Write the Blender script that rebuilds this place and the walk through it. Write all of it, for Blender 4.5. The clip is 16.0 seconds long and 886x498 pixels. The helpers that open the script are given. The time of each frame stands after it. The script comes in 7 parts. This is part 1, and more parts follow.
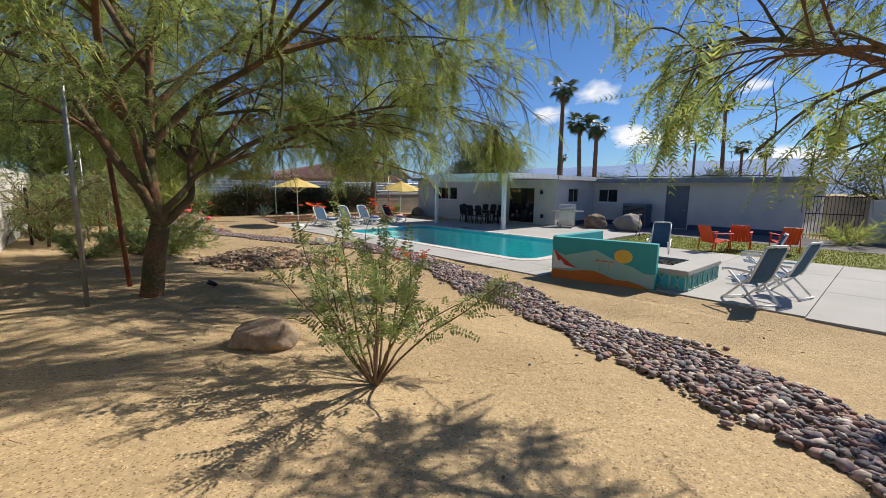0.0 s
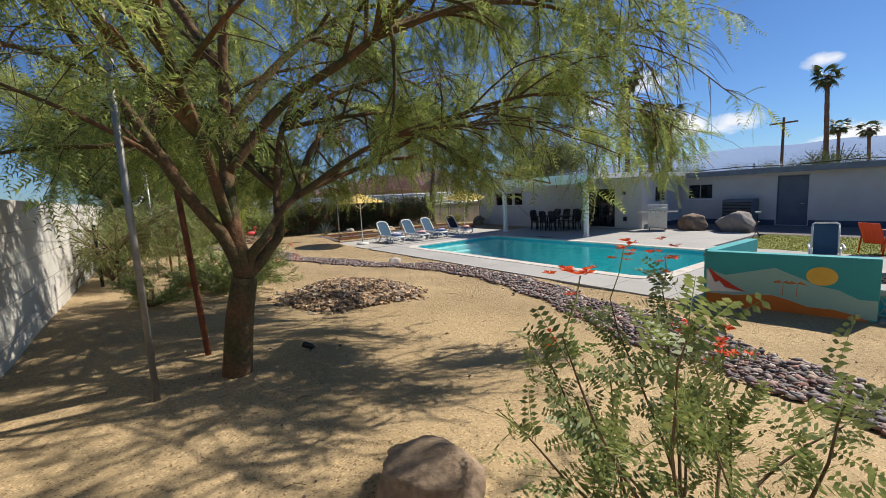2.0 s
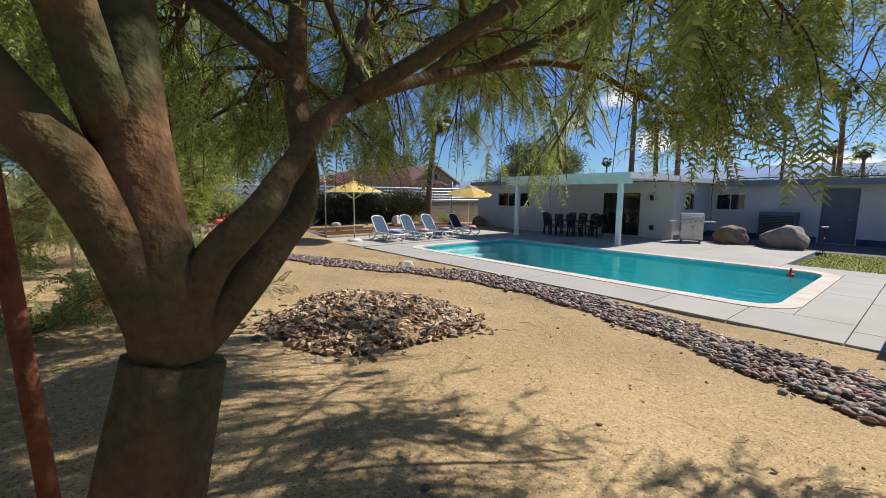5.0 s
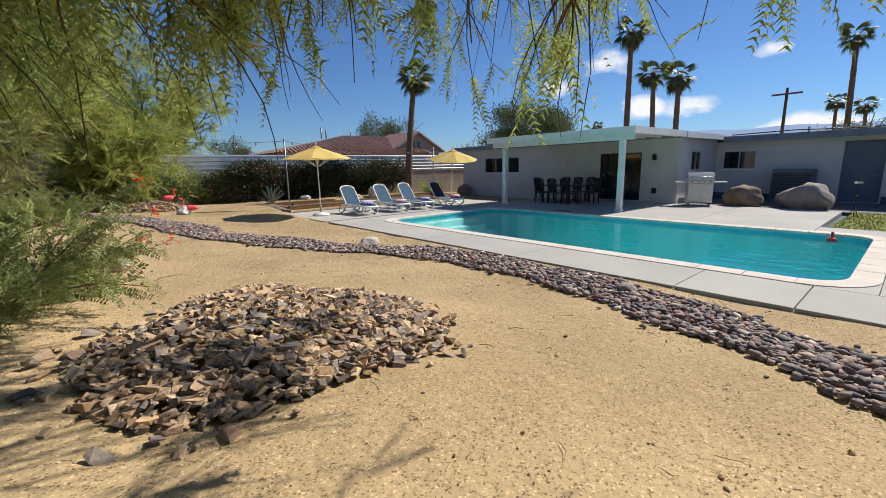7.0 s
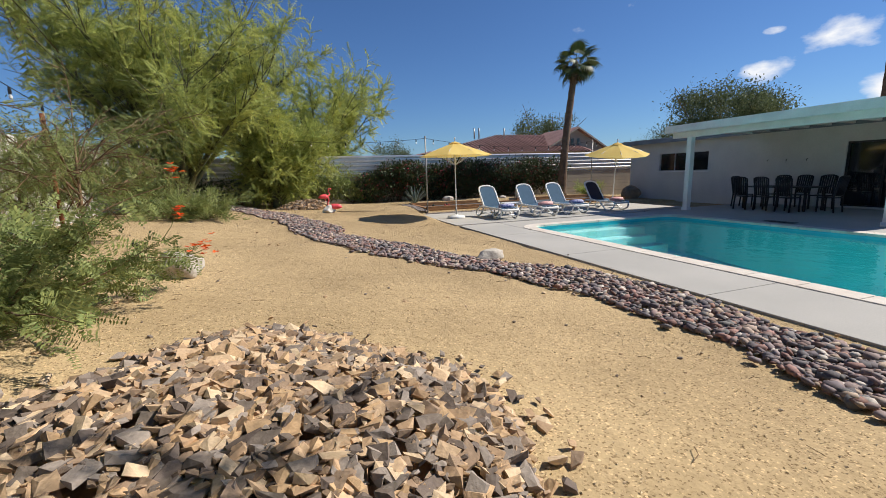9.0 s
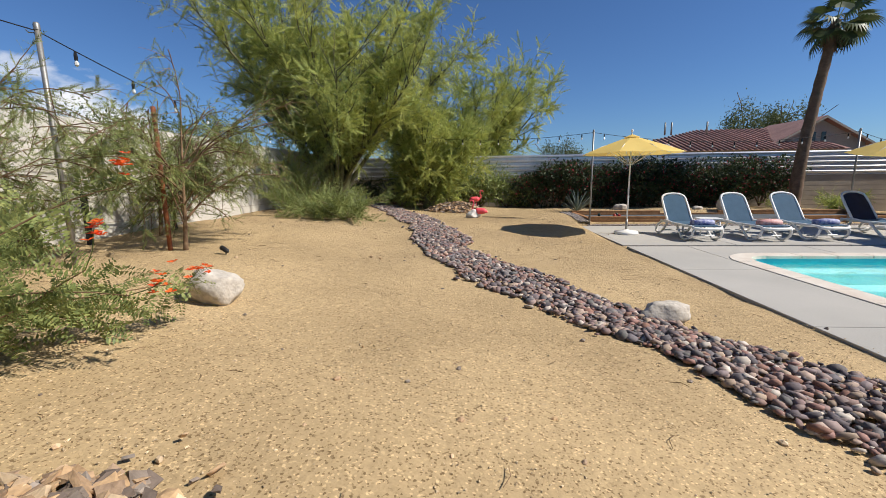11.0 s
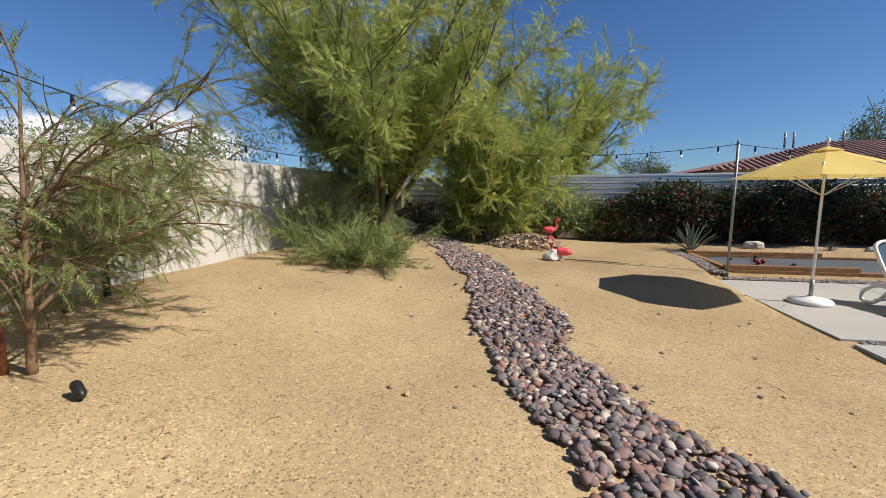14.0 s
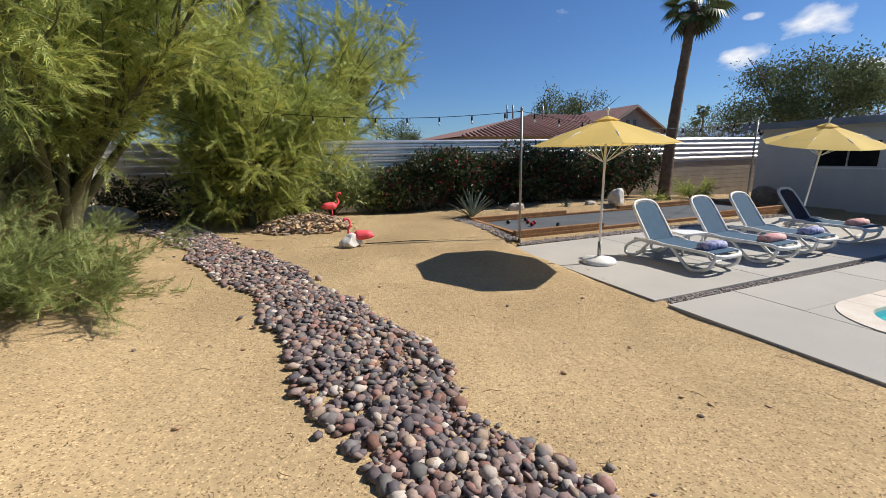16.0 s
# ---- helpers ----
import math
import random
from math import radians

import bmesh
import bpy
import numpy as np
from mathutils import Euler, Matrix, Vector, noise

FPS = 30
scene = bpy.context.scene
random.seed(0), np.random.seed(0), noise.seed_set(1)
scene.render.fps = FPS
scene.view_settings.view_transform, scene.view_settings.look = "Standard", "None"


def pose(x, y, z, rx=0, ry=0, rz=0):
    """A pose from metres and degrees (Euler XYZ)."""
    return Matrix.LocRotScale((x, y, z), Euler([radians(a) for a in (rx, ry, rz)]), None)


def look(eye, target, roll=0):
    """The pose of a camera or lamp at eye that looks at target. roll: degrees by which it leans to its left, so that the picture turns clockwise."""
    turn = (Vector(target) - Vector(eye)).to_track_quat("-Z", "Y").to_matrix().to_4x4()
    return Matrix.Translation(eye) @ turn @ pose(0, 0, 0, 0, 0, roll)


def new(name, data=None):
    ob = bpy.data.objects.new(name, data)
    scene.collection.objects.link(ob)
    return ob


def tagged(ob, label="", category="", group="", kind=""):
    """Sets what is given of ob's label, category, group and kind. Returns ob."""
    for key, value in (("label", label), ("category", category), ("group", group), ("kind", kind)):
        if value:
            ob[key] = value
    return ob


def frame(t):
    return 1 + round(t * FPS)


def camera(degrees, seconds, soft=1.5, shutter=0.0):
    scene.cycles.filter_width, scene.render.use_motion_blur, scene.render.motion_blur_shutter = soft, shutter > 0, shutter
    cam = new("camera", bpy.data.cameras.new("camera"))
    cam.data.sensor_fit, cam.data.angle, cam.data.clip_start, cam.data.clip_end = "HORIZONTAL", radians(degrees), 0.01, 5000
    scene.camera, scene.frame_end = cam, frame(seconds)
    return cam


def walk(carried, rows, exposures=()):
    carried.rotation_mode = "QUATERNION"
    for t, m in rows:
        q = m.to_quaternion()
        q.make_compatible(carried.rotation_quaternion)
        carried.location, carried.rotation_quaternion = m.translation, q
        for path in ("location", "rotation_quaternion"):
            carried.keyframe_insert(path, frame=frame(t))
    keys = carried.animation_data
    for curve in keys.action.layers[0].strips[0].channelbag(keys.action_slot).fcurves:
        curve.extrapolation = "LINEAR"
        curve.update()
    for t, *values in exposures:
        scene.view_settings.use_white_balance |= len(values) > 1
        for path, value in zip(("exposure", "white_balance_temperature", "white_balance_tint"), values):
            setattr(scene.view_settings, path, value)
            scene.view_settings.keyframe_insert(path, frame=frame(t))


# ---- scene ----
cam = camera(94.0, 16.0, soft=0.9)
PATH = [
    (0, (0.971, -0.114, 2.032), (2.277, 1.373, 1.742), 0.6),
    (0.5, (1.061, 0.466, 2.047), (2.332, 1.984, 1.759), -0.7),
    (1, (1.08, 0.999, 2.08), (2.315, 2.548, 1.803), -1.6),
    (1.5, (1.086, 1.554, 2.131), (2.274, 3.142, 1.867), -2.4),
    (2, (1.076, 2.083, 2.203), (2.211, 3.71, 1.945), -2.9),
    (2.5, (1.092, 2.642, 2.188), (2.202, 4.29, 1.957), -3.3),
    (3, (1.145, 3.14, 2.222), (2.246, 4.796, 2.01), -3.9),
    (3.2, (1.155, 3.353, 2.192), (2.262, 5.007, 1.994), -3.9),
    (5.3, (1.861, 5.513, 1.86), (3.112, 7.051, 1.594), 0.5),
    (5.5, (2.017, 5.659, 1.832), (3.293, 7.175, 1.56), -0.2),
    (6, (2.385, 6.013, 1.796), (3.746, 7.446, 1.49), -1.3),
    (6.5, (2.786, 6.327, 1.748), (4.17, 7.728, 1.398), -1.9),
    (7, (3.197, 6.544, 1.636), (4.453, 8.051, 1.249), -1.2),
    (7.5, (3.557, 6.855, 1.572), (4.657, 8.479, 1.181), -1.0),
    (8, (3.91, 7.162, 1.546), (4.831, 8.9, 1.183), -1.3),
    (8.2, (4.058, 7.293, 1.536), (4.908, 9.068, 1.179), -1.3),
    (10.3, (5.491, 9.46, 1.374), (5.677, 11.42, 1.023), -1.7),
    (10.5, (5.559, 9.613, 1.373), (5.643, 11.581, 1.03), -1.3),
    (11, (5.665, 10.057, 1.456), (5.497, 12.022, 1.122), -0.7),
    (11.5, (5.73, 10.547, 1.555), (5.369, 12.49, 1.247), -0.8),
    (12, (5.752, 11.085, 1.595), (5.252, 13.004, 1.334), -0.7),
    (12.5, (5.639, 11.629, 1.65), (5.023, 13.519, 1.423), -0.4),
    (13, (5.49, 12.195, 1.666), (4.824, 14.069, 1.453), -0.3),
    (13.5, (5.288, 12.765, 1.706), (4.682, 14.658, 1.484), -0.3),
    (14, (5.097, 13.347, 1.788), (4.664, 15.282, 1.525), -0.3),
    (14.5, (4.914, 13.891, 1.835), (4.744, 15.858, 1.515), -0.6),
    (15, (4.723, 14.383, 1.867), (4.847, 16.344, 1.49), -1.0),
    (15.5, (4.572, 14.915, 1.868), (4.987, 16.826, 1.452), -1.2),
    (16, (4.399, 15.378, 1.902), (5.09, 17.203, 1.464), -1.3),
]
EXPOSURE = 0.33
walk(cam, [(t, look(eye, target, roll)) for t, eye, target, roll in PATH], [(0, EXPOSURE), (16, EXPOSURE)])
SUN, SKY, SKY_TINT = 5.0, 0.064, (0.6, 0.84, 1.18, 1)

# ---- world, sun ----
SUN_TO = Vector((2.42, -0.35, 2.25)).normalized()
elev = math.asin(SUN_TO.z)
azim = math.atan2(SUN_TO.x, SUN_TO.y)
world = bpy.data.worlds.new("sky_world")
scene.world = world
world.use_nodes = True
wn, wl = world.node_tree.nodes, world.node_tree.links
wn.clear()
w_out, w_bg = wn.new("ShaderNodeOutputWorld"), wn.new("ShaderNodeBackground")
w_sky = wn.new("ShaderNodeTexSky")
w_sky.sky_type, w_sky.sun_disc, w_sky.sun_elevation, w_sky.sun_rotation = "NISHITA", False, elev, azim
w_sky.air_density, w_sky.dust_density, w_sky.ozone_density = 1.0, 0.1, 3.0
w_co, w_map, w_noise, w_ramp = wn.new("ShaderNodeTexCoord"), wn.new("ShaderNodeMapping"), wn.new("ShaderNodeTexNoise"), wn.new("ShaderNodeValToRGB")
w_map.inputs["Scale"].default_value = (1.0, 1.0, 2.0)
w_map.inputs["Location"].default_value = (0.35, 0.1, 0.0)
w_noise.inputs["Scale"].default_value, w_noise.inputs["Detail"].default_value, w_noise.inputs["Roughness"].default_value = 6.5, 9.0, 0.56
w_ramp.color_ramp.elements[0].position, w_ramp.color_ramp.elements[1].position = 0.56, 0.74
w_sep, w_low = wn.new("ShaderNodeSeparateXYZ"), wn.new("ShaderNodeMapRange")
w_low.inputs["From Min"].default_value, w_low.inputs["From Max"].default_value = 0.5, 0.26
w_mul, w_mix = wn.new("ShaderNodeMath"), wn.new("ShaderNodeMix")
w_mul.operation, w_mix.data_type = "MULTIPLY", "RGBA"
wl.new(w_co.outputs["Generated"], w_map.inputs["Vector"])
wl.new(w_map.outputs["Vector"], w_noise.inputs["Vector"])
w_add, w_flat = wn.new("ShaderNodeMath"), wn.new("ShaderNodeVectorMath")
w_add.operation, w_flat.operation = "ADD", "MULTIPLY"
w_flat.inputs[1].default_value = (1.0, 1.0, 2.3)
wl.new(w_co.outputs["Generated"], w_flat.inputs[0])
# banks of cumulus over the boundary wall, small fair-weather clouds over the house
CLOUDS = [((-0.735, 0.65, 0.18), 0.13), ((-0.72, 0.66, 0.13), 0.2), ((-0.68, 0.72, 0.11), 0.15), ((-0.80, 0.58, 0.11), 0.17), ((0.805, 0.566, 0.17), 0.075), ((0.856, 0.475, 0.204), 0.085), ((0.80, 0.552, 0.229), 0.035), ((0.903, 0.416, 0.107), 0.075), ((0.935, 0.341, 0.102), 0.09), ((0.956, 0.216, 0.196), 0.05), ((0.985, 0.162, 0.053), 0.12)]
w_near = None
for centre, wide in CLOUDS:
    d, near, most = wn.new("ShaderNodeVectorMath"), wn.new("ShaderNodeMapRange"), wn.new("ShaderNodeMath")
    d.operation, most.operation = "DISTANCE", "MAXIMUM"
    c = Vector(centre).normalized()
    d.inputs[1].default_value = (c.x, c.y, c.z * 2.3)
    near.inputs["From Min"].default_value, near.inputs["From Max"].default_value = wide * 0.25, wide * 1.1
    near.inputs["To Min"].default_value, near.inputs["To Max"].default_value = 0.23, -0.14
    wl.new(w_flat.outputs["Vector"], d.inputs[0])
    wl.new(d.outputs["Value"], near.inputs["Value"])
    wl.new(near.outputs["Result"], most.inputs[0])
    if w_near:
        wl.new(w_near, most.inputs[1])
    else:
        most.inputs[1].default_value = -1.0
    w_near = most.outputs["Value"]
wl.new(w_noise.outputs["Fac"], w_add.inputs[0])
wl.new(w_near, w_add.inputs[1])
wl.new(w_add.outputs["Value"], w_ramp.inputs["Fac"])
wl.new(w_co.outputs["Generated"], w_sep.inputs["Vector"])
wl.new(w_sep.outputs["Z"], w_low.inputs["Value"])
wl.new(w_ramp.outputs["Color"], w_mul.inputs[0])
wl.new(w_low.outputs["Result"], w_mul.inputs[1])
wl.new(w_mul.outputs["Value"], w_mix.inputs["Factor"])
w_tint = wn.new("ShaderNodeMix")
w_tint.data_type, w_tint.blend_type = "RGBA", "MULTIPLY"
w_tint.inputs["Factor"].default_value = 1.0
w_tint.inputs["B"].default_value = SKY_TINT
wl.new(w_sky.outputs["Color"], w_tint.inputs["A"])
wl.new(w_tint.outputs["Result"], w_mix.inputs["A"])
w_mix.inputs["B"].default_value = (12.0, 12.1, 12.4, 1)
wl.new(w_mix.outputs["Result"], w_bg.inputs["Color"])
w_bg.inputs["Strength"].default_value = SKY
wl.new(w_bg.outputs["Background"], w_out.inputs["Surface"])
sun_data = bpy.data.lights.new("sun", "SUN")
sun_data.energy, sun_data.angle, sun_data.color = SUN, radians(0.55), (1.0, 0.945, 0.86)
sun = new("sun", sun_data)
sun.matrix_world = look(SUN_TO * 60, (0, 0, 0))


# ---- materials ----
def mat(name, c1, c2=None, scale=3.0, rough=0.8, bump=0.0, bscale=60.0, metallic=0.0, vary=0.0, fine=0.25, spec=0.35, translucent=0.0, hue=0.0, alpha_tint=None):
    """A procedural surface: two tones mixed by coarse noise, a fine grain over them, relief, and a shift from object to object."""
    m = bpy.data.materials.new(name)
    m.use_nodes = True
    n, l = m.node_tree.nodes, m.node_tree.links
    bsdf, out = n["Principled BSDF"], n["Material Output"]
    co = n.new("ShaderNodeTexCoord")
    coarse, grain, mixed = n.new("ShaderNodeTexNoise"), n.new("ShaderNodeTexNoise"), n.new("ShaderNodeMix")
    mixed.data_type = "RGBA"
    coarse.inputs["Scale"].default_value, coarse.inputs["Detail"].default_value = scale, 5
    grain.inputs["Scale"].default_value, grain.inputs["Detail"].default_value = bscale, 3
    c2 = c2 or tuple(v * 0.8 for v in c1)
    mixed.inputs["A"].default_value, mixed.inputs["B"].default_value = (*c1, 1), (*c2, 1)
    ramp = n.new("ShaderNodeMapRange")
    ramp.inputs["From Min"].default_value, ramp.inputs["From Max"].default_value = 0.35, 0.65
    l.new(co.outputs["Object"], coarse.inputs["Vector"])
    l.new(co.outputs["Object"], grain.inputs["Vector"])
    l.new(coarse.outputs["Fac"], ramp.inputs["Value"])
    l.new(ramp.outputs["Result"], mixed.inputs["Factor"])
    g = n.new("ShaderNodeMapRange")
    g.inputs["From Min"].default_value, g.inputs["From Max"].default_value = 0.3, 0.7
    g.inputs["To Min"].default_value, g.inputs["To Max"].default_value = 1 - fine, 1 + fine * 0.6
    l.new(grain.outputs["Fac"], g.inputs["Value"])
    hsv = n.new("ShaderNodeHueSaturation")
    l.new(mixed.outputs["Result"], hsv.inputs["Color"])
    last = g.outputs["Result"]
    if vary or hue:
        info, geo = n.new("ShaderNodeObjectInfo"), n.new("ShaderNodeNewGeometry")
        both, r1, r2, f = n.new("ShaderNodeMath"), n.new("ShaderNodeMapRange"), n.new("ShaderNodeMapRange"), n.new("ShaderNodeMath")
        both.operation, f.operation = "ADD", "FRACT"
        l.new(info.outputs["Random"], both.inputs[0])
        l.new(geo.outputs["Random Per Island"], both.inputs[1])
        l.new(both.outputs[0], f.inputs[0])
        r1.inputs["To Min"].default_value, r1.inputs["To Max"].default_value = 1 - vary, 1 + vary
        r2.inputs["To Min"].default_value, r2.inputs["To Max"].default_value = 0.5 + hue, 0.5 - hue
        l.new(f.outputs[0], r1.inputs["Value"])
        l.new(f.outputs[0], r2.inputs["Value"])
        mul = n.new("ShaderNodeMath")
        mul.operation = "MULTIPLY"
        l.new(r1.outputs["Result"], mul.inputs[0])
        l.new(last, mul.inputs[1])
        last = mul.outputs[0]
        if hue:
            l.new(r2.outputs["Result"], hsv.inputs["Hue"])
    l.new(last, hsv.inputs["Value"])
    l.new(hsv.outputs["Color"], bsdf.inputs["Base Color"])
    bsdf.inputs["Roughness"].default_value, bsdf.inputs["Metallic"].default_value = rough, metallic
    bsdf.inputs["Specular IOR Level"].default_value = spec
    if bump:
        b = n.new("ShaderNodeBump")
        b.inputs["Strength"].default_value, b.inputs["Distance"].default_value = bump, 0.02
        l.new(grain.outputs["Fac"], b.inputs["Height"])
        l.new(b.outputs["Normal"], bsdf.inputs["Normal"])
    if translucent:
        tr, ms = n.new("ShaderNodeBsdfTranslucent"), n.new("ShaderNodeMixShader")
        ms.inputs["Fac"].default_value = translucent
        l.new(hsv.outputs["Color"], tr.inputs["Color"])
        l.new(bsdf.outputs["BSDF"], ms.inputs[1])
        l.new(tr.outputs["BSDF"], ms.inputs[2])
        l.new(ms.outputs["Shader"], out.inputs["Surface"])
    return m


def sand_mat(name):
    """Decomposed granite: tan fines, coarse light and dark grains, damp and trodden patches."""
    m = mat(name, (0.52, 0.378, 0.207), (0.405, 0.292, 0.158), 0.55, 0.95, 0.0, 26.0, fine=0.1, spec=0.15)
    n, l = m.node_tree.nodes, m.node_tree.links
    bsdf = n["Principled BSDF"]
    co = n.new("ShaderNodeTexCoord")
    cells, dots, mixed = n.new("ShaderNodeTexVoronoi"), n.new("ShaderNodeValToRGB"), n.new("ShaderNodeMix")
    mixed.data_type, mixed.blend_type = "RGBA", "MULTIPLY"
    cells.inputs["Scale"].default_value = 95
    l.new(co.outputs["Object"], cells.inputs["Vector"])
    sep = n.new("ShaderNodeSeparateColor")
    l.new(cells.outputs["Color"], sep.inputs["Color"])
    l.new(sep.outputs["Red"], dots.inputs["Fac"])
    e = dots.color_ramp.elements
    e[0].position, e[0].color, e[1].position, e[1].color = 0.03, (0.45, 0.41, 0.38, 1), 0.16, (0.96, 0.96, 0.96, 1)
    top = dots.color_ramp.elements.new(0.9)
    top.color = (1.0, 1.0, 1.0, 1)
    last = dots.color_ramp.elements.new(0.97)
    last.color = (1.45, 1.45, 1.45, 1)
    was = bsdf.inputs["Base Color"].links[0].from_socket
    mixed.inputs["Factor"].default_value = 1.0
    l.new(was, mixed.inputs["A"])
    l.new(dots.outputs["Color"], mixed.inputs["B"])
    l.new(mixed.outputs["Result"], bsdf.inputs["Base Color"])
    big, add, b = n.new("ShaderNodeTexNoise"), n.new("ShaderNodeMath"), n.new("ShaderNodeBump")
    big.inputs["Scale"].default_value, big.inputs["Detail"].default_value = 9, 6
    l.new(co.outputs["Object"], big.inputs["Vector"])
    add.operation = "MULTIPLY_ADD"
    add.inputs[1].default_value = 1.3
    l.new(big.outputs["Fac"], add.inputs[0])
    l.new(sep.outputs["Green"], add.inputs[2])
    l.new(add.outputs[0], b.inputs["Height"])
    b.inputs["Strength"].default_value, b.inputs["Distance"].default_value = 0.85, 0.016
    l.new(b.outputs["Normal"], bsdf.inputs["Normal"])
    return m


def stone_mat(name, tones, rough, bump):
    """Mixed stones: each one takes its own tone from a row of colours, with veins and grain over it."""
    m = mat(name, (1, 1, 1), (0.78, 0.76, 0.74), 9, rough, bump, 45, vary=0.18, fine=0.16)
    n, l = m.node_tree.nodes, m.node_tree.links
    info, geo, add, fr, ramp, mul = n.new("ShaderNodeObjectInfo"), n.new("ShaderNodeNewGeometry"), n.new("ShaderNodeMath"), n.new("ShaderNodeMath"), n.new("ShaderNodeValToRGB"), n.new("ShaderNodeMix")
    add.operation, fr.operation, mul.data_type, mul.blend_type = "MULTIPLY_ADD", "FRACT", "RGBA", "MULTIPLY"
    add.inputs[1].default_value = 7.31
    l.new(geo.outputs["Random Per Island"], add.inputs[0])
    l.new(info.outputs["Random"], add.inputs[2])
    l.new(add.outputs[0], fr.inputs[0])
    l.new(fr.outputs[0], ramp.inputs["Fac"])
    ramp.color_ramp.interpolation = "CONSTANT"
    for k, c in enumerate(tones):
        e = ramp.color_ramp.elements[k] if k < 2 else ramp.color_ramp.elements.new(k / len(tones))
        e.position, e.color = k / len(tones), (*c, 1)
    bsdf = n["Principled BSDF"]
    was = bsdf.inputs["Base Color"].links[0].from_socket
    mul.inputs["Factor"].default_value = 1.0
    l.new(was, mul.inputs["A"])
    l.new(ramp.outputs["Color"], mul.inputs["B"])
    l.new(mul.outputs["Result"], bsdf.inputs["Base Color"])
    return m


def water_mat():
    m = bpy.data.materials.new("pool_water")
    m.use_nodes = True
    n, l = m.node_tree.nodes, m.node_tree.links
    n.remove(n["Principled BSDF"])
    clear, gloss, ms, fres = n.new("ShaderNodeBsdfTransparent"), n.new("ShaderNodeBsdfGlossy"), n.new("ShaderNodeMixShader"), n.new("ShaderNodeFresnel")
    clear.inputs["Color"].default_value = (0.70, 0.96, 0.97, 1)
    gloss.inputs["Roughness"].default_value = 0.03
    fres.inputs["IOR"].default_value = 1.33
    co, wave, b = n.new("ShaderNodeTexCoord"), n.new("ShaderNodeTexNoise"), n.new("ShaderNodeBump")
    wave.inputs["Scale"].default_value, wave.inputs["Detail"].default_value = 3.2, 4
    b.inputs["Strength"].default_value, b.inputs["Distance"].default_value = 0.35, 0.05
    l.new(co.outputs["Object"], wave.inputs["Vector"])
    l.new(wave.outputs["Fac"], b.inputs["Height"])
    l.new(b.outputs["Normal"], gloss.inputs["Normal"])
    l.new(b.outputs["Normal"], fres.inputs["Normal"])
    l.new(fres.outputs["Fac"], ms.inputs["Fac"])
    l.new(clear.outputs["BSDF"], ms.inputs[1])
    l.new(gloss.outputs["BSDF"], ms.inputs[2])
    l.new(ms.outputs["Shader"], n["Material Output"].inputs["Surface"])
    return m


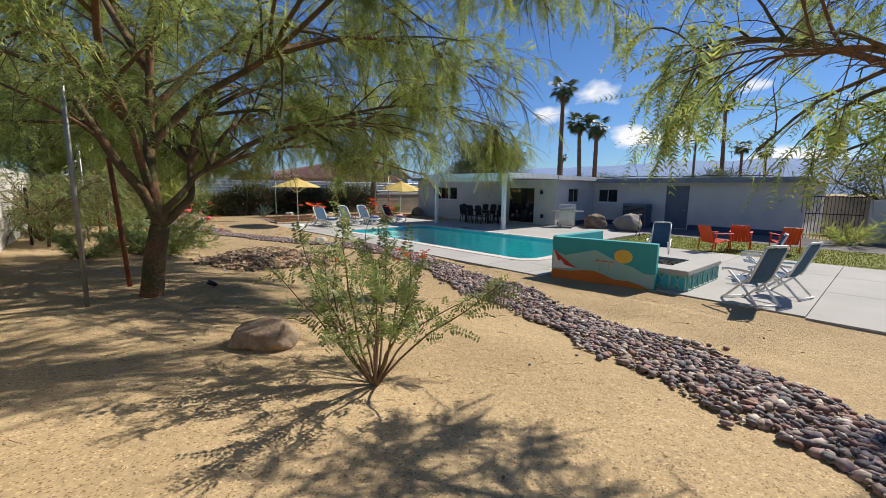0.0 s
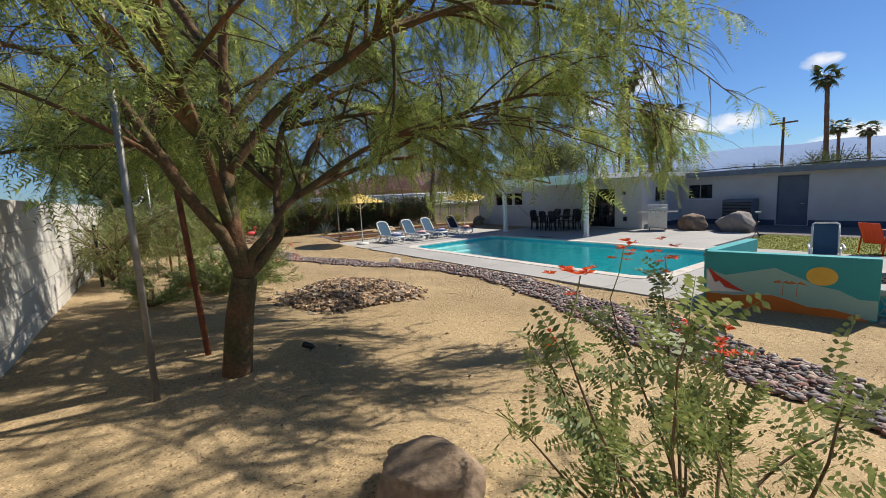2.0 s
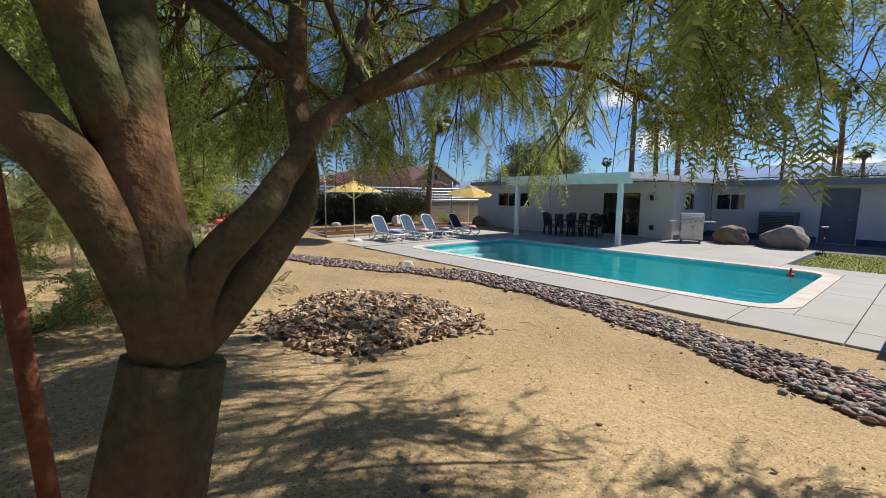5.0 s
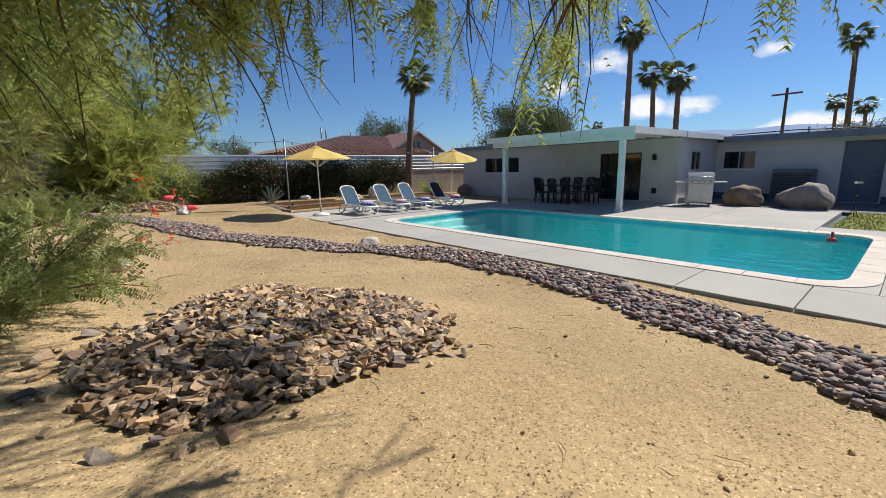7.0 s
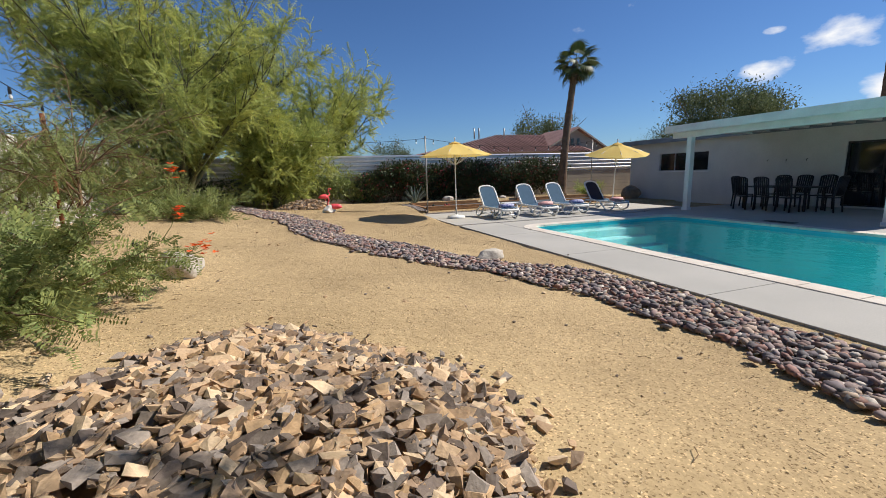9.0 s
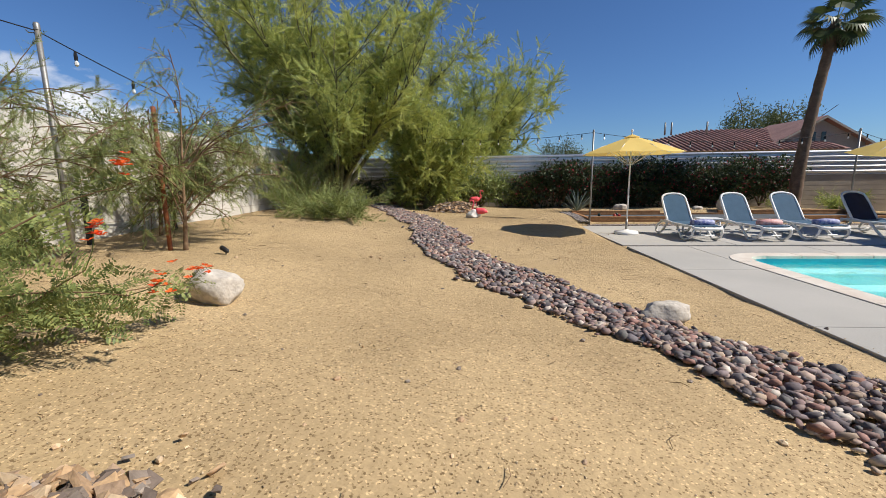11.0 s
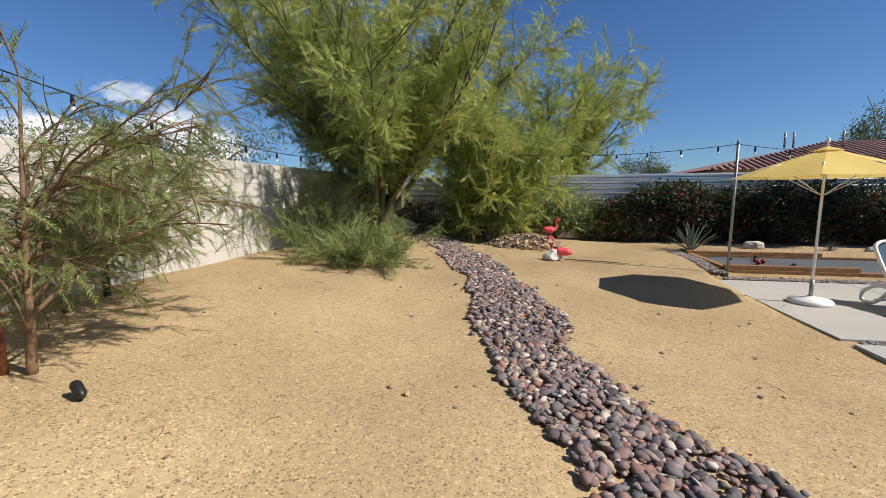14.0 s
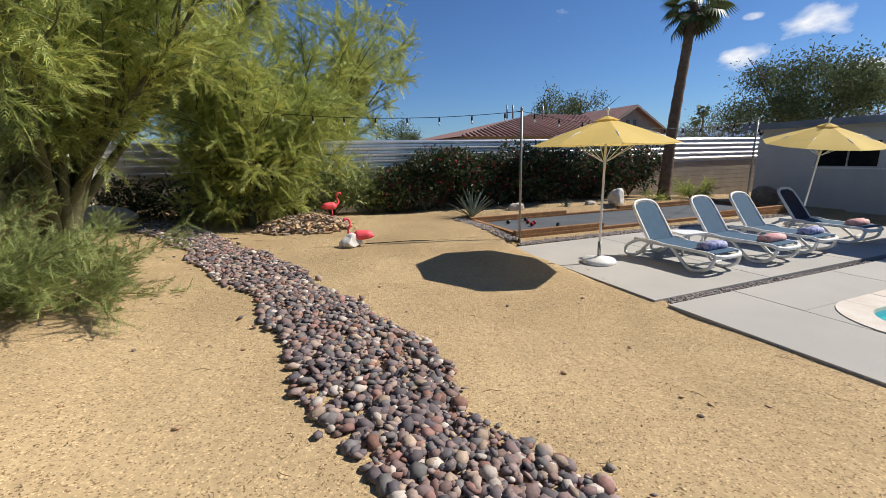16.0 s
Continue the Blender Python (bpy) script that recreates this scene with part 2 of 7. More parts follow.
M = dict(
    sand=sand_mat("granite_sand"),
    wall=mat("stucco_white", (0.56, 0.525, 0.46), (0.46, 0.43, 0.375), 0.8, 0.92, 0.35, 35, fine=0.10),
    block=mat("painted_block", (0.61, 0.595, 0.575), (0.55, 0.535, 0.52), 1.2, 0.85, 0.25, 30, fine=0.06),
    cmu=mat("tan_block", (0.42, 0.37, 0.30), (0.34, 0.30, 0.25), 1.5, 0.95, 0.4, 40, vary=0.1),
    metal=mat("galvanised_sheet", (0.78, 0.79, 0.81), (0.66, 0.67, 0.69), 2.0, 0.3, 0.0, 20, metallic=0.85, fine=0.08),
    steel=mat("galvanised_pipe", (0.33, 0.32, 0.30), (0.25, 0.24, 0.22), 6, 0.45, 0.1, 60, metallic=0.6, fine=0.12),
    concrete=mat("pale_concrete", (0.435, 0.41, 0.37), (0.38, 0.36, 0.325), 0.7, 0.9, 0.15, 70, vary=0.03, fine=0.07),
    coping=mat("pool_coping", (0.66, 0.60, 0.52), (0.58, 0.50, 0.42), 2.5, 0.85, 0.2, 60, fine=0.1),
    plaster=mat("pool_plaster", (0.16, 0.74, 0.78), (0.19, 0.78, 0.80), 0.5, 0.7, fine=0.04),
    # paler than the basin: brightness of shallow water put into the colour
    plaster_step=mat("pool_step_plaster", (0.55, 0.88, 0.84), (0.48, 0.82, 0.79), 1.5, 0.7, fine=0.04),
    water=water_mat(),
    fascia=mat("grey_fascia", (0.22, 0.25, 0.29), (0.17, 0.19, 0.22), 2, 0.7, fine=0.08),
    white=mat("white_paint", (0.78, 0.77, 0.75), (0.70, 0.69, 0.67), 3, 0.55, 0.05, 40, fine=0.05),
    roofing=mat("pale_roofing", (0.50, 0.48, 0.44), (0.42, 0.40, 0.37), 2, 0.95, 0.3, 60),
    door=mat("slate_door_paint", (0.13, 0.16, 0.20), (0.10, 0.13, 0.17), 1.5, 0.6, fine=0.06),
    skirting=mat("blue_skirting", (0.07, 0.10, 0.16), (0.05, 0.08, 0.12), 2, 0.7),
    black=mat("black_metal", (0.014, 0.014, 0.016), (0.022, 0.02, 0.02), 8, 0.45, fine=0.1),
    glass=mat("dark_glass", (0.012, 0.014, 0.016), (0.018, 0.02, 0.022), 1, 0.06, fine=0.02, spec=0.6),
    alu=mat("aluminium_frame", (0.55, 0.55, 0.55), (0.48, 0.48, 0.48), 6, 0.4, metallic=0.5, fine=0.05),
    tile=mat("red_roof_tile", (0.36, 0.205, 0.17), (0.29, 0.165, 0.135), 1.2, 0.9, 0.3, 14, vary=0.15),
    stucco2=mat("neighbour_stucco", (0.46, 0.40, 0.33), (0.40, 0.35, 0.29), 0.8, 0.95, 0.2, 40),
    timber=mat("stained_timber", (0.36, 0.185, 0.08), (0.25, 0.12, 0.05), 4, 0.8, 0.3, 22, vary=0.18),
    court=mat("oyster_grey_court", (0.105, 0.115, 0.125), (0.08, 0.088, 0.098), 1.0, 0.95, 0.3, 90),
    gravel=mat("small_gravel", (0.32, 0.28, 0.25), (0.2, 0.17, 0.16), 20, 0.95, 0.5, 60, vary=0.4, hue=0.02),
    pebble=stone_mat("river_pebble", [(0.25, 0.165, 0.14), (0.155, 0.135, 0.14), (0.31, 0.23, 0.205), (0.19, 0.17, 0.165), (0.28, 0.15, 0.11), (0.40, 0.30, 0.24), (0.11, 0.095, 0.1), (0.25, 0.195, 0.19), (0.165, 0.155, 0.145), (0.56, 0.49, 0.42), (0.32, 0.18, 0.15), (0.40, 0.30, 0.22), (0.26, 0.18, 0.165), (0.15, 0.12, 0.125)], 0.78, 0.12),
    rubble=stone_mat("quarry_rubble", [(0.54, 0.36, 0.20), (0.36, 0.25, 0.165), (0.64, 0.48, 0.31), (0.22, 0.175, 0.14), (0.48, 0.32, 0.19), (0.33, 0.275, 0.23), (0.60, 0.42, 0.26), (0.17, 0.13, 0.105)], 0.85, 0.3),
    grit=mat("pale_grit", (0.60, 0.47, 0.30), (0.44, 0.33, 0.21), 6, 0.95, vary=0.3, fine=0.1),
    boulder=mat("brown_boulder", (0.34, 0.24, 0.155), (0.21, 0.15, 0.10), 3.5, 0.9, 0.6, 24, fine=0.25),
    paleboulder=mat("pale_boulder", (0.55, 0.50, 0.43), (0.42, 0.37, 0.31), 4, 0.9, 0.5, 24, fine=0.2),
    greyboulder=mat("grey_boulder", (0.33, 0.29, 0.25), (0.24, 0.21, 0.19), 2.5, 0.9, 0.5, 22, fine=0.2),
    bark=mat("mesquite_bark", (0.08, 0.078, 0.032), (0.18, 0.092, 0.046), 3.0, 0.95, 0.8, 30, fine=0.3),
    greenbark=mat("green_bark", (0.14, 0.145, 0.06), (0.10, 0.095, 0.05), 5, 0.85, 0.4, 30, fine=0.2),
    palmbark=mat("palm_bark", (0.20, 0.13, 0.085), (0.13, 0.085, 0.055), 6, 0.95, 0.8, 25, fine=0.3),
    leaf=mat("mesquite_leaf", (0.405, 0.47, 0.13), (0.285, 0.355, 0.105), 0.9, 0.6, vary=0.4, hue=0.03, translucent=0.45, fine=0.1),
    leaf2=mat("palo_verde_leaf", (0.48, 0.51, 0.135), (0.34, 0.40, 0.115), 0.6, 0.6, vary=0.35, hue=0.025, translucent=0.45, fine=0.1),
    leaf3=mat("far_foliage", (0.15, 0.185, 0.08), (0.10, 0.13, 0.06), 0.5, 0.7, vary=0.35, hue=0.02, translucent=0.25),
    hedge=mat("hedge_leaf", (0.065, 0.09, 0.035), (0.045, 0.062, 0.025), 1.5, 0.5, vary=0.4, hue=0.02, translucent=0.25),
    shrub=mat("feathery_shrub_leaf", (0.285, 0.325, 0.105), (0.2, 0.245, 0.08), 1.5, 0.55, vary=0.3, hue=0.02, translucent=0.35),
    frond=mat("palm_frond", (0.085, 0.12, 0.04), (0.06, 0.085, 0.03), 2, 0.5, vary=0.25, translucent=0.2),
    agave=mat("agave_leaf", (0.22, 0.27, 0.22), (0.16, 0.20, 0.17), 2, 0.55, vary=0.15),
    flower=mat("red_orange_flower", (0.80, 0.07, 0.02), (0.85, 0.16, 0.02), 20, 0.6, vary=0.2, translucent=0.3),
    bougain=mat("crimson_bract", (0.62, 0.07, 0.12), (0.48, 0.04, 0.07), 10, 0.6, vary=0.3, translucent=0.3),
    dry=mat("dry_twig", (0.21, 0.135, 0.075), (0.15, 0.09, 0.05), 6, 0.9, vary=0.2),
    stake=mat("rusty_stake", (0.26, 0.085, 0.035), (0.17, 0.06, 0.03), 8, 0.85, 0.3, 40),
    grass=mat("short_lawn", (0.27, 0.28, 0.05), (0.21, 0.23, 0.045), 1.5, 0.9, vary=0.25, translucent=0.2),
    soil=mat("grey_gravel_bed", (0.20, 0.18, 0.17), (0.14, 0.125, 0.12), 4, 0.95, 0.5, 60),
    canvas=mat("yellow_canvas", (0.86, 0.64, 0.20), (0.80, 0.58, 0.17), 1.5, 0.8, 0.05, 90, translucent=0.3, fine=0.05),
    plastic=mat("white_plastic", (0.80, 0.79, 0.76), (0.74, 0.73, 0.70), 4, 0.4, fine=0.04),
    sling=mat("navy_sling", (0.04, 0.09, 0.145), (0.05, 0.105, 0.17), 5, 0.85, 0.05, 200, fine=0.12),
    # the same sling with the umbrella's shadow put into its colour
    sling_shaded=mat("shaded_navy_sling", (0.008, 0.012, 0.035), (0.012, 0.018, 0.05), 5, 0.7, fine=0.1),
    towel_blue=mat("striped_blue_towel", (0.07, 0.09, 0.30), (0.50, 0.50, 0.62), 14, 0.95, 0.3, 90),
    towel_pink=mat("pink_towel", (0.62, 0.27, 0.25), (0.75, 0.50, 0.47), 12, 0.95, 0.3, 90),
    orange=mat("red_orange_paint", (0.70, 0.075, 0.02), (0.60, 0.06, 0.018), 3, 0.45, fine=0.05),
    teal=mat("teal_paint", (0.05, 0.36, 0.36), (0.045, 0.32, 0.33), 1.5, 0.75, 0.1, 60, fine=0.06),
    sea=mat("pale_teal_paint", (0.33, 0.53, 0.46), (0.29, 0.49, 0.43), 1.5, 0.75, fine=0.06),
    dune=mat("orange_paint", (0.68, 0.20, 0.035), (0.60, 0.17, 0.03), 1.5, 0.75, fine=0.06),
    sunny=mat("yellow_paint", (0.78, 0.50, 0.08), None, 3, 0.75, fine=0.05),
    redpaint=mat("red_paint", (0.62, 0.06, 0.03), None, 3, 0.75, fine=0.05),
    aqua=mat("aqua_tile", (0.03, 0.40, 0.52), (0.04, 0.46, 0.55), 4, 0.35, fine=0.05),
    lava=mat("dark_lava", (0.03, 0.024, 0.02), (0.05, 0.04, 0.035), 12, 0.95, 0.5, 40, vary=0.3),
    inox=mat("brushed_steel", (0.55, 0.54, 0.52), (0.46, 0.45, 0.43), 10, 0.35, metallic=0.8, fine=0.06),
    flamingo=mat("flamingo_pink", (0.85, 0.11, 0.13), (0.75, 0.08, 0.10), 8, 0.5, fine=0.05),
    whitestone=mat("white_lump_stone", (0.70, 0.67, 0.62), (0.58, 0.55, 0.5), 8, 0.9, 0.3, 40),
    rubber=mat("black_cable", (0.01, 0.01, 0.012), None, 5, 0.6),
    bulb=mat("clear_bulb", (0.75, 0.75, 0.72), None, 5, 0.15, spec=0.6),
    ball_green=mat("dark_green_ball", (0.01, 0.03, 0.025), None, 5, 0.3),
    ball_red=mat("red_ball", (0.35, 0.02, 0.02), None, 5, 0.3),
    # distance haze is put into the ridge's own colour as blue
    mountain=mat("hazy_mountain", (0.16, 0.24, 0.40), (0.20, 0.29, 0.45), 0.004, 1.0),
)


# ---- building helpers ----
rng = np.random.default_rng(7)


def np_mesh(name, V, F):
    """A mesh from arrays: V (n, 3), F (m, k) or a list of such arrays."""
    Fs = F if isinstance(F, list) else [F]
    Fs = [np.asarray(f, dtype=np.int32) for f in Fs if len(f)]
    me = bpy.data.meshes.new(name)
    V = np.asarray(V, dtype=np.float32)
    loops = np.concatenate([f.ravel() for f in Fs])
    totals = np.concatenate([np.full(len(f), f.shape[1], dtype=np.int32) for f in Fs])
    starts = np.concatenate([[0], np.cumsum(totals)[:-1]]).astype(np.int32)
    me.vertices.add(len(V))
    me.vertices.foreach_set("co", V.ravel())
    me.loops.add(len(loops))
    me.loops.foreach_set("vertex_index", loops)
    me.polygons.add(len(totals))
    me.polygons.foreach_set("loop_start", starts)
    me.update(calc_edges=True)
    return me


def empty(name, loc, label, category, group="", rz=0.0):
    ob = new(name)
    ob.matrix_basis = pose(*loc, 0, 0, rz)
    return tagged(ob, label, category, group)


def put(name, me, material, parent=None, label="", smooth=False, kind=""):
    me.materials.clear()
    me.materials.append(M[material] if isinstance(material, str) else material)
    me.polygons.foreach_set("use_smooth", np.full(len(me.polygons), bool(smooth)))
    ob = new(name, me)
    if parent is not None:
        ob.parent = parent
    return tagged(ob, label, kind=kind)


def from_bm(bm, name):
    me = bpy.data.meshes.new(name)
    bm.to_mesh(me)
    bm.free()
    return me


def box_bm(x0, x1, y0, y1, z0, z1, bevel=0.0, bm=None):
    bm = bm or bmesh.new()
    m = Matrix.LocRotScale(((x0 + x1) / 2, (y0 + y1) / 2, (z0 + z1) / 2), None, (x1 - x0, y1 - y0, z1 - z0))
    made = bmesh.ops.create_cube(bm, size=1, matrix=m)["verts"]
    if bevel:
        edges = list({e for v in made for e in v.link_edges})
        bmesh.ops.bevel(bm, geom=edges, offset=bevel, segments=2, affect="EDGES", profile=0.6)
    return bm


def box(name, x0, x1, y0, y1, z0, z1, material, parent=None, bevel=0.0, label="", kind=""):
    return put(name, from_bm(box_bm(x0, x1, y0, y1, z0, z1, bevel), name), material, parent, label, kind=kind)


def tube_np(pts, radii, sides=8, caps=True):
    """A tapered tube along points: its V and F (quads), with end caps drawn to a point."""
    P = np.asarray(pts, float)
    R = np.full(len(P), radii) if np.isscalar(radii) else np.asarray(radii, float)
    T = np.gradient(P, axis=0)
    T /= np.linalg.norm(T, axis=1, keepdims=True) + 1e-9
    ref = np.array([0, 0, 1.0]) if abs(T[0, 2]) < 0.8 else np.array([1.0, 0, 0])
    A = np.cross(T, ref)
    A /= np.linalg.norm(A, axis=1, keepdims=True) + 1e-9
    B = np.cross(T, A)
    ang = np.linspace(0, 2 * np.pi, sides, endpoint=False)
    ring = P[:, None] + R[:, None, None] * (np.cos(ang)[None, :, None] * A[:, None] + np.sin(ang)[None, :, None] * B[:, None])
    V = ring.reshape(-1, 3)
    i = np.arange(len(P) - 1)[:, None] * sides
    j = np.arange(sides)[None]
    k = (j + 1) % sides
    F = np.stack([i + j, i + k, i + sides + k, i + sides + j], -1).reshape(-1, 4)
    if caps:
        n = len(V)
        V = np.vstack([V, P[0], P[-1]])
        e = (len(P) - 1) * sides
        tri = [[n, (a + 1) % sides, a] for a in range(sides)] + [[n + 1, e + a, e + (a + 1) % sides] for a in range(sides)]
        return V, [F, np.array(tri)]
    return V, [F]


def join_np(parts):
    """Several (V, [F, ...]) joined into one."""
    Vs, Fs, n = [], {}, 0
    for V, Fl in parts:
        for F in Fl:
            if len(F):
                Fs.setdefault(np.asarray(F).shape[1], []).append(np.asarray(F) + n)
        Vs.append(V)
        n += len(V)
    return np.vstack(Vs), [np.vstack(f) for f in Fs.values()]


def tube(name, pts, radii, material, parent=None, sides=8, label="", kind=""):
    V, F = tube_np(pts, radii, sides)
    return put(name, np_mesh(name, V, F), material, parent, label, smooth=True, kind=kind)


def lathe(name, profile, material, parent=None, sides=20, centre=(0, 0, 0), label=""):
    """Turns (radius, z) pairs round an upright axis."""
    ang = np.linspace(0, 2 * np.pi, sides, endpoint=False)
    V = np.array([[r * math.cos(a) + centre[0], r * math.sin(a) + centre[1], z + centre[2]] for r, z in profile for a in ang])
    F = [[i * sides + j, i * sides + (j + 1) % sides, (i + 1) * sides + (j + 1) % sides, (i + 1) * sides + j] for i in range(len(profile) - 1) for j in range(sides)]
    return put(name, np_mesh(name, V, np.array(F)), material, parent, label, smooth=True)


def spline(pts, n=6):
    """A smooth curve through points (Catmull-Rom)."""
    P = np.asarray(pts, float)
    Q = np.vstack([2 * P[0] - P[1], P, 2 * P[-1] - P[-2]])
    out = []
    for i in range(len(P) - 1):
        for t in np.linspace(0, 1, n, endpoint=False):
            a, b, c, d = Q[i : i + 4]
            out.append(0.5 * (2 * b + (c - a) * t + (2 * a - 5 * b + 4 * c - d) * t * t + (3 * b - a - 3 * c + d) * t**3))
    return np.array(out + [P[-1]])


def frames_from(d, roll):
    """Turning matrices whose first column is d."""
    d = d / (np.linalg.norm(d, axis=1, keepdims=True) + 1e-9)
    up = np.tile([0, 0, 1.0], (len(d), 1))
    up[np.abs(d[:, 2]) > 0.95] = [1, 0, 0]
    y = np.cross(up, d)
    y /= np.linalg.norm(y, axis=1, keepdims=True)
    z = np.cross(d, y)
    c, s = np.cos(roll)[:, None], np.sin(roll)[:, None]
    return np.stack([d, y * c + z * s, -y * s + z * c], -1)


def scatter(tv, tf, pos, mats, scale):
    """Copies of a small template joined into one V, F."""
    V = np.einsum("nij,vj->nvi", mats, tv) * scale[:, None, None] + pos[:, None]
    F = tf[None] + (np.arange(len(pos)) * len(tv))[:, None, None]
    return V.reshape(-1, 3), F.reshape(-1, tf.shape[1])


def sprig_template(pairs, length, leaf, width, droop=0.25, spread=1.0, seed=1, fine=False):
    """A feathery twig along +x with paired leaflets: bent four-cornered blades, or needle-fine three-cornered ones."""
    r = np.random.default_rng(seed)
    V, F = [], []
    for i in range(pairs):
        u = (i + 0.6) / pairs
        base = np.array([u * length, 0, -droop * length * u * u])
        for s in (-1, 1):
            a = spread * (0.8 + 0.5 * r.random())
            d = np.array([math.cos(a), s * math.sin(a), -0.25 + 0.5 * r.random()])
            d /= np.linalg.norm(d)
            w = np.cross(d, [0, 0.3 * s, 1.0])
            w /= np.linalg.norm(w)
            L = leaf * (0.7 + 0.5 * r.random()) * (1.1 - 0.5 * u)
            n = len(V)
            if fine:
                V += [base - w * width / 2, base + w * width / 2, base + d * L]
                F.append([n, n + 1, n + 2])
            else:
                V += [base, base + d * L * 0.5 + w * width / 2, base + d * L, base + d * L * 0.5 - w * width / 2]
                F.append([n, n + 1, n + 2, n + 3])
    n = len(V)
    e = np.array([length, 0, -droop * length])
    if fine:
        V += [np.array([0, -0.0025, 0]), np.array([0, 0.0025, 0]), e]
        F.append([n, n + 1, n + 2])
    else:
        V += [np.array([0, -0.002, 0]), np.array([0, 0.002, 0]), e + [0, 0.001, 0], e - [0, 0.001, 0]]
        F.append([n, n + 1, n + 2, n + 3])
    return np.array(V), np.array(F)


def ground_z(x, y):
    """The lie of the land: high along the boundary wall, falling to the pool deck."""
    x, y = np.asarray(x, float), np.asarray(y, float)
    z = np.interp(x, [-6, -0.4, 1, 2.4, 3.3, 4.2, 5.2, 6.3, 7.5, 9], [0.64, 0.62, 0.54, 0.46, 0.34, 0.27, 0.2, 0.1, 0.01, -0.02])
    s = np.clip((y - 19.5) / 6, 0, 1)
    s = s * s * (3 - 2 * s)
    z = z + s * (0.26 - z) * 0.75 * np.clip((x - 0.5) / 3.0, 0, 1)
    z = z + 0.07 * np.exp(-(((x - 1.5) / 1.3) ** 2) - ((y - 6.6) / 2.0) ** 2)
    z = z + 0.02 * np.sin(x * 1.3 + y * 0.7) + 0.015 * np.sin(x * 0.6 - y * 1.7)
    return z


WALKED = np.array([np.array(a[1]) * (1 - u) + np.array(b[1]) * u for a, b in zip(PATH, PATH[1:]) for u in np.linspace(0, 1, 9)])


def clear_of_path(p, d):
    """Whether points keep at least d from the walked line, where the branches have been cut back."""
    return np.array([np.min(np.linalg.norm(WALKED - q, axis=1)) > d for q in p])


# ---- large structure ----
def make_ground():
    xs = np.concatenate([[-900, -300, -100, -40, -20, -10], np.arange(-6, 10.01, 0.12), [9.6, 10.5, 12, 16, 24, 40, 100, 300, 900]])
    xs = np.unique(np.round(xs, 3))
    ys = np.unique(np.round(np.concatenate([[-900, -300, -100, -40, -15, -8], np.arange(-5, 30.01, 0.12), [34, 40, 60, 120, 300, 900]]), 3))
    X, Y = np.meshgrid(xs, ys, indexing="ij")
    near = (X > -6) & (X < 9.5) & (Y > -5) & (Y < 30)
    Z = ground_z(np.clip(X, -6, 9), np.clip(Y, -5, 30))
    low = np.array([noise.fractal((x * 1.1, y * 1.1, 3.0), 0.9, 2.1, 4) if n else 0.0 for x, y, n in zip(X.ravel(), Y.ravel(), near.ravel())]).reshape(X.shape)
    Z = Z + 0.016 * low
    Z = np.where((X > 8.7) & (Y < 23), np.minimum(Z, -0.03), Z)
    south = Y < 19.3
    Z = np.where((X > np.where(Y < 6.0, 9.85, 9.2)) & south, -0.14, Z)
    Z = np.where((X > 9.2) & ~south & (Y < 23.1), -0.1, Z)
    Z = np.where((X > 9.2) & (Y >= 23.1), np.minimum(Z, 0.08) + (Y > 26.2) * 0.12, Z)
    Z = np.where(X > 22, -0.16, Z)
    idx = np.arange(X.size).reshape(X.shape)
    F = np.stack([idx[:-1, :-1], idx[1:, :-1], idx[1:, 1:], idx[:-1, 1:]], -1).reshape(-1, 4)
    V = np.stack([X, Y, Z], -1).reshape(-1, 3)
    c = V[F].mean(1)
    hole = (c[:, 0] > 10.2) & (c[:, 0] < 21) & (c[:, 1] > 6.9) & (c[:, 1] < 18.25)
    ob = put("ground", np_mesh("ground", V, F[~hole]), "sand", smooth=True)
    return tagged(ob, "tan decomposed granite sand, gently sloping and trodden", "ground", kind="structure")


make_ground()

# boundary wall on the garden's long side
wall_w = box("wall_west", -0.55, -0.35, -9, 29.2, 0.0, 2.42, "wall", bevel=0.012)
tagged(wall_w, "off-white plastered boundary wall with faint block courses", "wall", kind="structure")
for z in (0.82, 1.22, 1.62, 2.02):
    box("joint_line", -0.352, -0.346, -9, 29.2, z - 0.006, z + 0.006, "cmu", wall_w)
wall_s = box("wall_south", -0.55, 30, -9.2, -9, -0.3, 2.2, "wall")
tagged(wall_s, "plain off-white plastered boundary wall", "wall", kind="structure")

# far fence: block wall below, ribbed sheet above
FENCE_Y = 29.0
wall_n = box("wall_north", -0.55, 34, FENCE_Y, FENCE_Y + 0.2, -0.2, 1.45, "cmu")
tagged(wall_n, "tan concrete block wall under the ribbed metal screen", "wall", kind="structure")
z = 0.2
while z < 1.4:
    box("mortar_line", -0.35, 34, FENCE_Y - 0.003, FENCE_Y + 0.01, z - 0.005, z + 0.005, "soil", wall_n)
    z += 0.2


